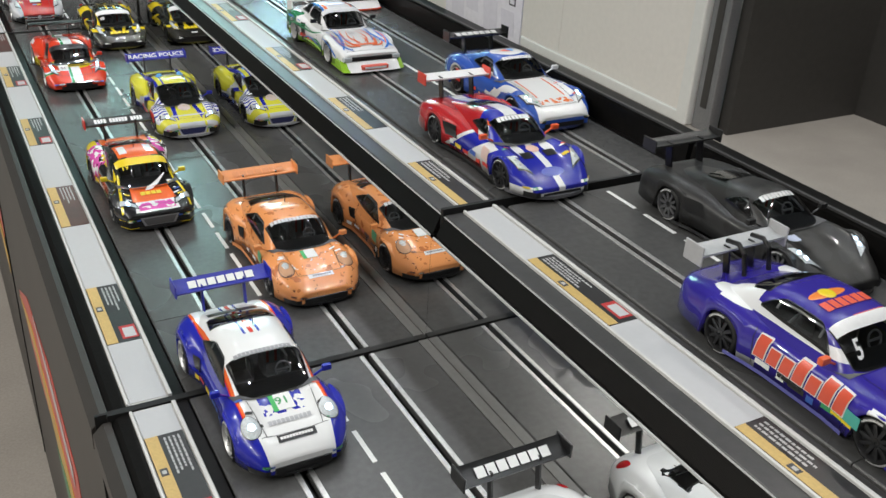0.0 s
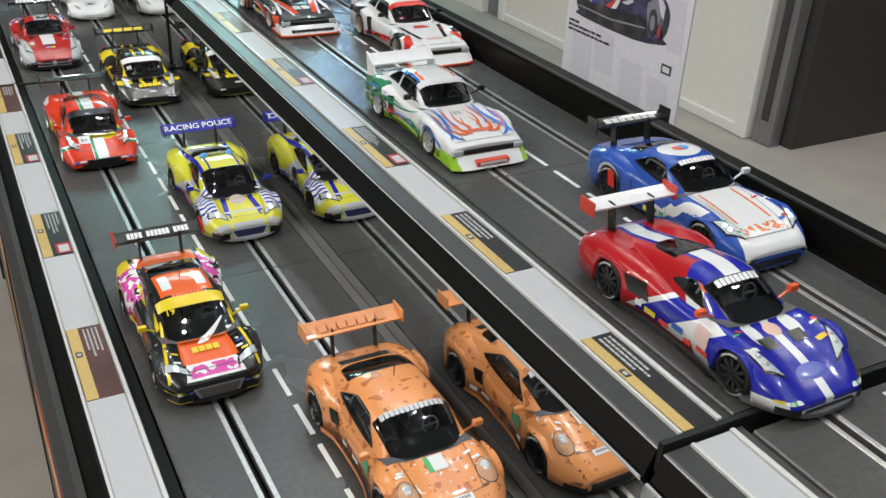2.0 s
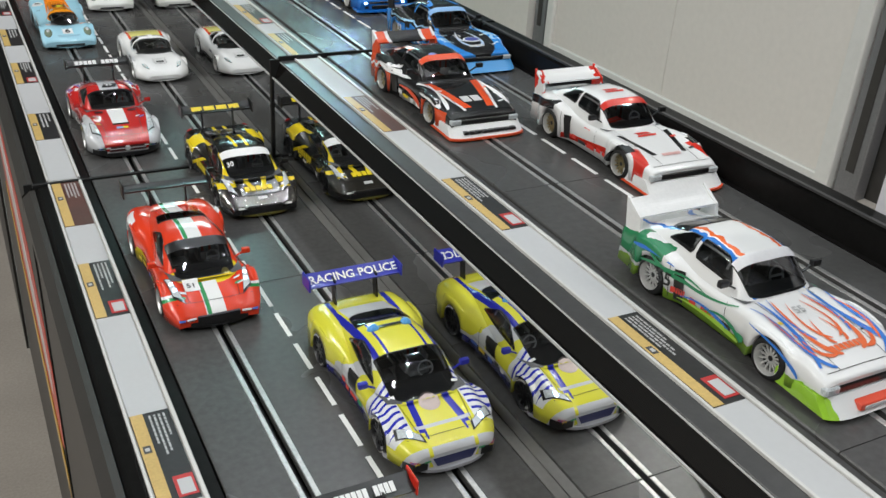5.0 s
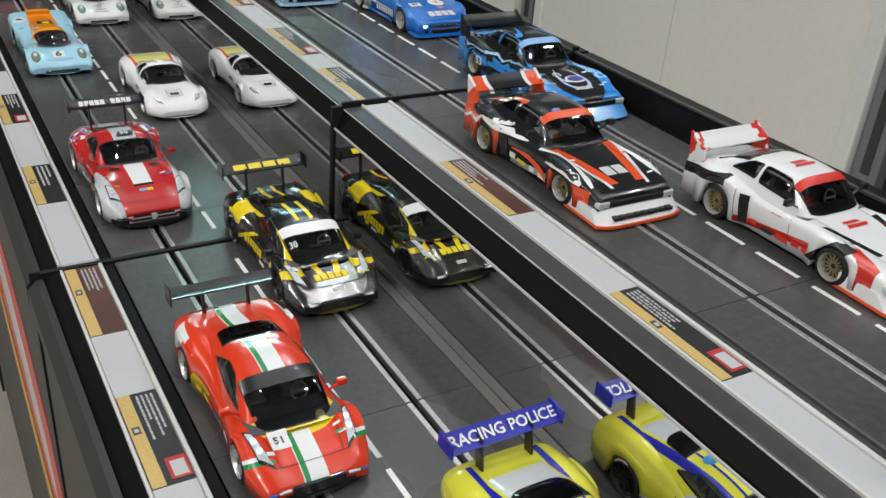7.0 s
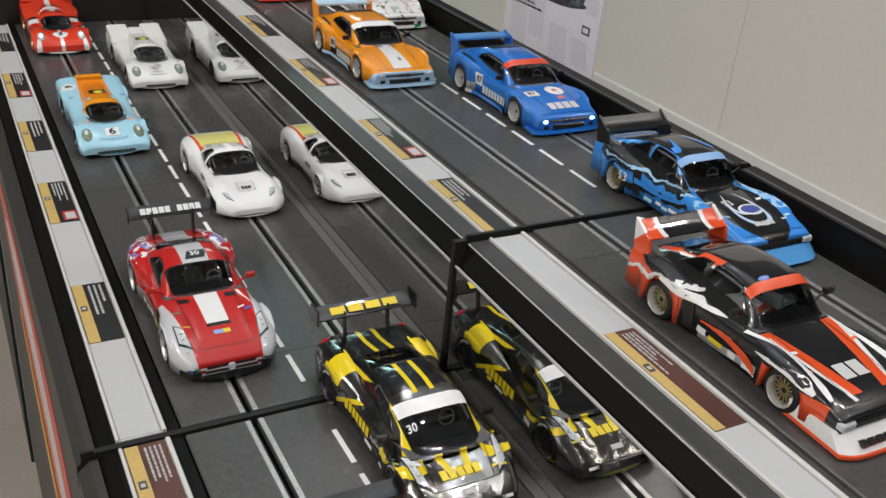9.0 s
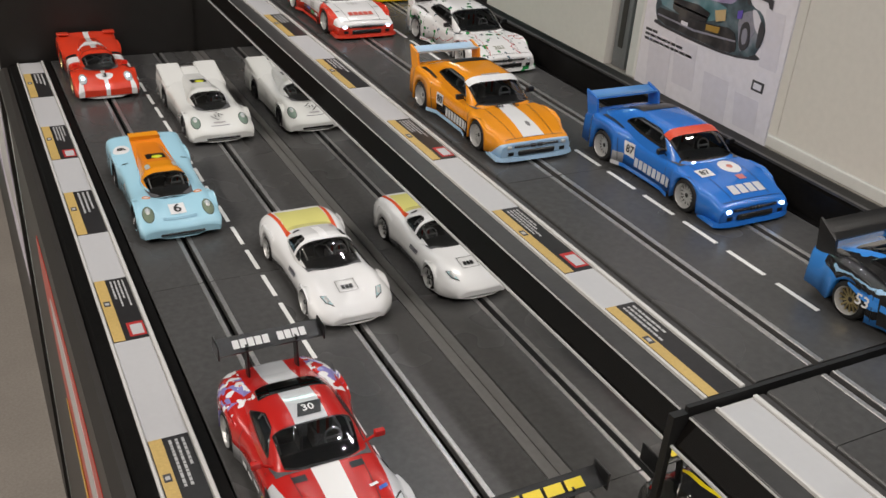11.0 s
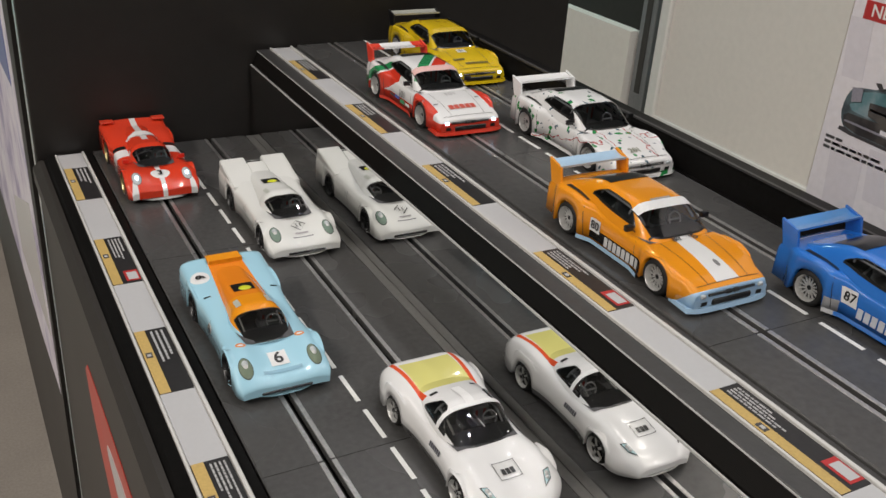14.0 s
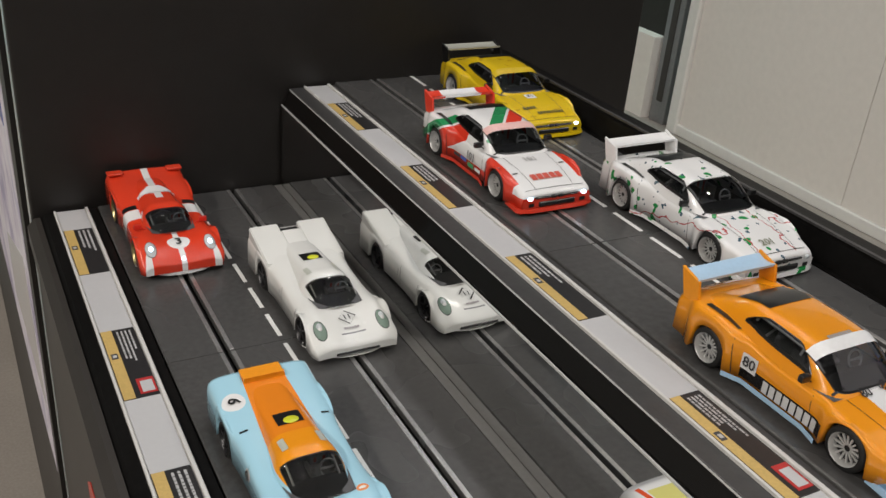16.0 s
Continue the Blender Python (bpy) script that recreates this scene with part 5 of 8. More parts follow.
def police():
    p = livery("paint_yellow_blue", LIME, [
        ((0.70, 0.71, 0.72), [("dot", 1, 0, 0, 24, 60), ("dot", 0, 1, 0, 14, 64), ("dot", 0, 0, 1, 17, 99)]),
        *[(DEEP_BLUE, [("dot", 1, 0, 0, 25, 60), ("dot", 0.35, 1, 0, 32 + 6 * k, 34.4 + 6 * k), ("dot", 0, 1, 0, 20, 64), ("dot", 0, 0, 1, 17, 99)]) for k in range(7)],
        (DEEP_BLUE, [("dot", 1, 0.10, 0, 15.5, 21.0), ("dot", 0, 1, 0, 10, 62)]),
        (SILVER, [("dot", 1, 0, 0, 0, 22), ("dot", 0, 1, 0, 19, 22)]),
        (DEEP_BLUE, [("dot", 1, 0, 0, 14.5, 16.5), ("dot", 0, 0, 1, 40, 99)]),
        (DEEP_BLUE, [("dot", 1, 0, 0, 22, 26.5), ("dot", 0, 0, 1, 35, 99), ("dot", 0, 1, 0, 60, 200)]),
        (SILVER, [("dot", 0, 1, 0.4, -9, 12)]),
        (LIME, [("dot", 1, 0, 0, 16, 19), ("dot", 0, 1, 0, -9, 16)]),
        (SILVER, [("dot", 1, 0, 0, 0, 20), ("dot", 0, 0, 1, 32, 99), ("dot", 0, 1, 0, 122, 166)]),
        (SILVER, [("dot", 1, 0, 0, 26, 60), ("dotw", 0, 1, 1.2, 120, 142)]),
        (DEEP_BLUE, [("dot", 0, 0, 1, 0, 14), ("dot", 0, 1, 0, 56, 145)]),
        (WHITE, [("dot", 0, 0, 1, 12, 15), ("dot", 0, 1, 0, 56, 145)])])
    c = standard(Car("yellow and blue model race car with police lettering on the wing", LI, 1.141, 0.0, blunt_nosed(), p))
    c.glazing()
    c.wheels(RIM_DARK, marked=True)
    slim_front(c, plain((0.34, 0.34, 0.37)), plain(SILVER), (0.02, 0.025, 0.10))
    c.rect("light_bar", -0.017, 0.017, 0.110, 0.1135, CARBON, "dark bar of the beacons", off=0.0012)
    for sgn in (-1, 1):
        c.disc("beacon", sgn * 0.0135, 0.112, 0.0048, 0.0040, plain((0.10, 0.35, 0.75)), "blue beacon", dome=0.004)
        c.side_patch("side_blade", sgn, 0.083, 0.098, 0.016, 0.030, CARBON, "dark side scoop", shear=0.006)
    c.disc("hood_badge", 0.0, 0.041, 0.008, 0.008, plain((0.55, 0.45, 0.42)), "pale round badge")
    c.mirrors(plain(DEEP_BLUE), y=0.064, x=0.044, z=0.034)
    c.wing(0.184, 0.0565, 0.0390, 0.0150, plain(DEEP_BLUE), tilt=28, text="RACING POLICE", text_size=0.0105, plates=plain(DEEP_BLUE))
    c.stickers(6, bonnet=1)


def red_stripes():
    p = livery("paint_red_tricolour", (0.70, 0.045, 0.012), [
        (YELLOW, [("ell", 0, 44, 30, 30, 14, 200)]),
        (WHITE, [("sdot", 1, 0, 0, -5.5, 6.5)]),
        (GREEN, [("sdot", 1, 0, 0, -9.0, -5.5)]),
        (WHITE, [("sdot", 1, 0, 0, -9.8, -9.0)]),
        (YELLOW, [("ell", 0, 46, 30, 26, 11, 200)]),
        (WHITE, [("dot", 1, 0, 0, 33, 60), ("dot", 0, 1, 0, 150, 172), ("dot", 0, 0, 1, 20, 36)]),
        (WHITE, [("dot", 1, 0, 0, 30, 60), ("dot", 0, 1, 1.2, 50, 54)]),
        (GREEN, [("dot", 1, 0, 0, 30, 60), ("dot", 0, 1, 1.2, 45, 50)]),
        (YELLOW, [("dot", 1, 0, 0, 30, 60), ("dot", 0, 0, 1, 0, 20), ("dot", 0, 1, 1.0, 122, 150)])])
    c = standard(Car("red model race car with a white and green stripe", LO, 1.372, 0.0, cab_forward(), p))
    c.glazing(band=BLACK)
    c.wheels(RIM_SILVER)
    c.headlamps([(0.0250, 0.0140), (0.0325, 0.0200), (0.0345, 0.0420), (0.0310, 0.0380)], True)
    gt_front(c)
    c.front_patch("grille", -0.024, 0.024, 0.0058, 0.0098, CARBON, "wide dark front intake")
    c.rect("number_board", -0.0215, -0.0085, 0.0245, 0.0375, plain(WHITE), "white number board")
    c.number("51", -0.015, 0.031, 0.008, BLACK)
    c.disc("shield", 0.017, 0.0405, 0.0035, 0.0035, plain((0.7, 0.6, 0.2)), "pale yellow shield")
    c.mirrors(y=0.058, x=0.045, z=0.034)
    c.bars_top(-0.016, 0.016, 0.0690, 0.0722, WHITE)
    c.wing(0.185, 0.0525, 0.0400, 0.0125, CARBON, tilt=14, struts=0.017, swan=True, plate_h=0.013)
    c.stickers(7)


def chrome_yellow():
    p = livery("paint_chrome_yellow", (0.26, 0.25, 0.23), [
        (BLACK, [("dot", 0, 0, 1, 0, 13)]),
        (BLACK, [("dot", 1, 0, 0, 0, 22), ("dot", 0, 1, 0, 84, 200), ("dot", 0, 0, 1, 34, 99)]),
        (YELLOW, [("dot", 1, -0.25, 0, -2, 3.0), ("dot", 0, 1, 0, 22, 60), ("dot", 1, 0, 0, 5, 18)]),
        (YELLOW, [("dotw", 0, 0.3, 1, 34, 40), ("dot", 1, 0, 0, 22, 60), ("dot", 0, 1, 0, 14, 66)]),
        (BLACK, [("dot", 1, 0, 0, 28, 60), ("dotw", 0, 1, 1, 110, 130)]),
        (YELLOW, [("dot", 1, 0, 0, 4.5, 8.0), ("dot", 0, 1, 0, 80, 200)]),
        (YELLOW, [("dot", 1, -0.18, 0, 0.0, 3.2), ("dot", 0, 1, 0, 36, 60), ("dot", 1, 0, 0, 4, 20)]),
        (YELLOW, [("dot", 1, 0.35, 0, 36, 48), ("dot", 0, 1, 0, 38, 58), ("dot", 1, 0, 0, 15, 60)]),
        (YELLOW, [("dot", 1, 0, 0, 27, 60), ("dot", 0, 1, 0, 134, 156), ("dot", 0, 0, 1, 26, 99)]),
        (YELLOW, [("dot", 1, 0, 0, 25.5, 27.2), ("dot", 0, 1, 0, 58, 160), ("dot", 0, 0, 1, 28, 99)]),
        (YELLOW, [("dot", 1, 0, 0, 30, 60), ("dot", 0, 1, 2.0, 160, 168), ("dot", 0, 0, 1, 8, 28)])], rough=0.16, metal=1.0, coat=0.8)
    c = standard(Car("black chrome and yellow model race car", LI, 1.560, 0.0, cab_forward(), p))
    c.glazing(band=WHITE)
    c.rect("band_print", -0.009, 0.009, 0.0680, 0.0720, plain(YELLOW), "yellow print on the sunstrip")
    c.wheels(RIM_DARK, marked=True)
    c.headlamps([(0.0250, 0.0140), (0.0325, 0.0200), (0.0345, 0.0420), (0.0310, 0.0380)])
    gt_front(c, plain((0.10, 0.09, 0.015)))
    c.front_patch("grille", -0.024, 0.024, 0.0058, 0.0098, CARBON, "wide dark front intake")
    c.bars_top(-0.015, 0.015, 0.018, 0.0255, YELLOW)
    c.rect("name_plate", -0.005, 0.005, 0.006, 0.0095, plain((0.5, 0.5, 0.5)), "pale plate")
    c.number("30", -0.020, 0.0560, 0.0075, WHITE)
    c.mirrors(CARBON, y=0.057, x=0.0455, z=0.033)
    for sgn in (-1, 1):
        c.bars_side(sgn, 0.085, 0.125, 0.015, 0.023, YELLOW)
        c.disc("tail_lamp", sgn * 0.033, 0.182, 0.0035, 0.003, TAIL_RED, "red tail lamp", dome=0.001)
    c.wing(0.184, 0.0570, 0.0400, 0.0140, CARBON, tilt=26, bars_colour=YELLOW, letters=(4,), swan=True, plate_h=0.012)
    c.stickers(8, bonnet=4, colours=(YELLOW, WHITE, BLACK))


def red_silver():
    p = livery("paint_red_silver", (0.50, 0.016, 0.013), [
        (SILVER, [("dot", 1, -0.13, 0, 25, 99), ("dot", 0, 1, 0, -9, 74)]),
        (WHITE, [("dot", 1, -0.02, 0, -99, 8.0), ("dot", 0, 1, 0, 36, 80)]),
        (BLACK, [("dot", 1, 0, 0, 0, 9.5), ("dot", 0, 1, 0, 32, 36)]),
        (SILVER, [("dot", 0, 1, 0, -9, 16), ("dot", 0, 0, 1, 0, 9)]),
        (SILVER, [("dot", 1, 0, 0, 0, 11), ("dot", 0, 1, 0, 98, 200)]),
        (SILVER, [("dot", 1, 0, 0, 30, 60), ("dot", 0, 0, 1, 0, 17)]),
        ((0.25, 0.22, 0.5), [("dot", 1, 0, 0, 24, 60), ("dot", 0, 1, 0, 150, 200), ("noise", 0.1, 0.5)]),
        (WHITE, [("dot", 1, 0, 0, 24, 60), ("dot", 0, 1, 0, 140, 200), ("noise", 0.13, 0.56, 4.0)])])
    c = standard(Car("red and silver model race car with a long bonnet", LO, 1.766, 0.0, front_engined(), p))
    c.glazing()
    c.wheels(RIM_SILVER)
    c.headlamps([(0.0265, 0.0125), (0.0345, 0.0185), (0.0345, 0.0350), (0.0290, 0.0300)])
    c.splitter(out=0.004, z=0.0030, h=0.0040)
    c.shut_lines(0.010)
    c.front_patch("side_intake", 0.0230, 0.0370, 0.0060, 0.0115, CARBON, "dark side intake")
    c.front_patch("grille", -0.0205, 0.0205, 0.0085, 0.0150, plain((0.05, 0.006, 0.007)), "dark red grille")
    c.front_patch("grille_bar", -0.0200, 0.0200, 0.0112, 0.0124, plain(SILVER), "silver grille bar", off=0.0011)
    part("grille_badge", boxed(-0.0028, 0.0028, -0.002, -0.0008, 0.0092, 0.0148, bevel=0.0012), plain(SILVER), c.root, "round silver badge")
    c.rect("sticker", -0.0065, 0.001, 0.022, 0.0265, plain((0.25, 0.38, 0.7)), "blue sticker")
    c.rect("sticker", 0.001, 0.0065, 0.022, 0.0265, plain(YELLOW), "yellow sticker")
    c.rect("number_board", -0.008, 0.008, 0.104, 0.116, plain(BLACK), "black number board", shear=0.004)
    c.number("30", 0.001, 0.110, 0.0085, WHITE, off=0.0011)
    for sgn in (-1, 1):
        c.rect("bonnet_vent", sgn * 0.019 - 0.0045, sgn * 0.019 + 0.0045, 0.066, 0.0715, CARBON, "dark bonnet vent")
        c.side_patch("side_vent", sgn, 0.062, 0.074, 0.018, 0.027, CARBON, "dark side vent", shear=0.003)
    c.mirrors(y=0.083, x=0.044, z=0.036)
    c.wing(0.186, 0.0585, 0.0375, 0.0145, CARBON, tilt=28, bars_colour=(0.7, 0.7, 0.7), letters=(5, 4))
    c.stickers(9, bonnet=2)


def white_spyder():
    s = prototype()
    s.update(L=0.176, W=0.0376, R=0.0119, top=[(0, 0.0105), (0.04, 0.0160), (0.16, 0.0220), (0.3, 0.0258), (0.55, 0.0300), (0.8, 0.0350), (0.93, 0.0330), (1, 0.0250)], ff=0.0052, fr=0.0025, e=0.34, nose_in=0.40, nose_r=0.115, tail_in=0.22, tail_r=0.14, waist=0.004)
    s["cab"] = dict(y=(0.315, 0.475, 0.55, 0.74), w=(0.0262, 0.0290, 0.0285, 0.024), roof=0.0445, drop=0.001, th=0.2, e=0.5)
    p = livery("paint_white_yellow_red", WHITE, [
        ((0.70, 0.66, 0.22), [("dot", 1, 0, 0, 0, 22), ("dot", 0, 1, 0, 118, 160), ("dot", 0, 0, 1, 22, 99)]),
        ((0.72, 0.09, 0.03), [("dot", 1, -0.05, 0, 15.5, 19.0), ("dot", 0, 1, 0, 112, 166), ("dot", 0, 0, 1, 22, 99)]),
        (GREY, [("dot", 0, 0, 1, 0, 10), ("dot", 0, 1, 0, 50, 130)])])
    c = standard(Car("white model sports car with a yellow tail and red bars", LI, 2.023, 0.0, s, p))
    c.glazing(rear=False, side_t=(6, 60), screen=(0.02, 0.96), screen_t=14, mat=CANOPY, reach=0.35)
    c.rect("roof_hatch", -0.0035, 0.0035, c.yb - 0.001, c.yc + 0.012, plain(WHITE), "white roof strap", off=0.0009)
    c.wheels(RIM_SILVER, spokes=5)
    c.headlamps([(0.0195, 0.0095), (0.0250, 0.0130), (0.0270, 0.0195), (0.0225, 0.0185)], mat=plain((0.42, 0.60, 0.62), 0.08))
    c.splitter(plain(WHITE), out=0.0, h=0.001)
    c.rect("number_board", -0.0085, 0.0085, 0.0265, 0.0375, plain((0.70, 0.70, 0.69)), "white board with dark edges", off=0.0003)
    for x in (-0.0088, 0.0082):
        c.rect("board_edge", x, x + 0.0004, 0.0225, 0.0375, plain(BLACK), "thin dark edge", off=0.0008)
    for y in (0.0225, 0.0369):
        c.rect("board_edge", -0.0088, 0.0088, y, y + 0.0004, plain(BLACK), "thin dark edge", off=0.0008)
    c.bars_top(-0.0050, 0.0058, 0.0262, 0.0312, BLACK)
    part("screen_wiper", boxed(-0.0004, 0.0004, 0.063, 0.079, c.top_z(0, 0.07) + 0.001, c.top_z(0, 0.07) + 0.0018), RAIL, c.root, "metal wiper")
    for sgn in (-1, 1):
        c.rect("vent", sgn * 0.017 - 0.003, sgn * 0.017 + 0.003, 0.1085, 0.1115, CARBON, "dark vent")
    c.pane("roll_hoop", lambda q: c.yb - 0.0022, lambda q: c.yb + 0.0012, 6, 174, "white screen hoop", plain(WHITE), off=0.0012)
    c.bars_side(-1, 0.066, 0.082, 0.0185, 0.0225, (0.10, 0.10, 0.12))
    c.bars_side(1, 0.066, 0.082, 0.0185, 0.0225, (0.10, 0.10, 0.12))


def sky_orange():
    p = livery("paint_sky_orange", (0.38, 0.66, 0.80), [
        ((0.82, 0.24, 0.015), [("dot", 1, 0.06, 0, -99, 26), ("dot", 0, 1, 0, 70, 200)]),
        (AMBER, [("dot", 1, 0, 0, 0, 25), ("dot", 0, 1, 0, 52, 100), ("dot", 0, 0, 1, 31.5, 99)]),
        (WHITE, [("sell", -28, 152, 36, 8.5, 9, 30)]),
        (WHITE, [("ell", 43, 92, 20, 8, 8, 9)]),
        ((0.8, 0.30, 0.12), [("ell", 25, 42, 30, 4.2, 3.2, 30)]),
        (WHITE, [("ell", 25, 42, 30, 2.6, 1.2, 30)])])
    c = standard(Car("light blue and orange model endurance car", LO, 2.222, 0.0, prototype(), p))
    c.glazing(rear=False, side_t=(10, 40), screen=(0.02, 0.98), screen_t=16, mat=CANOPY, sides=False)
    c.shut_lines(0.0, True)
    c.wheels(RIM_DARK, spokes=5)
    c.lamps(0.0285, 0.0165, 0.0052, 0.0088, mat=plain((0.20, 0.25, 0.18), 0.06))
    c.grille(0.021, 0.0068, 0.0095, y=-0.0008)
    c.splitter(c.paint, out=0.0, h=0.001)
    c.rect("number_board", -0.0075, 0.0075, 0.0150, 0.0300, plain(WHITE), "white number board", off=0.0007)
    c.number("6", 0.0, 0.0222, 0.0165, BLACK, off=0.0012)
    c.number("6", -0.028, 0.152, 0.013, BLACK, rot=-110)
    for sgn in (-1, 1):
        c.side_text("6", sgn, 0.092, 0.020, 0.013)
        c.rect("tail_vent", sgn * 0.030 - 0.003, sgn * 0.030 + 0.003, 0.121, 0.1225, CARBON, "dark slot")
    prototype_deck(c)
    # flat patch; darkened body blue paints the shade inside the duct
    c.rect("nose_duct", -0.016, 0.016, 0.0085, 0.0115, plain((0.24, 0.45, 0.58)), "shallow nose duct, its shade painted as darker blue")
    part("tail_spoiler", extruded([(-0.0165, 0.033), (0.0165, 0.033), (0.0155, 0.0425), (-0.0155, 0.0425)], 0.168, 0.170), plain(AMBER), c.root, "orange tail spoiler")
    part("tail_plate", boxed(-0.0155, 0.0155, 0.168, 0.182, 0.0405, 0.0418, bevel=0.0004), plain(AMBER), c.root, "orange tail plate")


def prototype_deck(c):
    c.rect("deck_opening", -0.0095, 0.0095, 0.1085, 0.1225, CARBON, "dark deck opening")
    c.disc("cooling_fan", 0.001, 0.1125, 0.0058, 0.0042, plain((0.62, 0.66, 0.03)), "yellow cooling fan", off=0.001, dome=0.0006)
    for sgn in (-1, 1):
        c.rect("roof_vent", sgn * 0.0135 - 0.0022, sgn * 0.0135 + 0.0022, 0.082, 0.0945, plain((0.45, 0.47, 0.42)), "pale side light")


def white_endurance():
    p = livery("paint_plain_white", (0.74, 0.745, 0.72), [((0.25, 0.25, 0.26), [("dot", 1, 0, 0, 0, 11), ("dot", 0, 1, 0, 10.6, 12.0)])])
    c = standard(Car("plain white model endurance car with number eleven", LI, 2.441, 0.0, prototype(), p))
    c.glazing(rear=False, side_t=(10, 40), screen=(0.02, 0.98), screen_t=16, mat=CANOPY, sides=False)
    c.shut_lines(0.0, True)
    c.wheels(RIM_DARK, spokes=5)
    c.lamps(0.0285, 0.0165, 0.0052, 0.0088, mat=plain((0.22, 0.30, 0.25), 0.06))
    c.grille(0.020, 0.0068, 0.0095, y=-0.0008)
    c.splitter(c.paint, out=0.0, h=0.001)
    prototype_deck(c)
    for x0, x1, far in ((-0.0382, -0.0098, 0.1822), (-0.0100, 0.0100, 0.1715), (0.0098, 0.0382, 0.1822)):
        bm = box(bmesh.new(), x0, x1, 0.126, far, 0.030, 0.031)
        for v in bm.verts:
            v.co.z = 0.0325 + 0.0125 * (v.co.y - 0.126) / 0.056 if v.co.z > 0.0305 else 0.030
        bmesh.ops.bevel(bm, geom=list(bm.edges), offset=0.0010, segments=2, affect="EDGES")
        part("tail_deck", bm, p, c.root, "white upswept tail deck")
    part("tail_gap", boxed(-0.0095, 0.0095, 0.172, 0.1805, 0.0330, 0.0400, bevel=0.0004), CARBON, c.root, "dark gap in the tail")
    corners = [(0.0, 0.0195), (0.0078, 0.0275), (0.0, 0.0355), (-0.0078, 0.0275)]
    for (ax, ay), (bx, by) in zip(corners, corners[1:] + corners[:1]):
        c.on_top("number_frame", lambda u, v: (ax + (bx - ax) * u + 0.0007 * (v - 0.5), ay + (by - ay) * u + 0.0009 * (v - 0.5)), plain(BLACK), "dark edge of the number diamond", off=0.0016)
    c.number("11", 0.0, 0.0275, 0.0080, BLACK, off=0.0017)
    c.bars_top(-0.007, 0.007, 0.0150, 0.0172, (0.35, 0.33, 0.34))
    for sgn in (-1, 1):
        c.side_text("11", sgn, 0.092, 0.020, 0.010, (0.2, 0.2, 0.2))
        c.rect("tail_mark", sgn * 0.028 - 0.004, sgn * 0.028 + 0.004, 0.166, 0.1675, plain(GREY), "thin grey mark", shear=0.003)


def red_endurance():
    s = prototype()
    s.update(L=0.176, W=0.0405, nose_in=0.12, tail_in=0.0)
    s["top"] = [(0, 0.0130), (0.04, 0.0190), (0.14, 0.0245), (0.3, 0.0265), (0.55, 0.0300), (0.7, 0.0330), (0.9, 0.0370), (1, 0.0405)]
    s["ff"] = 0.0062
    p = livery("paint_red_white", (0.72, 0.050, 0.018), [
        (WHITE, [("dot", 1, 0, 0, 0, 3.6), ("dot", 0, 1, 0, 96, 200)]),
        (WHITE, [("dot", 1, 0, 0, 0, 2.6), ("dot", 0, 1, 0, -9, 60)]),
        (WHITE, [("ell", 0, 118, 36, 19, 7.5, 40)]),
        (WHITE, [("dot", 1, 0, 0, 22, 60), ("dot", 0, 1, 0, 80, 98)]),
        (WHITE, [("dot", 1, 0.3, 0, 0, 36.5), ("dot", 1, 0, 0, 29, 60), ("dot", 0, 1, 0, -9, 16)])])
    c = standard(Car("red and white model endurance car with number three", LO, 2.628, 0.0, s, p))
    c.glazing(rear=False, side_t=(12, 44), screen=(0.02, 0.98), screen_t=16, sides=False)
    c.wheels(RIM_GOLD, spokes=5)
    c.lamps(0.0280, 0.0150, 0.0050, 0.0080, True)
    c.splitter(plain(WHITE), out=0.001, h=0.0022)
    c.disc("number_board", 0.0, 0.0235, 0.0108, 0.0092, plain(WHITE), "white disc", off=0.0008)
    c.number("3", 0.0, 0.0235, 0.0140, BLACK, off=0.0018)
    c.on_top("deck_mark", lambda u, v: ((0.019 - 0.013 * u) * (2 * v - 1), 0.112 + 0.018 * u), plain(WHITE), "white deck field", off=0.0008)
    for sgn in (-1, 1):
        c.rect("intake", sgn * 0.030 - 0.007, sgn * 0.030 + 0.007, 0.0985, 0.1055, CARBON, "dark intake")
        part("tail_flap", boxed(sgn * 0.031 - 0.008, sgn * 0.031 + 0.008, 0.165, 0.1755, 0.040, 0.0425, bevel=0.0006), plain((0.72, 0.05, 0.018)), c.root, "red tail flap")
    c.mirrors(plain(RED), y=0.052, x=0.041, z=0.030)
    c.disc("nose_lamp", 0.0, 0.004, 0.0018, 0.0014, LENS_LIT, "small lit lamp", dome=0.0008)


def white_petrol():
    p = livery("paint_white_black", WHITE, [(BLACK, [("dot", 1, 0, 0, 12, 26), ("dot", 0, 1, 0, 128, 158), ("noise", 0.1, 0.5)])])
    c = standard(Car("white model race car with a black rear wing", LI, 0.196, 0.0, rear_engined(), p))
    c.glazing()
    c.wheels(RIM_DARK, marked=True)
    c.lamps(0.0285, 0.026, 0.0068, 0.0095)
    gt_front(c)
    for sgn in (-1, 1):
        c.disc("tail_lamp", sgn * 0.034, 0.180, 0.0035, 0.0055, TAIL_RED, "red tail lamp", dome=0.001)
    c.mirrors(y=0.062)
    c.wing(0.190, 0.0575, 0.0385, 0.0150, CARBON, tilt=30, bars_colour=WHITE, swan=True)


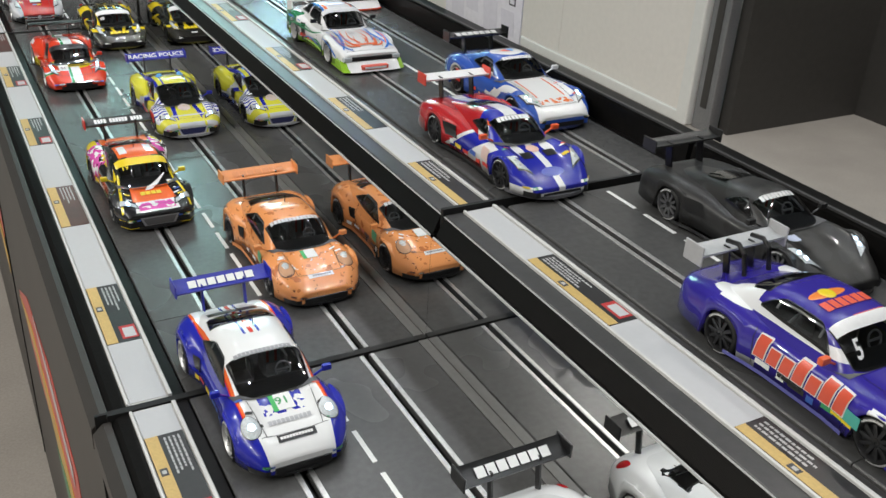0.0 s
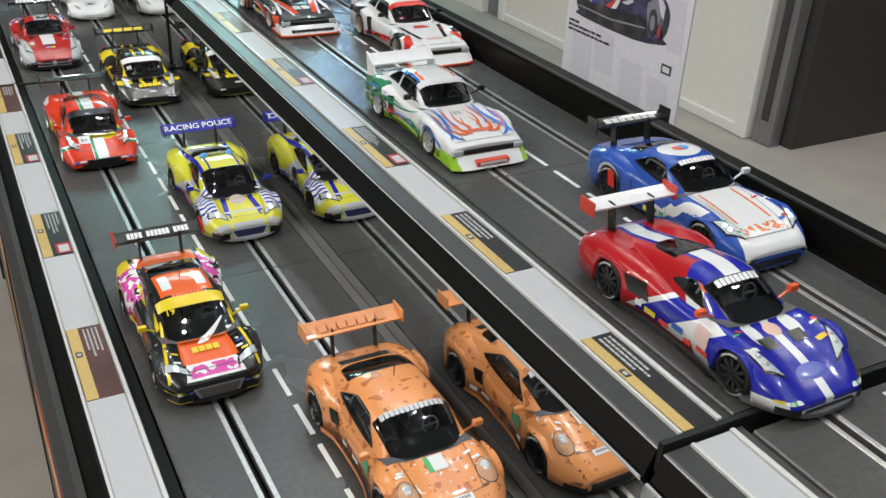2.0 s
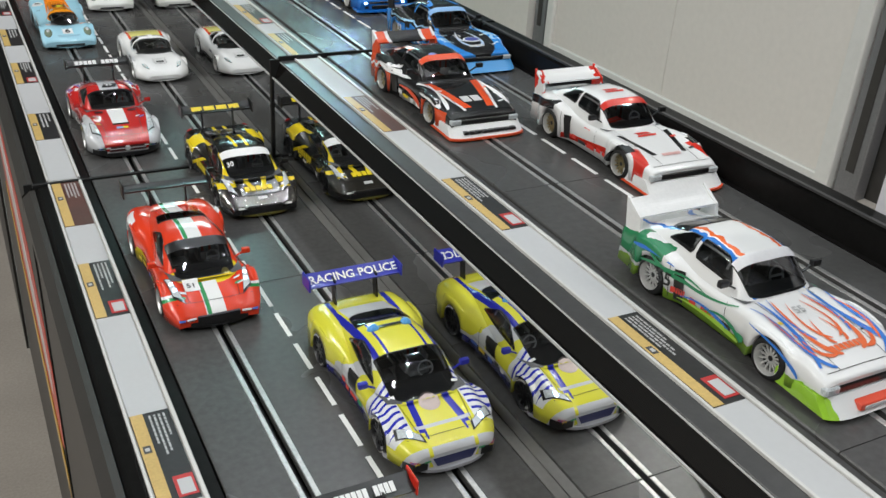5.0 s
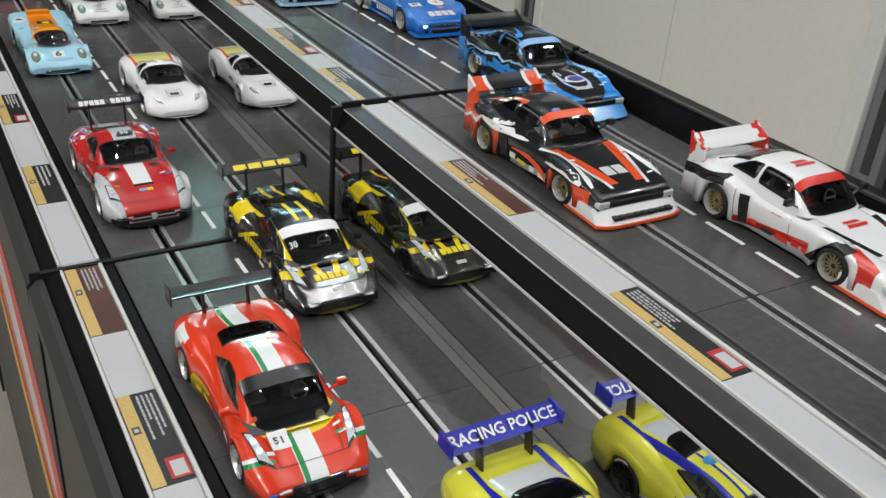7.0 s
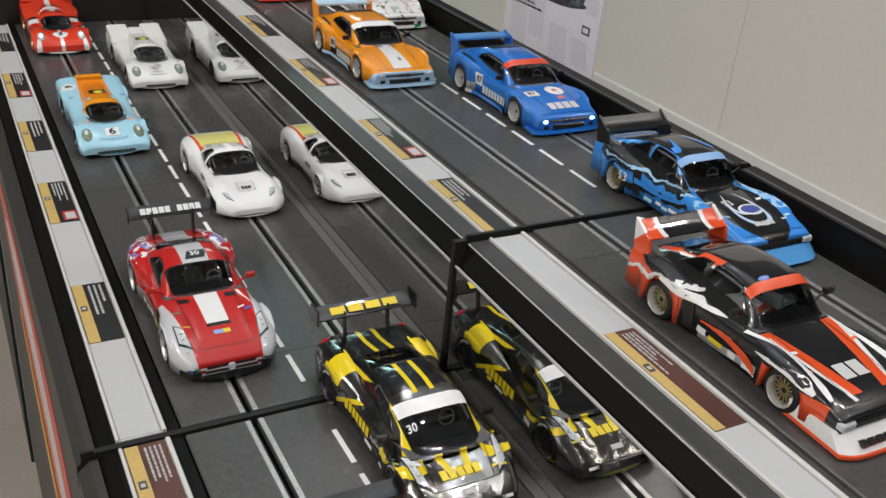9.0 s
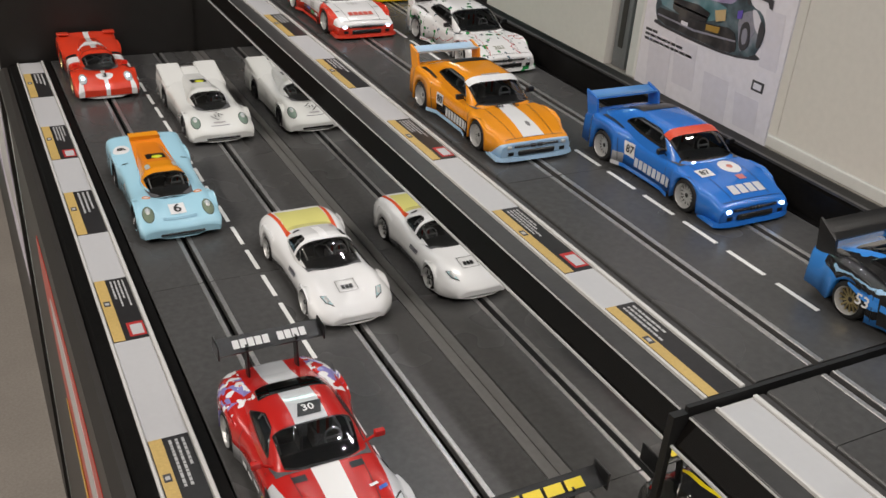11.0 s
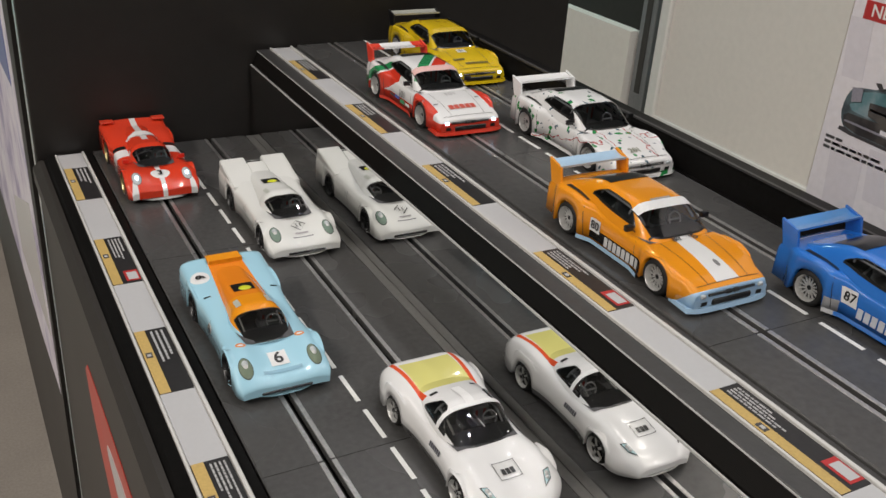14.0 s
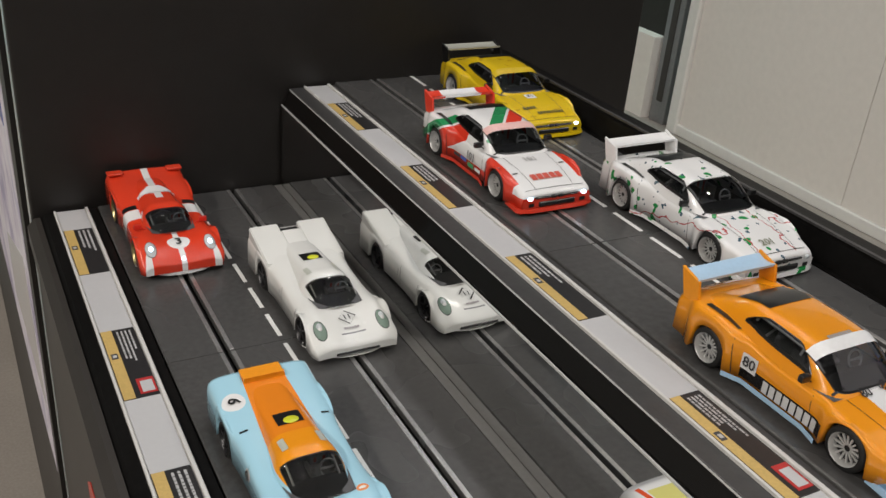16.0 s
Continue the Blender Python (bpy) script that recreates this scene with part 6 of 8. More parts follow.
def blue_touring():
    s = front_engined()
    s.update(L=0.206, W=0.0405, e=0.28, flare=(0.0022, 0.003), waist=0.001)
    s["yf"], s["yr"] = 0.20, 0.77
    s["cab"] = dict(y=(0.345, 0.475, 0.66, 0.86), w=(0.0335, 0.0352, 0.0342, 0.0300), roof=0.0560, drop=0.0016, th=0.24, e=0.40)
    p = livery("paint_violet_blue", (0.035, 0.022, 0.30), [
        (WHITE, [("dot", 0, 0, 1, 37, 43), ("dot", 1, 0, 0, 22, 60), ("dot", 0, 1, 0, 60, 180)]),
        (WHITE, [("dot", 0, 1, 0, 146, 170), ("dot", 0, 0, 1, 36, 99), ("dot", 1, 0, 0, 19, 60)]),
        (WHITE, [("dot", 1, 0, 0, 28, 60), ("dot", 0, 1, 0, 16, 50), ("dot", 0, 0, 1, 24, 30)]),
        (SILVER, [("dot", 1, 0, 0, 36, 60), ("dot", 0, 0, 1, 0, 11), ("dot", 0, 1, 0, 130, 160)])])
    c = standard(Car("dark blue model touring car with red lettering bars", UO, 0.203, ZU, s, p))
    c.glazing(band=WHITE, split=False)
    c.wheels(RIM_DARK, spokes=10, marked=True)
    c.lamps(0.029, 0.016, 0.007, 0.006)
    gt_front(c, plain((0.035, 0.022, 0.30)))
    red = (0.72, 0.10, 0.05)
    for sgn in (-1, 1):
        for k in range(7):
            y0 = 0.064 + 0.0100 * k
            z1 = 0.0300 if k in (0, 1, 3, 6) else 0.0262
            c.side_patch("letter_edge", sgn, y0 - 0.0007, y0 + 0.0084, 0.0148, z1 + 0.0007, plain(WHITE), "pale edge of a letter block", shear=-0.0016, off=0.0007)
            c.side_patch("letter_block", sgn, y0, y0 + 0.0077, 0.0155, z1, plain(red), "red letter block", shear=-0.0016, off=0.0011)
        c.side_patch("side_intake", sgn, 0.093, 0.112, 0.0115, 0.0160, CARBON, "dark side duct")
        c.side_patch("side_fin", sgn, 0.060, 0.150, 0.0064, 0.0090, plain((0.12, 0.12, 0.38)), "blue side fin", off=0.003)
        c.side_patch("sticker", sgn, 0.052, 0.068, 0.0145, 0.0225, plain((0.08, 0.42, 0.35)), "green sticker")
        c.side_patch("sticker", sgn, 0.056, 0.072, 0.0125, 0.0145, plain(YELLOW), "yellow sticker")
        c.mirrors(plain((0.75, 0.12, 0.03)), y=0.082, x=0.044, z=0.038) if sgn > 0 else None
    c.bars_top(-0.019, 0.019, 0.1045, 0.1125, red)
    c.disc("roof_mark", -0.004, 0.1195, 0.015, 0.0042, plain((0.78, 0.22, 0.03)), "orange emblem shape")
    c.disc("roof_mark", -0.004, 0.1195, 0.0055, 0.0055, plain(YELLOW), "yellow emblem disc", off=0.0009)
    c.bars_top(-0.008, 0.018, 0.0925, 0.0965, (0.65, 0.06, 0.05))
    c.number("5", -0.017, 0.081, 0.012, WHITE)
    for sgn in (-1, 1):
        bm = bmesh.new()
        c.tube(bm, [(sgn * 0.011, 0.176, 0.040), (sgn * 0.011, 0.180, 0.0545), (sgn * 0.011, 0.186, 0.0585), (sgn * 0.011, 0.196, 0.0565)], 0.0017, 8)
        part("wing_arm", bm, CARBON, c.root, "black swan-neck wing arm")
    c.wing(0.197, 0.0525, 0.0370, 0.0150, plain((0.42, 0.43, 0.44)), tilt=6, struts=0.011, swan=True, plates=plain((0.45, 0.45, 0.46)), plate_h=0.013)
    c.stickers(12, bonnet=6)


def low_gt(label, lane, nose, p, wing_mat, band, lit, rim, trim=None):
    s = mid_engined()
    s.update(L=0.199, W=0.0392, nose_in=0.34, nose_r=0.16)
    s["top"] = [(0, 0.0115), (0.05, 0.0165), (0.15, 0.0235), (0.3, 0.0285), (0.55, 0.0305), (0.8, 0.0330), (0.94, 0.0322), (1, 0.0285)]
    s["cab"] = dict(y=(0.285, 0.455, 0.56, 0.90), w=(0.0300, 0.0318, 0.0280, 0.0160), roof=0.0482, drop=0.001, th=0.29, e=0.46)
    c = standard(Car(label, lane, nose, ZU, s, p))
    c.glazing(rear_t=46, reach=0.05)
    c.wheels(rim, spokes=10, marked=True)
    c.headlamps([(0.0210, 0.0170), (0.0315, 0.0225), (0.0335, 0.0390), (0.0290, 0.0350)], lit)
    c.splitter(trim, out=0.0035, h=0.0030)
    c.front_patch("grille", -0.019, 0.019, 0.0052, 0.0088, CARBON, "dark front intake")
    c.front_patch("side_intake", 0.0220, 0.0330, 0.0058, 0.0105, CARBON, "dark side intake")
    for sgn in (-1, 1):
        c.side_patch("side_skirt", sgn, 0.052, 0.146, 0.0035, 0.0062, CARBON, "dark floor edge", off=0.0035)
    c.mirrors(plain((0.75, 0.10, 0.02)) if band else None, y=0.070, x=0.0445, z=0.034)
    for sgn in (-1, 1):
        c.rect("bonnet_vent", sgn * 0.012 - 0.0055, sgn * 0.012 + 0.0055, 0.036, 0.045, CARBON, "dark bonnet vent", shear=0.0)
        c.side_patch("side_intake", sgn, 0.118, 0.136, 0.017, 0.028, CARBON, "dark side intake", shear=0.006)
    c.wing(0.193, 0.0525, 0.0355, 0.0145, wing_mat, tilt=12, struts=0.017, plates=plain((0.6, 0.05, 0.03)) if band else None)
    return c


def red_white_blue():
    p = livery("paint_red_white_blue", DEEP_BLUE, [
        ((0.45, 0.012, 0.016), [("dot", 0, 1, -0.9, 66, 300)]),
        (WHITE, [("dot", 0, 1, -0.9, 50, 66), ("dot", 1, 0, 0, 24, 60)]),
        (WHITE, [("dot", 1, 0, 0, 0, 3.2), ("dot", 0, 1, 0, -9, 60)]),
        (WHITE, [("dot", 1, 0, 0, 0, 6.5), ("dot", 0, 1, 0, 84, 200), ("dot", 0, 0, 1, 30, 99)]),
        (DEEP_BLUE, [("dot", 1, 0, 0, 6.5, 10.5), ("dot", 0, 1, 0, 110, 200), ("dot", 0, 0, 1, 30, 99)]),
        (WHITE, [("dot", 1, 0, 0, 24, 60), ("dot", 0, 1, 1.4, 96, 116), ("dot", 0, 0, 1, 8, 30)]),
        (DEEP_BLUE, [("dot", 1, 0, 0, 24, 60), ("dot", 0, 1, 1.4, 116, 142), ("dot", 0, 0, 1, 8, 30)]),
        (WHITE, [("dot", 1, 0, 0, 24, 60), ("dot", 0, 1, 1.4, 142, 148), ("dot", 0, 0, 1, 8, 30)]),
        (WHITE, [("ell", 15, 50, 30, 5, 11, 60)]),
        (WHITE, [("dot", 1, 0, 0, 28, 60), ("dot", 0, 1, 0, -9, 42), ("dot", 0, 0, 1, 0, 13)]),
        ((0.75, 0.12, 0.03), [("dot", 0, 1, 0, 84, 94), ("dot", 1, 0, 0, 22, 60), ("dot", 0, 0, 1, 40, 99)]),
        (WHITE, [("dot", 0, 0, 1, 0, 9), ("dot", 0, 1, 0, -9, 8)])])
    c = low_gt("blue, white and red model race car", UO, 0.594, p, plain(WHITE), True, False, RIM_DARK, plain((0.1, 0.1, 0.11)))
    c.bars_top(-0.017, 0.017, 0.0815, 0.0865, WHITE)
    c.disc("badge", 0.0, 0.0165, 0.0115, 0.0052, plain((0.10, 0.13, 0.5)), "blue oval")
    c.disc("number_board", 0.0, 0.050, 0.006, 0.006, plain((0.75, 0.5, 0.4)), "pale board")
    c.side_patch("number_board", -1, 0.062, 0.075, 0.016, 0.027, plain((0.75, 0.55, 0.5)), "pale board with a number")
    c.bars_top(-0.030, 0.030, 0.1895, 0.1900, WHITE)
    c.stickers(10, bonnet=6)


def black_gt():
    p = livery("paint_matt_black", (0.020, 0.0195, 0.019), [((0.03, 0.03, 0.03), [("noise", 0.05, 0.55)])], rough=0.42, coat=0.1)
    c = low_gt("matt black model race car without livery", UI, 0.372, p, livery("wing_matt_black", (0.022, 0.022, 0.022), rough=0.4, coat=0.1), False, True, RIM_GREY)
    c.bars_top(-0.017, 0.017, 0.083, 0.088, (0.62, 0.62, 0.62))
    c.rect("sticker", -0.024, -0.010, 0.046, 0.054, plain((0.5, 0.55, 0.7)), "pale sticker")


def white_blue_coupe():
    blue = (0.03, 0.09, 0.42)
    p = livery("paint_white_blue_coupe", WHITE, [
        (blue, [("dot", 1, 0.06, 0, 30, 99), ("dot", 0, 1, 0, -9, 96)]),
        (blue, [("dot", 0, 0, 1, 0, 14), ("dot", 0, 1, 0, -9, 14)]),
        (blue, [("dot", 0, 1, 0, 84, 300)]),
        (WHITE, [("ell", 0, 118, 50, 19, 15, 14)]),
        (WHITE, [("ell", 42, 150, 20, 12, 14, 12)]),
        (WHITE, [("dot", 1, 0, 0, 30, 60), ("dotw", 0, 1, 2, 110, 128)]),
        ((0.78, 0.16, 0.06), [("dot", 1, 0.0, 0, 15.5, 17.5), ("dot", 0, 1, 0, 28, 72)]),
        ((0.78, 0.20, 0.06), [("dot", 1, 0, 0, 0, 19), ("dot", 0, 1, 0, 15, 24), ("noise", 0.2, 0.52)]),
        (blue, [("dot", 0, 0, 1, 0, 9.5)])])
    s = front_engined()
    s.update(L=0.190, W=0.0402)
    c = standard(Car("white and blue model race coupe", UI, 0.732, ZU, s, p))
    c.glazing()
    c.wheels(RIM_DARK, marked=True)
    c.headlamps([(0.0240, 0.0125), (0.0345, 0.0195), (0.0350, 0.0340), (0.0295, 0.0290)], True)
    gt_front(c, plain((0.02, 0.03, 0.10)), 0.016, (0.0065, 0.0105))
    c.front_patch("grille", -0.024, 0.024, 0.0060, 0.0105, CARBON, "wide dark front intake")
    c.bars_top(-0.018, 0.018, 0.094, 0.0985, (0.75, 0.75, 0.75))
    c.disc("roof_mark", 0.0, 0.118, 0.007, 0.005, plain((0.7, 0.12, 0.08)), "red emblem shape")
    c.disc("roof_mark", 0.004, 0.118, 0.004, 0.005, plain((0.08, 0.3, 0.65)), "blue emblem shape", off=0.0009)
    c.side_patch("side_mark", -1, 0.140, 0.148, 0.014, 0.027, plain(RED), "red mark on a white disc", shear=0.003)
    c.mirrors(plain(WHITE), y=0.081, x=0.044, z=0.037)
    c.wing(0.183, 0.0530, 0.0375, 0.0130, CARBON, tilt=16, bars_colour=(0.6, 0.6, 0.6), plate_h=0.012)
    c.stickers(11)


def winged_saloon(label, nose, lane, p, lip, wing_paint, band, rim, lit, fin=None, lip_trim=None):
    c = standard(Car(label, lane, nose + 0.006, ZU, boxy(), p))
    c.glazing(band=band, split=True, screen_t=26, side_t=(4, 46), reach=0.40)
    c.wheels(rim, width=0.013, spokes=14, dish=0.0022)
    c.splitter(lip, out=0.012, h=0.0018, z=0.0030, depth=0.030, grow=0.0025, rise=0.0078, sweep=0.006, slope=1.3)
    if lip_trim:
        c.splitter(lip_trim, out=0.0130, h=0.0020, z=0.0016, depth=0.032, grow=0.0033, sweep=0.006)
    c.grille(0.0265, 0.0130, 0.0180, y=-0.0012)
    c.shut_lines(0.006)
    for sgn in (-1, 1):
        part("headlamp", boxed(sgn * 0.0305 - 0.0055, sgn * 0.0305 + 0.0055, -0.0016, 0.004, 0.0130, 0.0182, bevel=0.001), LENS_LIT if lit else LENS, c.root, "headlamp")
        c.side_patch("side_duct", sgn, 0.117, 0.124, 0.008, 0.029, CARBON, "dark side duct", shear=0.003)
    c.wing(0.181, 0.0470, 0.0340, 0.0170, wing_paint, tilt=30, fins=True, plates=fin or wing_paint, thick=0.002, fin_y=(-0.005, 0.011))
    c.mirrors(CARBON, y=0.083, x=0.040, z=0.038)
    return c


def winged_white_flames():
    o, bl = (0.78, 0.14, 0.03), (0.03, 0.18, 0.62)
    p = livery("paint_white_flames", WHITE, [
        ((0.30, 0.52, 0.04), [("dotw", 0, 0, 1, -9, 13), ("dot", 1, 0, 0, 30, 60)]),
        ((0.03, 0.22, 0.09), [("dot", 0, 1, 0, 158, 190), ("dot", 1, 0, 0, 30, 60), ("dot", 0, 0, 1, 16, 34)]),
        ((0.03, 0.22, 0.09), [("dot", 0, 1, 0, 138, 170), ("dotw", 0, 0, 1, 27, 36), ("dot", 1, 0, 0, 27, 60)]),
        (bl, [("dotw", 1, 0, 0, 19, 22.5), ("dot", 0, 1, 0, 74, 200), ("dot", 0, 0, 1, 25, 99)]),
        (o, [("dotw", 1, 0, 0, 14, 17.5), ("dot", 0, 1, 0, 74, 140), ("dot", 0, 0, 1, 25, 99)])])
    c = winged_saloon("white model touring car with green, blue and orange flames", 0.975, UO, p, livery("lip_white_green", WHITE, [((0.30, 0.55, 0.03), [("dotw", 1, 0, 0, 33, 99)])]), plain(WHITE), (0.7, 0.7, 0.72), RIM_SILVER, False)
    c.number("55", -0.002, 0.056, 0.009, (0.4, 0.4, 0.4))
    po, pb, pg = plain(o), plain(bl), plain((0.03, 0.24, 0.10))
    for sg in (-1, 1):
        c.lick((sg * 0.008, 0.015), (sg * 0.024, 0.022), (sg * 0.013, 0.069), 0.0025, po)
        c.lick((sg * 0.012, 0.016), (sg * 0.026, 0.014), (sg * 0.025, 0.040), 0.0020, po)
        c.lick((sg * 0.004, 0.024), (sg * 0.010, 0.026), (sg * 0.004, 0.046), 0.0015, po)
        c.lick((sg * 0.031, 0.010), (sg * 0.018, 0.045), (sg * 0.021, 0.072), 0.0024, pb)
        c.lick((sg * 0.020, 0.008), (sg * 0.034, 0.014), (sg * 0.031, 0.050), 0.0020, pb)
        c.lick((sg * 0.030, 0.030), (sg * 0.026, 0.050), (sg * 0.031, 0.068), 0.0014, pb)
        c.lick((0.150, 0.030), (0.115, 0.016), (0.074, 0.029), 0.0020, pg, sg)
        c.lick((0.158, 0.022), (0.128, 0.030), (0.098, 0.024), 0.0015, pg, sg)
        c.lick((0.064, 0.010), (0.080, 0.024), (0.100, 0.013), 0.0017, pg, sg)
        c.lick((0.018, 0.014), (0.024, 0.026), (0.060, 0.027), 0.0014, pb, sg)
        c.lick((0.066, 0.009), (0.090, 0.014), (0.122, 0.010), 0.0022, plain((0.35, 0.58, 0.05)), sg)
    for sg in (-1, 1):
        c.lick((sg * 0.003, 0.028), (sg * 0.016, 0.036), (sg * 0.006, 0.064), 0.0014, po)
        c.lick((sg * 0.014, 0.030), (sg * 0.022, 0.046), (sg * 0.014, 0.072), 0.0012, pb)
        c.lick((sg * 0.026, 0.018), (sg * 0.034, 0.034), (sg * 0.028, 0.060), 0.0014, po)
        c.lick((0.170, 0.028), (0.150, 0.034), (0.128, 0.030), 0.0016, pb, sg)
        c.lick((0.075, 0.012), (0.100, 0.020), (0.120, 0.012), 0.0014, pb, sg)
    c.side_text("55", -1, 0.133, 0.0195, 0.013)
    c.bars_top(-0.013, 0.013, 0.0175, 0.0225, o)
    part("lip_plate", boxed(-0.0165, 0.0165, -0.0112, -0.0030, 0.0050, 0.0096, bevel=0.0006), plain((0.70, 0.08, 0.04)), c.root, "red sponsor plate on the lip")
    part("lip_plate_field", boxed(-0.0135, 0.0135, -0.0116, -0.0112, 0.0062, 0.0084), plain(WHITE), c.root, "white bar on the plate")
    c.stickers(13, nose=0, bonnet=1)


def winged_white_red():
    p = livery("paint_white_red", WHITE, [
        (RED, [("dot", 1, 0, 0, 30, 60), ("dot", 0, 0.12, 1, 22, 27), ("dot", 0, 1, 0, 62, 128)]),
        (RED, [("dot", 1, 0.25, 0, 34, 44), ("dot", 0, 1, 0, 10, 34), ("dot", 1, 0, 0, 25, 60)]),
        (BLACK, [("dot", 1, 0, 0, 31, 60), ("dot", 0, 1, 1.0, 58, 74), ("dot", 0, 0, 1, 10, 30)]),
        (BLACK, [("dot", 1, 0, 0, 32, 60), ("dot", 0, 1, 0, 142, 200), ("dot", 0, 0.15, 1, 50, 58)]),
        (BLACK, [("dot", 1, -0.25, 0, 8, 13), ("dot", 0, 1, 0, 22, 62)]),
        (BLACK, [("dot", 1, -0.3, 0, -29, -26), ("dot", 0, 1, 0, 138, 170), ("dot", 0, 0, 1, 38, 99)])])
    c = winged_saloon("white model touring car with red and black patches", 1.252, UI, p, plain(WHITE), livery("wing_white_red", WHITE, [(RED, [("dot", 1, 0, 0, 27, 60), ("noise", 0.1, 0.45)])]), RED, RIM_GOLD, False, lip_trim=plain((0.75, 0.08, 0.02)))
    for cy, cx in ((0.054, 0.0), (0.108, 0.0)):
        c.rect("emblem", cx - 0.010, cx + 0.010, cy, cy + 0.0036, plain(RED), "red emblem shape", shear=0.002)
        c.rect("emblem", cx - 0.007, cx + 0.008, cy + 0.0050, cy + 0.0082, plain(RED), "red emblem shape", shear=-0.002)
    c.bars_top(-0.010, 0.010, 0.018, 0.022, (0.7, 0.4, 0.38))
    c.bars_side(-1, 0.090, 0.100, 0.026, 0.033, RED)
    c.stickers(14, nose=0, bonnet=2, colours=(RED, RED, BLACK))


def winged_black_red():
    o = (0.75, 0.085, 0.02)
    p = livery("paint_black_red", BLACK, [
        (o, [("dot", 1, -0.22, 0, 5.5, 13.5), ("dot", 0, 1, 0, 12, 72), ("dot", 0, 0, 1, 24, 99)]),
        (WHITE, [("dot", 1, -0.22, 0, 13.5, 16.5), ("dot", 0, 1, 0, 8, 80), ("dot", 0, 0, 1, 22, 99)]),
        (o, [("dot", 1, 0, 0, 30, 60), ("dot", 0, 1, 0, 10, 58), ("dot", 0, 0, 1, 0, 22)]),
        (o, [("dot", 1, 0, 0, 30, 60), ("dot", 0, 1, 0, 128, 200), ("dot", 0, -0.15, 1, -30, 6)]),
        (WHITE, [("dot", 1, 0, 0, 28, 60), ("dotw", 0, 0.2, 1, 57, 60), ("dot", 0, 1, 0, 120, 200)]),
        (o, [("dot", 1, 0, 0, 17, 23), ("dot", 0, 1, 0, 120, 200), ("dot", 0, 0, 1, 36, 99)]),
        (WHITE, [("dot", 1, 0, 0, 23, 24.5), ("dot", 0, 1, 0, 80, 200), ("dot", 0, 0, 1, 42, 99)]),
        (WHITE, [("dot", 1, 0, 0, 34, 60), ("dot", 0, 0.1, 1, 16, 21), ("dot", 0, 1, 0, 62, 112)])])
    c = winged_saloon("black, red and white model touring car", 1.421, UO, p, plain(WHITE), livery("wing_black_red", BLACK, [(o, [("dot", 1, 0, 0, 22, 60)]), (WHITE, [("dot", 1, 0, 0, 18, 22)])]), o, RIM_GOLD, False, fin=livery("fin_red_white", o, [(WHITE, [("dot", 0, 1, 1, 225, 250)])]), lip_trim=plain(o))
    c.disc("band_oval", -0.010, 0.0955, 0.0045, 0.0018, plain((0.2, 0.3, 0.7)), "blue oval", off=0.0014)
    c.bars_top(-0.011, 0.011, 0.022, 0.034, (0.6, 0.6, 0.6))
    c.bars_side(-1, 0.085, 0.098, 0.020, 0.033, (0.75, 0.16, 0.06))
    bm = bmesh.new()
    rng = random.Random(5)
    x = -0.026
    while x < 0.028:
        w = rng.uniform(0.003, 0.006)
        box(bm, x, x + w, -0.0098, -0.0040, 0.0064, 0.0088)
        x += w + 0.0012
    tagged(part("lip_print", bm, plain(BLACK), c.root, "plain dark bars on the lip"), kind="stuff")
    for sg in (-1, 1):
        c.lick((sg * 0.033, 0.012), (sg * 0.029, 0.034), (sg * 0.028, 0.066), 0.0030, plain(WHITE), label="white shard")
        c.lick((0.150, 0.030), (0.110, 0.026), (0.080, 0.033), 0.0034, plain(WHITE), sg, "white shard")
        c.lick((0.062, 0.010), (0.080, 0.022), (0.112, 0.018), 0.0034, plain(o), sg, "red shard")
        c.lick((0.020, 0.024), (0.040, 0.030), (0.066, 0.024), 0.0030, plain(WHITE), sg, "white shard")
    c.stickers(15, nose=0, bonnet=2, colours=(WHITE, ORANGE, YELLOW))


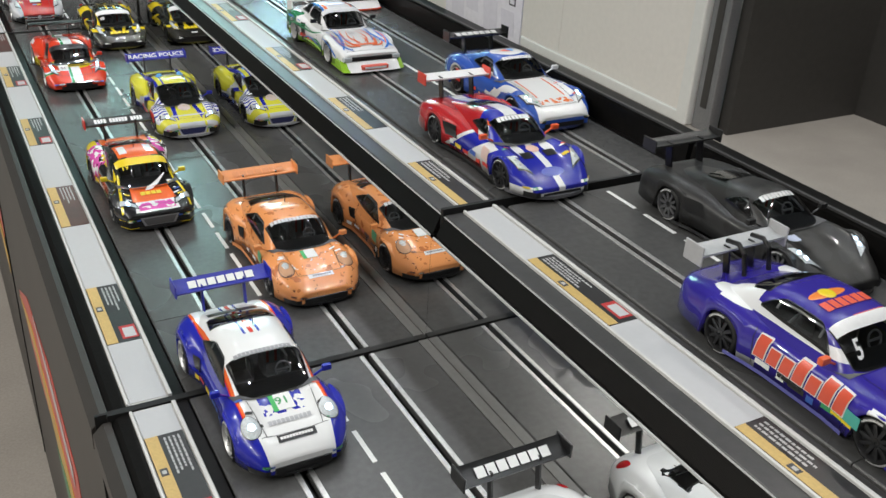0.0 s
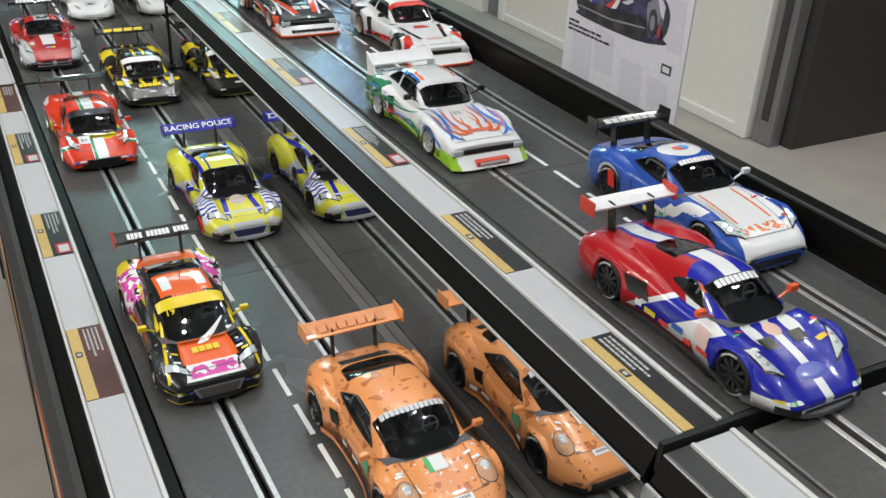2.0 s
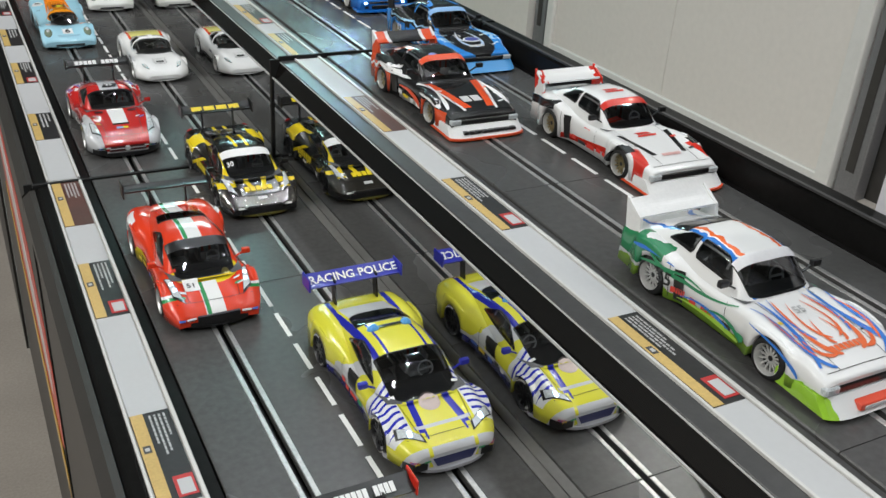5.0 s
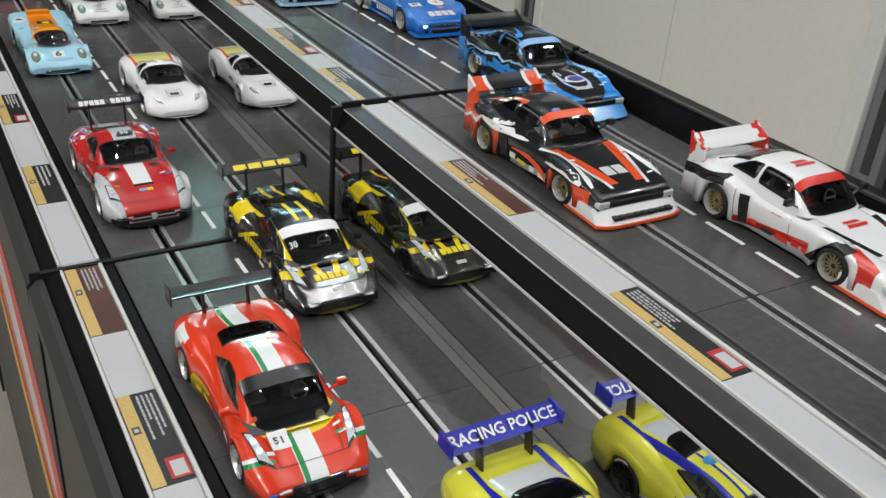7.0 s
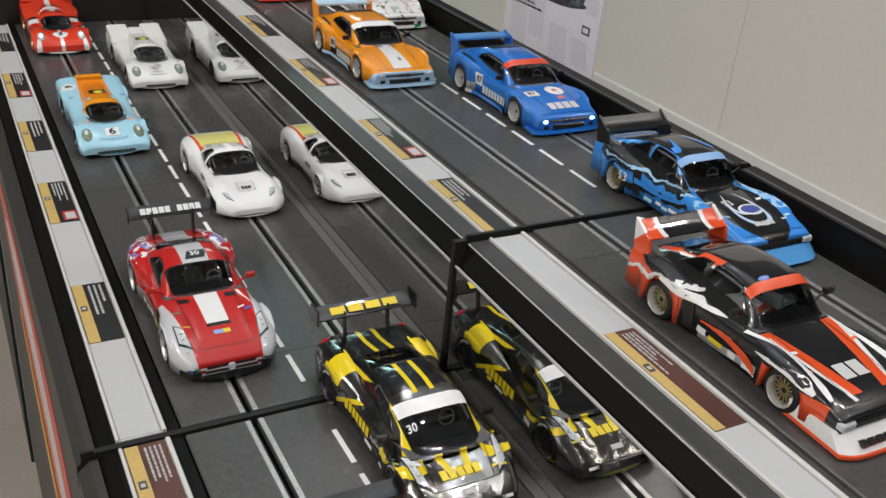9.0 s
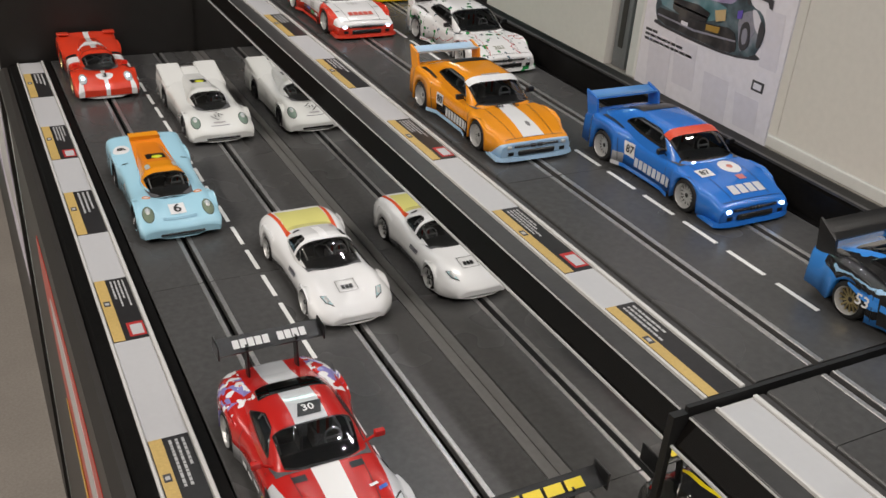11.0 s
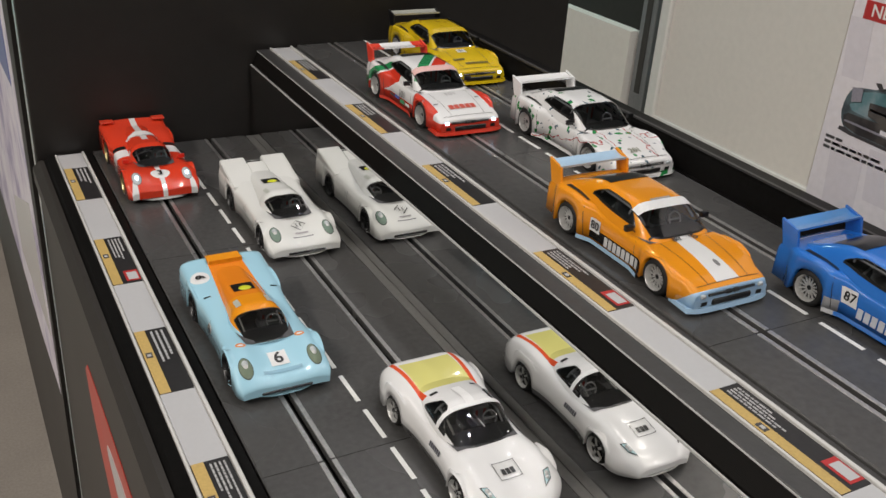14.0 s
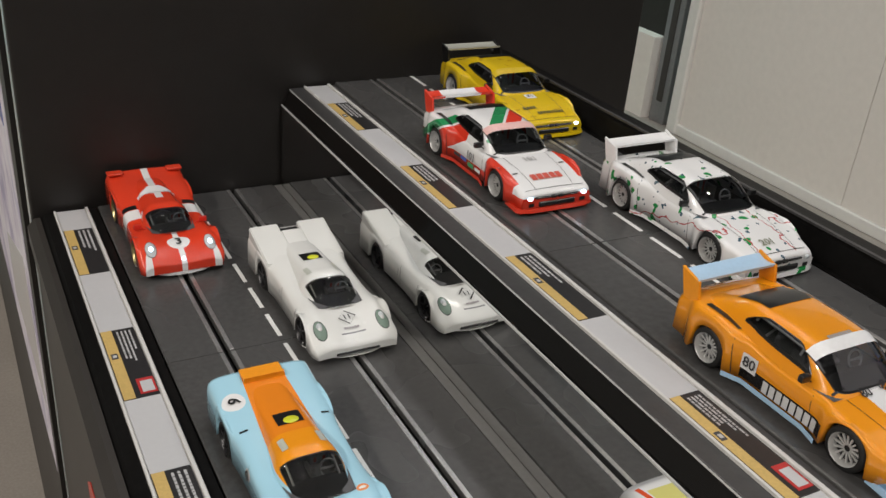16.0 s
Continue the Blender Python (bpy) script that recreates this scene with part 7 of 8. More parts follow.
def winged_blue():
    sky = (0.04, 0.26, 0.74)
    p = livery("paint_blue_black", sky, [
        (BLACK, [("ell", 0, 42, 30, 28, 46, 60)]),
        (BLACK, [("dot", 1, 0, 0, 0, 21), ("dot", 0, 0, 1, 39, 99), ("dot", 0, 1, 0, 78, 200)]),
        (BLACK, [("dot", 1, 0, 0, 25, 60), ("dotw", 0, 0, 1, 26, 41), ("dot", 0, 1, 0, 70, 175)]),
        ((0.35, 0.6, 0.85), [("dot", 1, 0, 0, 27, 60), ("dotw", 0, 0, 1, 29, 31), ("dot", 0, 1, 0, 30, 165)]),
        (BLACK, [("dot", 1, 0, 0, 30, 60), ("dotw", 0, 0.1, 1, 25, 29), ("dot", 0, 1, 0, 60, 150)])])
    c = winged_saloon("blue and black model touring car", 1.600, UI, p, livery("lip_light_blue", (0.10, 0.36, 0.76)), CARBON, (0.25, 0.45, 0.75), RIM_GOLD, False, fin=CARBON)
    c.disc("badge", 0.004, 0.036, 0.0115, 0.0075, plain(WHITE), "white oval")
    c.disc("badge", 0.004, 0.036, 0.0098, 0.0060, plain((0.06, 0.08, 0.35)), "blue oval", off=0.0008)
    c.number("53", -0.010, 0.047, 0.010, (0.65, 0.65, 0.65))
    c.bars_top(-0.010, 0.010, 0.014, 0.019, (0.6, 0.6, 0.6))
    c.side_text("53", -1, 0.136, 0.0195, 0.011, WHITE)
    for sg in (-1, 1):
        c.lick((0.0, 0.014), (sg * 0.020, 0.020), (sg * 0.010, 0.052), 0.0026, plain((0.45, 0.6, 0.8)), label="pale swirl")
        c.lick((sg * 0.004, 0.030), (sg * 0.018, 0.034), (sg * 0.006, 0.060), 0.0020, plain((0.6, 0.66, 0.74)), label="pale swirl")
        c.lick((sg * 0.018, 0.110), (sg * 0.020, 0.090), (sg * 0.008, 0.130), 0.0040, plain(sky), label="blue sweep")
        c.lick((0.150, 0.026), (0.110, 0.014), (0.072, 0.022), 0.0030, plain(sky), sg, "blue sweep")
        c.lick((0.020, 0.012), (0.030, 0.028), (0.062, 0.022), 0.0024, plain(BLACK), sg, "black sweep")
    c.stickers(16, nose=0, bonnet=3, colours=(WHITE, SKY))


def wedge_coupe(label, lane, nose, p, wing_paint, fin, band, lit, rim=None, bumper=None):
    c = standard(Car(label, lane, nose, ZU, wedge(), p))
    c.glazing(band=band, rear=False, screen_t=26, side_t=(4, 42), screen=(0.05, 0.97), reach=0.10)
    c.shut_lines(0.005)
    c.wheels(rim or RIM_SILVER, width=0.0125, spokes=14, dish=0.002)
    c.splitter(bumper or p, out=0.0036, h=0.0016, z=0.0030, depth=0.018, grow=0.0030, rise=0.0018, sweep=0.005)
    c.front_patch("bumper", -0.034, 0.034, 0.0068, 0.0138, bumper or p, "front bumper", off=0.0010)
    for sgn in (-1, 1):
        c.side_patch("side_skirt", sgn, 0.056, 0.130, 0.0050, 0.0085, bumper or p, "deep side skirt", off=0.0026)
        c.front_patch("fog_lamp", 0.0235, 0.0290, 0.0080, 0.0112, CARBON, "dark lamp recess", off=0.0016) if sgn > 0 else None
    c.grille(0.0185, 0.0072, 0.0118, y=-0.0024)
    c.grille(0.0225, 0.0142, 0.0162, y=-0.0014, name="upper_grille")
    for x in (-0.0035, 0.0035):
        c.grille(0.0028, 0.0139, 0.0168, y=-0.0022, x=x, name="kidney", label="small dark kidney grille")
    for sgn in (-1, 1):
        part("headlamp", boxed(sgn * 0.0275 - 0.0021, sgn * 0.0275 + 0.0021, -0.0020, 0.004, 0.0138, 0.0166, bevel=0.0012, seg=2), LENS_LIT if lit else LENS, c.root, "lit headlamp" if lit else "headlamp lens")
        c.rect("bonnet_slot", sgn * 0.024 - 0.005, sgn * 0.024 + 0.005, 0.061, 0.0625, CARBON, "dark bonnet slot")
        c.rect("deck_slot", sgn * 0.0325 - 0.0022, sgn * 0.0325 + 0.0022, 0.132, 0.162, CARBON, "dark deck slot", shear=0.0)
    c.rect("engine_louvre", -0.019, 0.019, 0.126, 0.152, CARBON, "dark rear window louvre")
    c.wing(0.180, 0.0482, 0.0345, 0.0150, wing_paint, tilt=10, fins=True, plates=fin, thick=0.002, fin_y=(-0.006, 0.008))
    c.mirrors(CARBON, y=0.074, x=0.0375, z=0.034)
    return c


def wedge_orange():
    p = livery("paint_amber", AMBER, [
        (WHITE, [("dot", 1, 0.05, 0, 0, 11), ("dot", 0, 1, 0, 5, 68), ("dot", 0, 0, 1, 17, 99)]),
        ((0.40, 0.60, 0.80), [("dot", 0, 0.9, 1, -20, 20), ("dot", 0, 1, 0, -9, 20)]),
        (BLACK, [("dot", 1, 0, 0, 30, 60), ("dot", 0, 1, 0, 56, 122), ("dot", 0, 0, 1, 8, 17)])])
    c = wedge_coupe("orange model coupe with a white bonnet stripe", UO, 2.047, p, plain((0.42, 0.60, 0.78)), plain(AMBER), WHITE, False, bumper=plain((0.40, 0.60, 0.80)))
    c.bars_top(-0.010, 0.010, 0.0865, 0.0893, (0.3, 0.3, 0.3))
    c.number("80", -0.007, 0.056, 0.0085)
    c.number("80", 0.009, 0.056, 0.0085, rot=-60)
    c.side_patch("number_board", -1, 0.110, 0.122, 0.0145, 0.0255, plain((0.7, 0.7, 0.7)), "white number board")
    c.side_text("80", -1, 0.116, 0.020, 0.010)
    c.bars_side(-1, 0.060, 0.104, 0.0085, 0.0165, (0.62, 0.62, 0.62))
    c.disc("hood_mark", 0.003, 0.022, 0.002, 0.004, plain(GREY), "small dark mark")


def wedge_blue():
    b = (0.02, 0.17, 0.60)
    p = livery("paint_blue", b, [
        (SILVER, [("dot", 1, 0, 0, 36, 60), ("dot", 0, 1, 0, 122, 132), ("dot", 0, 0, 1, 0, 16)])])
    c = wedge_coupe("blue model coupe with white number boards", UI, 1.882, p, livery("wing_blue", (0.10, 0.30, 0.66)), plain(b), (0.65, 0.06, 0.02), True)
    c.rect("number_board", -0.026, -0.012, 0.036, 0.047, plain(WHITE), "white number board", shear=0.0)
    c.number("87", -0.019, 0.0415, 0.009)
    c.disc("round_board", 0.010, 0.045, 0.010, 0.010, plain(WHITE), "white disc")
    c.disc("round_board", 0.010, 0.045, 0.003, 0.003, plain((0.6, 0.2, 0.15)), "red ring", off=0.0008)
    c.side_patch("number_board", -1, 0.108, 0.121, 0.016, 0.028, plain(WHITE), "white number board", shear=0.002)
    c.side_text("87", -1, 0.115, 0.022, 0.010)
    c.bars_side(-1, 0.060, 0.108, 0.0105, 0.0185, (0.55, 0.6, 0.68))
    c.bars_top(-0.015, 0.020, 0.010, 0.020, (0.65, 0.66, 0.68))
    c.rect("sticker", 0.004, 0.012, 0.026, 0.032, plain((0.6, 0.2, 0.2)), "red sticker")


def wedge_white_red():
    g, r = (0.02, 0.26, 0.09), (0.70, 0.045, 0.02)
    p = livery("paint_white_red_green", WHITE, [
        (r, [("dot", 0, 0, 1, 0, 15.5)]),
        (r, [("dot", 1, 0, 0, 31, 60), ("dot", 0, 1, 0, 14, 62), ("dot", 0, 0, 1, 0, 99)]),
        (r, [("dot", 1, 0, 0, 30, 60), ("dot", 0, 1, 1.6, 152, 186)]),
        (g, [("dot", 1, 0, 0, 28, 60), ("dot", 0, 1, 1.6, 190, 206)]),
        (g, [("sdot", 1, -0.75, 0, -86, -72), ("dot", 0, 0, 1, 38, 99)]),
        (r, [("sdot", 1, -0.75, 0, -69, -52), ("dot", 0, 0, 1, 40, 99)]),
        (WHITE, [("dot", 1, 0, 0, 30, 60), ("dot", 0, 1, 0, 62, 104), ("dot", 0, 0, 1, 16, 40)])])
    c = wedge_coupe("white model coupe with red sides and a green roof band", UO, 2.428, p, livery("wing_white_red_ends", WHITE, [(r, [("dot", 1, 0, 0, 20, 60)])]), plain(r), (0.72, 0.45, 0.42), True, bumper=plain(r))
    c.number("101", 0.0, 0.047, 0.010, (0.4, 0.4, 0.4))
    c.side_text("101", -1, 0.088, 0.0205, 0.0105, (0.15, 0.15, 0.15))
    c.bars_top(-0.016, 0.016, 0.015, 0.0225, (0.6, 0.1, 0.07))
    c.stickers(17, nose=0, bonnet=1)


def wedge_white():
    g = (0.02, 0.27, 0.07)
    p = livery("paint_white_flecks", WHITE, [
        (g, [("noise", 0.085, 0.66)]),
        ((0.06, 0.12, 0.16), [("noise", 0.16, 0.70, 21.0)]),
        ((0.50, 0.10, 0.10), [("dotw", 0, 0.25, 1, 38, 38.9), ("dot", 1, 0, 0, 24, 60)]),
        ((0.50, 0.10, 0.10), [("dotw", 1, 0, 0, 16, 16.9), ("dot", 0, 1, 0, 4, 66)])])
    c = wedge_coupe("white model coupe with green flecks and red lines", UI, 2.266, p, plain(WHITE), plain(WHITE), None, False)
    c.number("201", -0.002, 0.0155, 0.0095, (0.25, 0.27, 0.2))


def wedge_yellow():
    p = livery("paint_yellow", (0.72, 0.50, 0.01), [((0.5, 0.3, 0.01), [("noise", 0.12, 0.7)])])
    c = wedge_coupe("yellow model coupe with a black number", UI, 2.580, p, plain((0.42, 0.43, 0.38)), CARBON, (0.6, 0.42, 0.01), True)
    c.rect("number_board", -0.006, 0.006, 0.044, 0.054, plain(WHITE), "white number board")
    c.number("81", 0.0, 0.049, 0.008)
    c.bars_top(-0.024, -0.008, 0.022, 0.0265, (0.12, 0.09, 0.02))
    c.bars_top(-0.012, 0.020, 0.012, 0.016, (0.12, 0.09, 0.02))


for build in (white_blue, peach_coupe, black_orange, police, red_stripes, chrome_yellow, red_silver, white_spyder, sky_orange, white_endurance, red_endurance, white_petrol,
              blue_touring, red_white_blue, black_gt, white_blue_coupe, winged_white_flames, winged_white_red, winged_black_red, winged_blue, wedge_orange, wedge_blue, wedge_white_red, wedge_white, wedge_yellow):
    build()
for car in CAR_LIST:
    car.open_cabin()
# ---- posters on the rim ----
POSTER = material("poster_paper", (0.74, 0.73, 0.78), 0.45, vary=0.06, scale=25)
POSTER_TINT = material("poster_tint", (0.66, 0.65, 0.71), 0.45, vary=0.05, scale=25)


def rounded(pts, times=2):
    """Cuts the corners of an outline."""
    for _ in range(times):
        out = []
        for (a, b), (c, d) in zip(pts, pts[1:] + pts[:1]):
            out += [(0.78 * a + 0.22 * c, 0.78 * b + 0.22 * d), (0.22 * a + 0.78 * c, 0.22 * b + 0.78 * d)]
        pts = out
    return pts


def photo(name, colours, scale=45):
    """Mottled print with the colours of a picture."""
    m = material(name, colours[0], 0.4, vary=0)
    nt = m.node_tree
    co, nz, rp = nt.nodes.new("ShaderNodeTexCoord"), nt.nodes.new("ShaderNodeTexNoise"), nt.nodes.new("ShaderNodeValToRGB")
    nz.inputs["Scale"].default_value, nz.inputs["Detail"].default_value = scale, 4.0
    while len(rp.color_ramp.elements) < len(colours):
        rp.color_ramp.elements.new(0.5)
    for i, (e, c) in enumerate(zip(rp.color_ramp.elements, colours)):
        e.position = 0.34 + 0.34 * i / (len(colours) - 1)
        e.color = (*c, 1)
    nt.links.new(co.outputs["Object"], nz.inputs["Vector"])
    nt.links.new(nz.outputs["Fac"], rp.inputs["Fac"])
    nt.links.new(rp.outputs["Color"], nt.nodes["Principled BSDF"].inputs["Base Color"])
    return m


def slab(pts, x0, x1):
    """A flat piece with the outline (y, z) between two x."""
    bm = bmesh.new()
    a = [bm.verts.new((x0, y, z)) for y, z in pts]
    b = [bm.verts.new((x1, y, z)) for y, z in pts]
    n = len(pts)
    for i in range(n):
        bm.faces.new((a[i], a[(i + 1) % n], b[(i + 1) % n], b[i]))
    bm.faces.new(a)
    bm.faces.new(b[::-1])
    bmesh.ops.recalc_face_normals(bm, faces=bm.faces)
    return bm


DARK_PRINT = photo("print_bumper", [(0.012, 0.012, 0.014), (0.03, 0.03, 0.034), (0.09, 0.085, 0.08)])
PRINT_PALE = material("print_pale", (0.26, 0.26, 0.31), 0.4, vary=0.2, scale=120)


def poster(far, body, glass, hood, details, label):
    """An upright printed sheet; print runs from the far edge towards the near one."""
    p = empty("poster", pose(0.403, far, 0.1335))
    w, h = 0.186, 0.268
    part("sheet", boxed(-0.0005, 0.0012, -w, 0, 0, h), POSTER, p)
    for y0, y1, z0, z1 in ((0.10, 0.27, 0.03, 0.24), (0.30, 0.46, 0.10, 0.26), (0.55, 0.72, 0.02, 0.19), (0.78, 0.93, 0.06, 0.17), (0.03, 0.14, 0.44, 0.62), (0.24, 0.34, 0.54, 0.80), (0.86, 0.97, 0.28, 0.46)):
        part("tint_band", slab([(-w * y0, h * z0), (-w * y1, h * z0), (-w * (y1 - 0.02), h * z1), (-w * (y0 - 0.03), h * z1)], -0.0009, -0.0006), POSTER_TINT, p, "pale printed facet")

    def shape(name, layer, pts, mat, note, soft=1):
        part(name, slab(rounded([(-y * w, z * h) for y, z in pts], soft), -0.0009 - 0.0003 * layer, -0.0006 - 0.0003 * layer), mat, p, note)

    shape("picture_shadow", 0, [(0.09, 0.295), (0.08, 0.276), (0.40, 0.268), (0.66, 0.270), (0.88, 0.298), (0.80, 0.315)], TEXT_DARK, "printed shadow")
    shape("picture", 1, [(0.115, 0.286), (0.078, 0.326), (0.081, 0.380), (0.110, 0.420), (0.247, 0.435), (0.346, 0.485), (0.485, 0.505), (0.640, 0.502), (0.711, 0.480), (0.745, 0.452), (0.810, 0.444), (0.852, 0.404), (0.851, 0.355), (0.816, 0.298), (0.657, 0.277), (0.315, 0.280)], body, "printed race car picture")
    shape("picture_hood", 2, [(0.125, 0.405), (0.250, 0.432), (0.391, 0.424), (0.522, 0.427), (0.600, 0.418), (0.585, 0.385), (0.464, 0.350), (0.215, 0.344), (0.110, 0.352)], hood, "printed bonnet")
    shape("picture_glass", 2, [(0.258, 0.432), (0.349, 0.479), (0.480, 0.491), (0.643, 0.486), (0.635, 0.440), (0.522, 0.427), (0.391, 0.424)], glass, "printed windscreen")
    shape("picture_bumper", 3, [(0.090, 0.340), (0.220, 0.340), (0.464, 0.346), (0.665, 0.365), (0.709, 0.299), (0.657, 0.280), (0.423, 0.281), (0.112, 0.288)], DARK_PRINT, "printed dark bumper")
    shape("picture_side", 3, [(0.670, 0.410), (0.720, 0.431), (0.764, 0.445), (0.801, 0.417), (0.793, 0.374), (0.756, 0.328), (0.724, 0.294)], PRINT_PALE, "printed flank")
    shape("picture_side", 4, [(0.751, 0.447), (0.787, 0.443), (0.825, 0.414), (0.823, 0.372), (0.787, 0.392)], POSTER_TINT, "printed pale fender")
    shape("picture_wheel", 5, [(0.705, 0.390), (0.744, 0.405), (0.771, 0.377), (0.777, 0.328), (0.742, 0.303), (0.712, 0.320)], TEXT_DARK, "printed wheel", 2)
    shape("picture_wheel", 6, [(0.722, 0.375), (0.745, 0.383), (0.760, 0.360), (0.757, 0.333), (0.738, 0.325), (0.724, 0.345)], PRINT_PALE, "printed rim", 2)
    shape("picture_wheel", 5, [(0.819, 0.421), (0.851, 0.404), (0.856, 0.368), (0.843, 0.335), (0.822, 0.330), (0.817, 0.390)], TEXT_DARK, "printed wheel")
    shape("picture_wing", 3, [(0.483, 0.509), (0.686, 0.503), (0.816, 0.501), (0.866, 0.490), (0.868, 0.462), (0.850, 0.464), (0.836, 0.480), (0.693, 0.487), (0.614, 0.494)], TEXT_DARK, "printed rear wing", 0)
    shape("picture_pillar", 4, [(0.700, 0.484), (0.722, 0.484), (0.735, 0.455), (0.715, 0.455)], TEXT_DARK, "printed wing post", 0)
    shape("picture_mirror", 3, [(0.213, 0.452), (0.240, 0.456), (0.262, 0.435), (0.243, 0.432)], TEXT_DARK, "printed mirror", 0)
    shape("picture_line", 5, [(0.110, 0.318), (0.400, 0.312), (0.690, 0.330), (0.690, 0.324), (0.400, 0.305), (0.110, 0.312)], PRINT_PALE, "printed splitter edge", 0)
    shape("picture_line", 4, [(0.250, 0.437), (0.350, 0.484), (0.480, 0.497), (0.645, 0.491), (0.645, 0.485), (0.480, 0.490), (0.352, 0.478), (0.258, 0.434)], DARK_PRINT, "printed screen edge", 0)
    for note, pts, m in details:
        shape("picture_mark", 6, pts, m, note, 0)
    bm = bmesh.new()
    for z, n in ((0.243, 0.09), (0.226, 0.26), (0.209, 0.36)):
        y = 0.03
        rng = random.Random(int(z * 1000))
        while y < 0.03 + n:
            d = rng.uniform(0.02, 0.05)
            box(bm, -0.0009, -0.0006, -(y + d) * w, -y * w, z * h, (z + 0.009) * h)
            y += d + 0.008
    tagged(part("print", bm, TEXT_DARK, p, "small dark print"), kind="stuff")
    part("logo_frame", boxed(-0.0009, -0.0005, -0.92 * w, -0.845 * w, 0.198 * h, 0.232 * h), TEXT_DARK, p, "dark frame mark")
    part("logo_field", boxed(-0.0012, -0.0009, -0.908 * w, -0.857 * w, 0.205 * h, 0.225 * h), POSTER, p, "pale frame field")
    part("corner_mark", boxed(-0.0009, -0.0005, -0.30 * w, -0.06 * w, 0.62 * h, 0.675 * h), CARD_RED, p, "red plate")
    vs, fs = glyphs("NEW", 0.0135)
    bm = bmesh.new()
    got = [bm.verts.new((-0.0011, -0.18 * w - v.x, 0.6475 * h + v.y)) for v in vs]
    for f in fs:
        bm.faces.new([got[i] for i in f])
    part("lettering", bm, plain(WHITE), p, "white lettering on the plate")
    tagged(p, label, "poster", "posters on the rim")


poster(1.132, photo("print_navy", [(0.012, 0.012, 0.02), (0.03, 0.03, 0.07), (0.07, 0.06, 0.14), (0.16, 0.15, 0.22)]), photo("print_glass", [(0.05, 0.05, 0.09), (0.10, 0.09, 0.16), (0.2, 0.19, 0.28)]), photo("print_navy_bonnet", [(0.03, 0.03, 0.06), (0.06, 0.05, 0.11), (0.13, 0.12, 0.18)]), [
    ("yellow sunstrip", [(0.409, 0.486), (0.556, 0.488), (0.550, 0.474), (0.403, 0.471)], plain((0.62, 0.42, 0.03))),
    ("blue stripe", [(0.182, 0.424), (0.231, 0.430), (0.286, 0.346), (0.230, 0.346)], plain((0.07, 0.07, 0.36))),
    ("pale stripe", [(0.168, 0.421), (0.182, 0.424), (0.230, 0.346), (0.214, 0.346)], POSTER_TINT),
    ("red mark", [(0.346, 0.350), (0.426, 0.387), (0.442, 0.387), (0.399, 0.349)], plain((0.55, 0.05, 0.05))),
    ("white mark", [(0.399, 0.349), (0.442, 0.387), (0.469, 0.387), (0.441, 0.353)], plain(WHITE)),
    ("pale headlamp", [(0.483, 0.385), (0.563, 0.408), (0.576, 0.399), (0.527, 0.382)], POSTER_TINT),
    ("pale headlamp", [(0.118, 0.407), (0.140, 0.404), (0.182, 0.386), (0.143, 0.389)], POSTER_TINT),
    ("red sill", [(0.782, 0.337), (0.806, 0.360), (0.814, 0.320), (0.791, 0.305)], plain((0.35, 0.04, 0.05)))], "white poster sheet with a dark blue race car")
poster(2.146, photo("print_teal", [(0.02, 0.022, 0.025), (0.05, 0.075, 0.09), (0.10, 0.15, 0.17), (0.24, 0.26, 0.30)]), photo("print_glass_violet", [(0.22, 0.18, 0.32), (0.34, 0.29, 0.46), (0.5, 0.46, 0.6)]), photo("print_teal_bonnet", [(0.05, 0.14, 0.16), (0.12, 0.24, 0.27), (0.30, 0.36, 0.40)]), [
    ("dark grille", [(0.215, 0.392), (0.400, 0.398), (0.490, 0.385), (0.470, 0.352), (0.300, 0.340), (0.220, 0.352)], DARK_PRINT),
    ("pale grille bar", [(0.222, 0.376), (0.478, 0.370), (0.476, 0.364), (0.222, 0.369)], POSTER_TINT),
    ("orange headlamp", [(0.520, 0.400), (0.590, 0.415), (0.600, 0.380), (0.540, 0.365)], plain((0.55, 0.40, 0.20))),
    ("pale headlamp", [(0.110, 0.420), (0.165, 0.425), (0.170, 0.385), (0.120, 0.375)], PRINT_PALE),
    ("gold lamp", [(0.480, 0.345), (0.575, 0.352), (0.570, 0.330), (0.480, 0.326)], plain((0.36, 0.22, 0.04))),
    ("blue mark", [(0.668, 0.425), (0.700, 0.432), (0.700, 0.405), (0.672, 0.400)], plain((0.12, 0.08, 0.42))),
    ("white plate", [(0.300, 0.326), (0.350, 0.325), (0.350, 0.312), (0.300, 0.313)], POSTER)], "white poster sheet with a teal race car")


# ---- prints on the stand's side ----
def swoosh(name, pts, mat, label, x=-0.1668):
    part(name, slab(pts, x, x + 0.0006), mat, SIDE_PRINT, label)


SIDE_PRINT = empty("side_print", pose(0, 0, 0))
tagged(SIDE_PRINT, "red and yellow flame prints on the stand side", "print")
PRINT_RED, PRINT_YELLOW, PRINT_WHITE, PRINT_GREEN, PRINT_LILAC = plain((0.60, 0.04, 0.02)), plain((0.62, 0.36, 0.03)), plain((0.62, 0.60, 0.60)), plain((0.03, 0.22, 0.08)), photo("print_lilac", [(0.34, 0.30, 0.46), (0.62, 0.57, 0.68), (0.75, 0.72, 0.78), (0.50, 0.46, 0.62)], 9)
swoosh("flame", rounded([(2.54, -0.12), (2.4, -0.112), (2.2, -0.118), (1.95, -0.15), (1.75, -0.25), (1.75, -0.42), (1.95, -0.38), (2.2, -0.33), (2.4, -0.265), (2.5, -0.19)], 1), PRINT_RED, "red flame stroke")
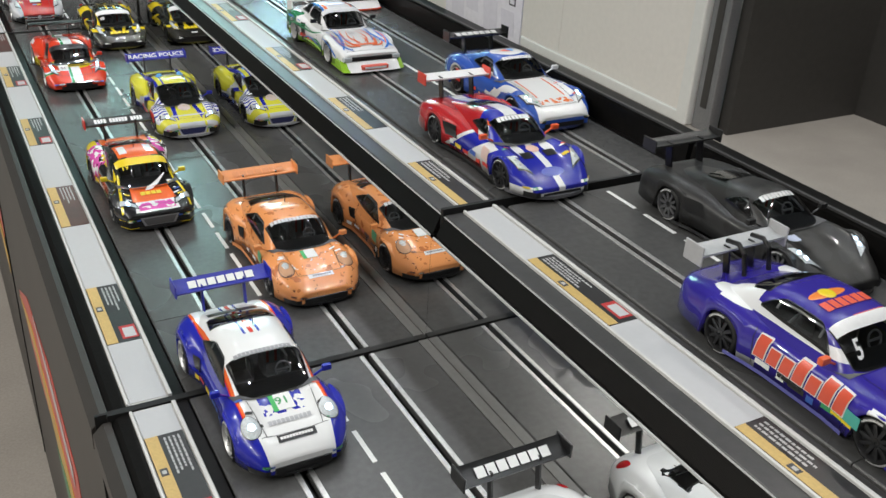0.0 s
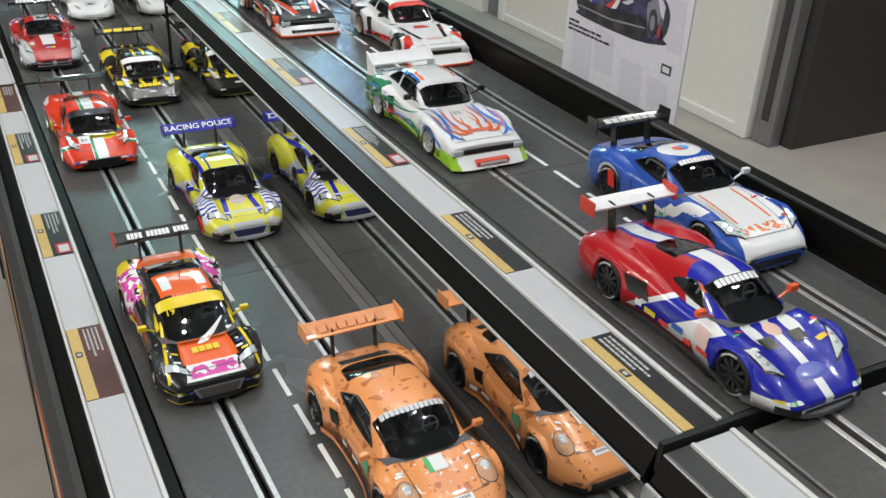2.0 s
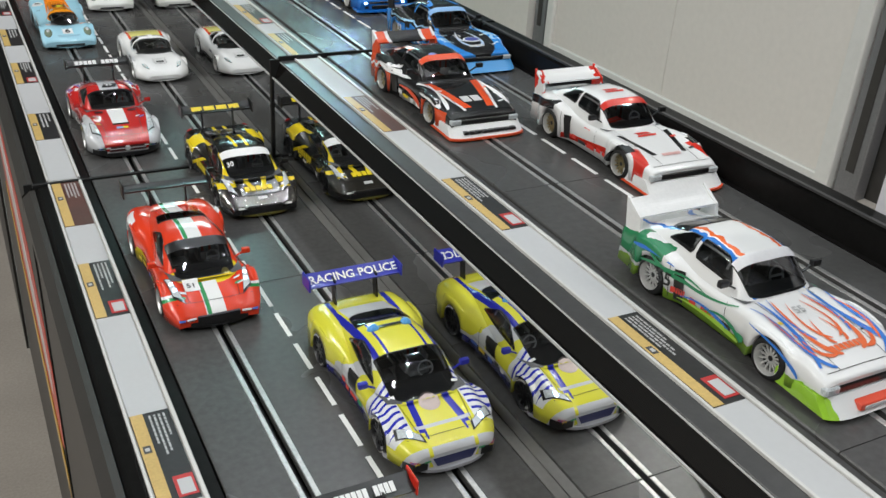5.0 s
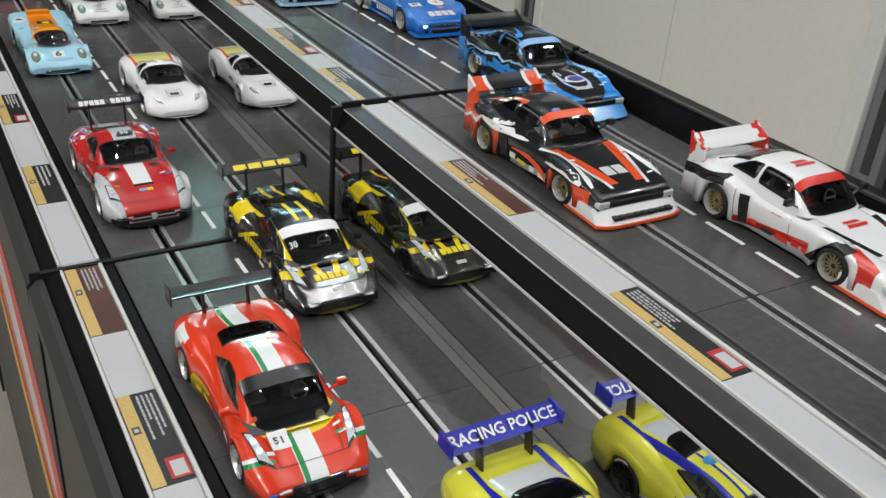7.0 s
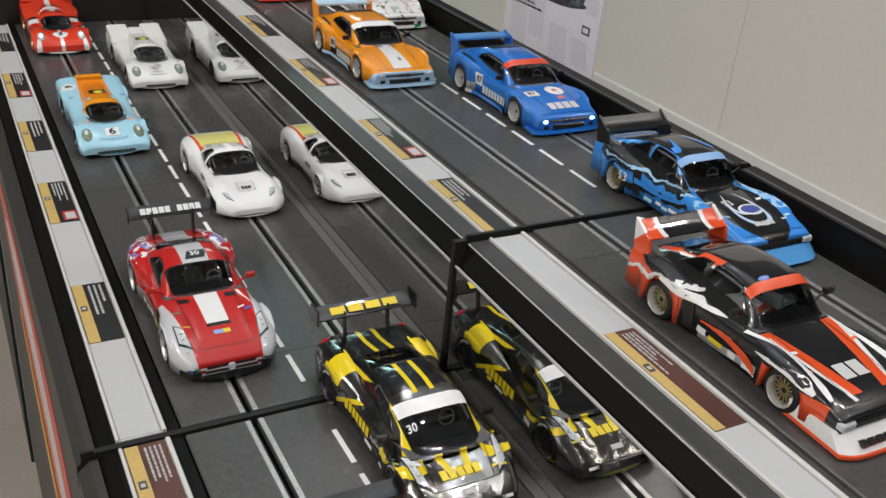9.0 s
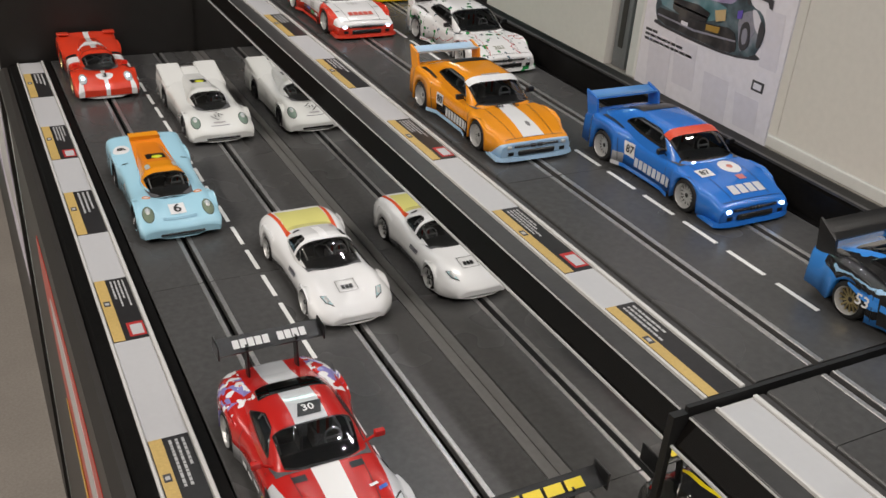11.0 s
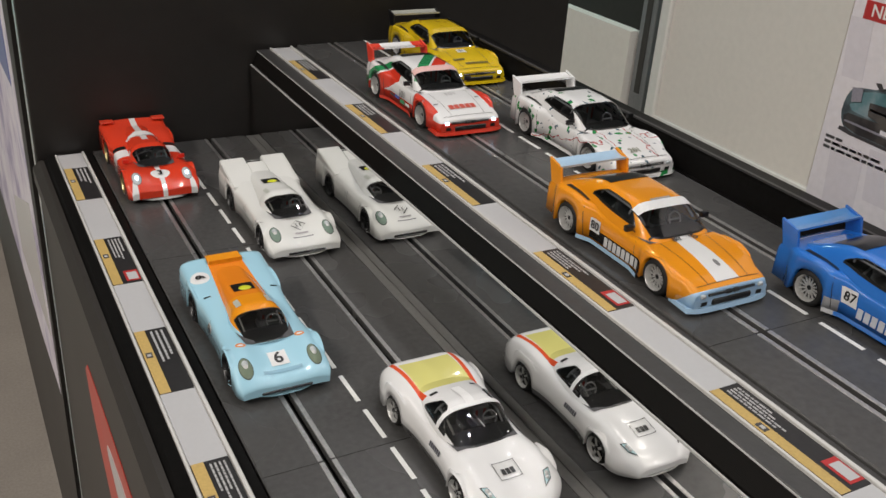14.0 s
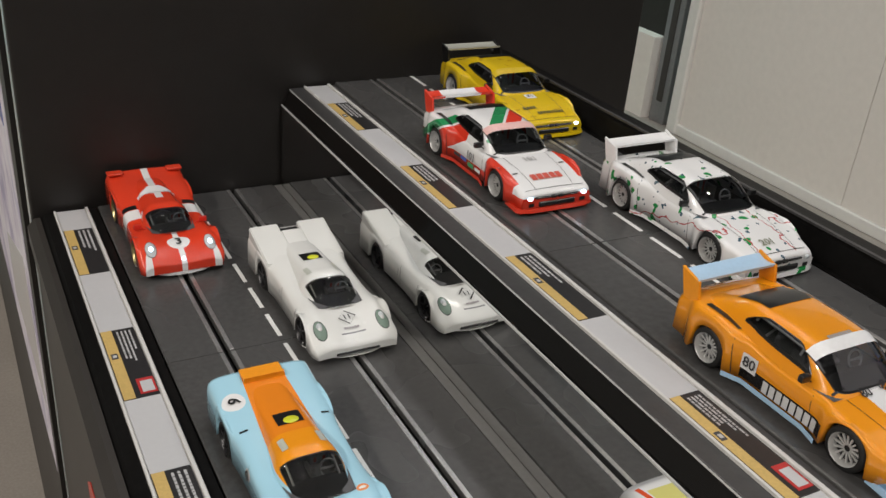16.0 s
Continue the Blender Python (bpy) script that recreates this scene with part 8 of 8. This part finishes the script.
swoosh("flame", rounded([(2.44, -0.15), (2.3, -0.14), (2.1, -0.18), (1.85, -0.28), (1.8, -0.36), (2.0, -0.30), (2.2, -0.235), (2.35, -0.20)]), PRINT_WHITE, "white flame core", -0.1674)
swoosh("flame", rounded([(2.42, -0.25), (2.2, -0.32), (1.95, -0.38), (1.75, -0.42), (1.75, -0.48), (2.0, -0.42), (2.25, -0.35)], 1), PRINT_YELLOW, "yellow flame edge", -0.1680)
swoosh("flame", [(1.56, -0.40), (1.35, -0.30), (1.1, -0.26), (0.9, -0.29), (0.9, -0.42), (1.1, -0.44), (1.35, -0.45)], PRINT_RED, "red flame stroke")
swoosh("flame", [(1.56, -0.41), (1.35, -0.40), (1.15, -0.46), (0.95, -0.48), (0.95, -0.42), (1.15, -0.38), (1.35, -0.35)], PRINT_YELLOW, "yellow flame edge", -0.1674)
swoosh("flame", [(1.20, -0.47), (1.1, -0.45), (1.0, -0.48), (1.0, -0.53), (1.1, -0.52)], PRINT_GREEN, "green patch", -0.1680)
swoosh("flame", [(1.25, -0.275), (1.1, -0.285), (0.95, -0.32), (0.95, -0.345), (1.1, -0.31)], PRINT_WHITE, "white flame core", -0.1680)
NEXT = empty("side_board", pose(0, 0, 0))
part("board", boxed(-0.172, -0.1665, 2.835, 4.6, FLOOR_Z, 1.0), BACK, NEXT)
part("print_field", slab([(2.86, -0.385), (3.1, -0.42), (4.4, -0.5), (4.4, 0.9), (3.0, 0.6), (2.9, 0.1)], -0.1726, -0.172), PRINT_LILAC, NEXT, "pale lilac print")
part("print_stroke", slab([(2.88, -0.30), (3.3, -0.36), (3.3, -0.25), (2.95, -0.12)], -0.1732, -0.1726), PRINT_WHITE, NEXT, "white print stroke")
part("print_stroke", slab([(2.95, 0.05), (3.6, 0.0), (3.6, 0.15), (3.0, 0.2)], -0.1732, -0.1726), plain((0.08, 0.10, 0.35)), NEXT, "blue print stroke")
part("print_stroke", slab([(3.0, 0.3), (3.9, 0.25), (3.9, 0.38), (3.05, 0.42)], -0.1732, -0.1726), PRINT_RED, NEXT, "red print stroke")
tagged(NEXT, "printed side board of the display with pale colours", "board")
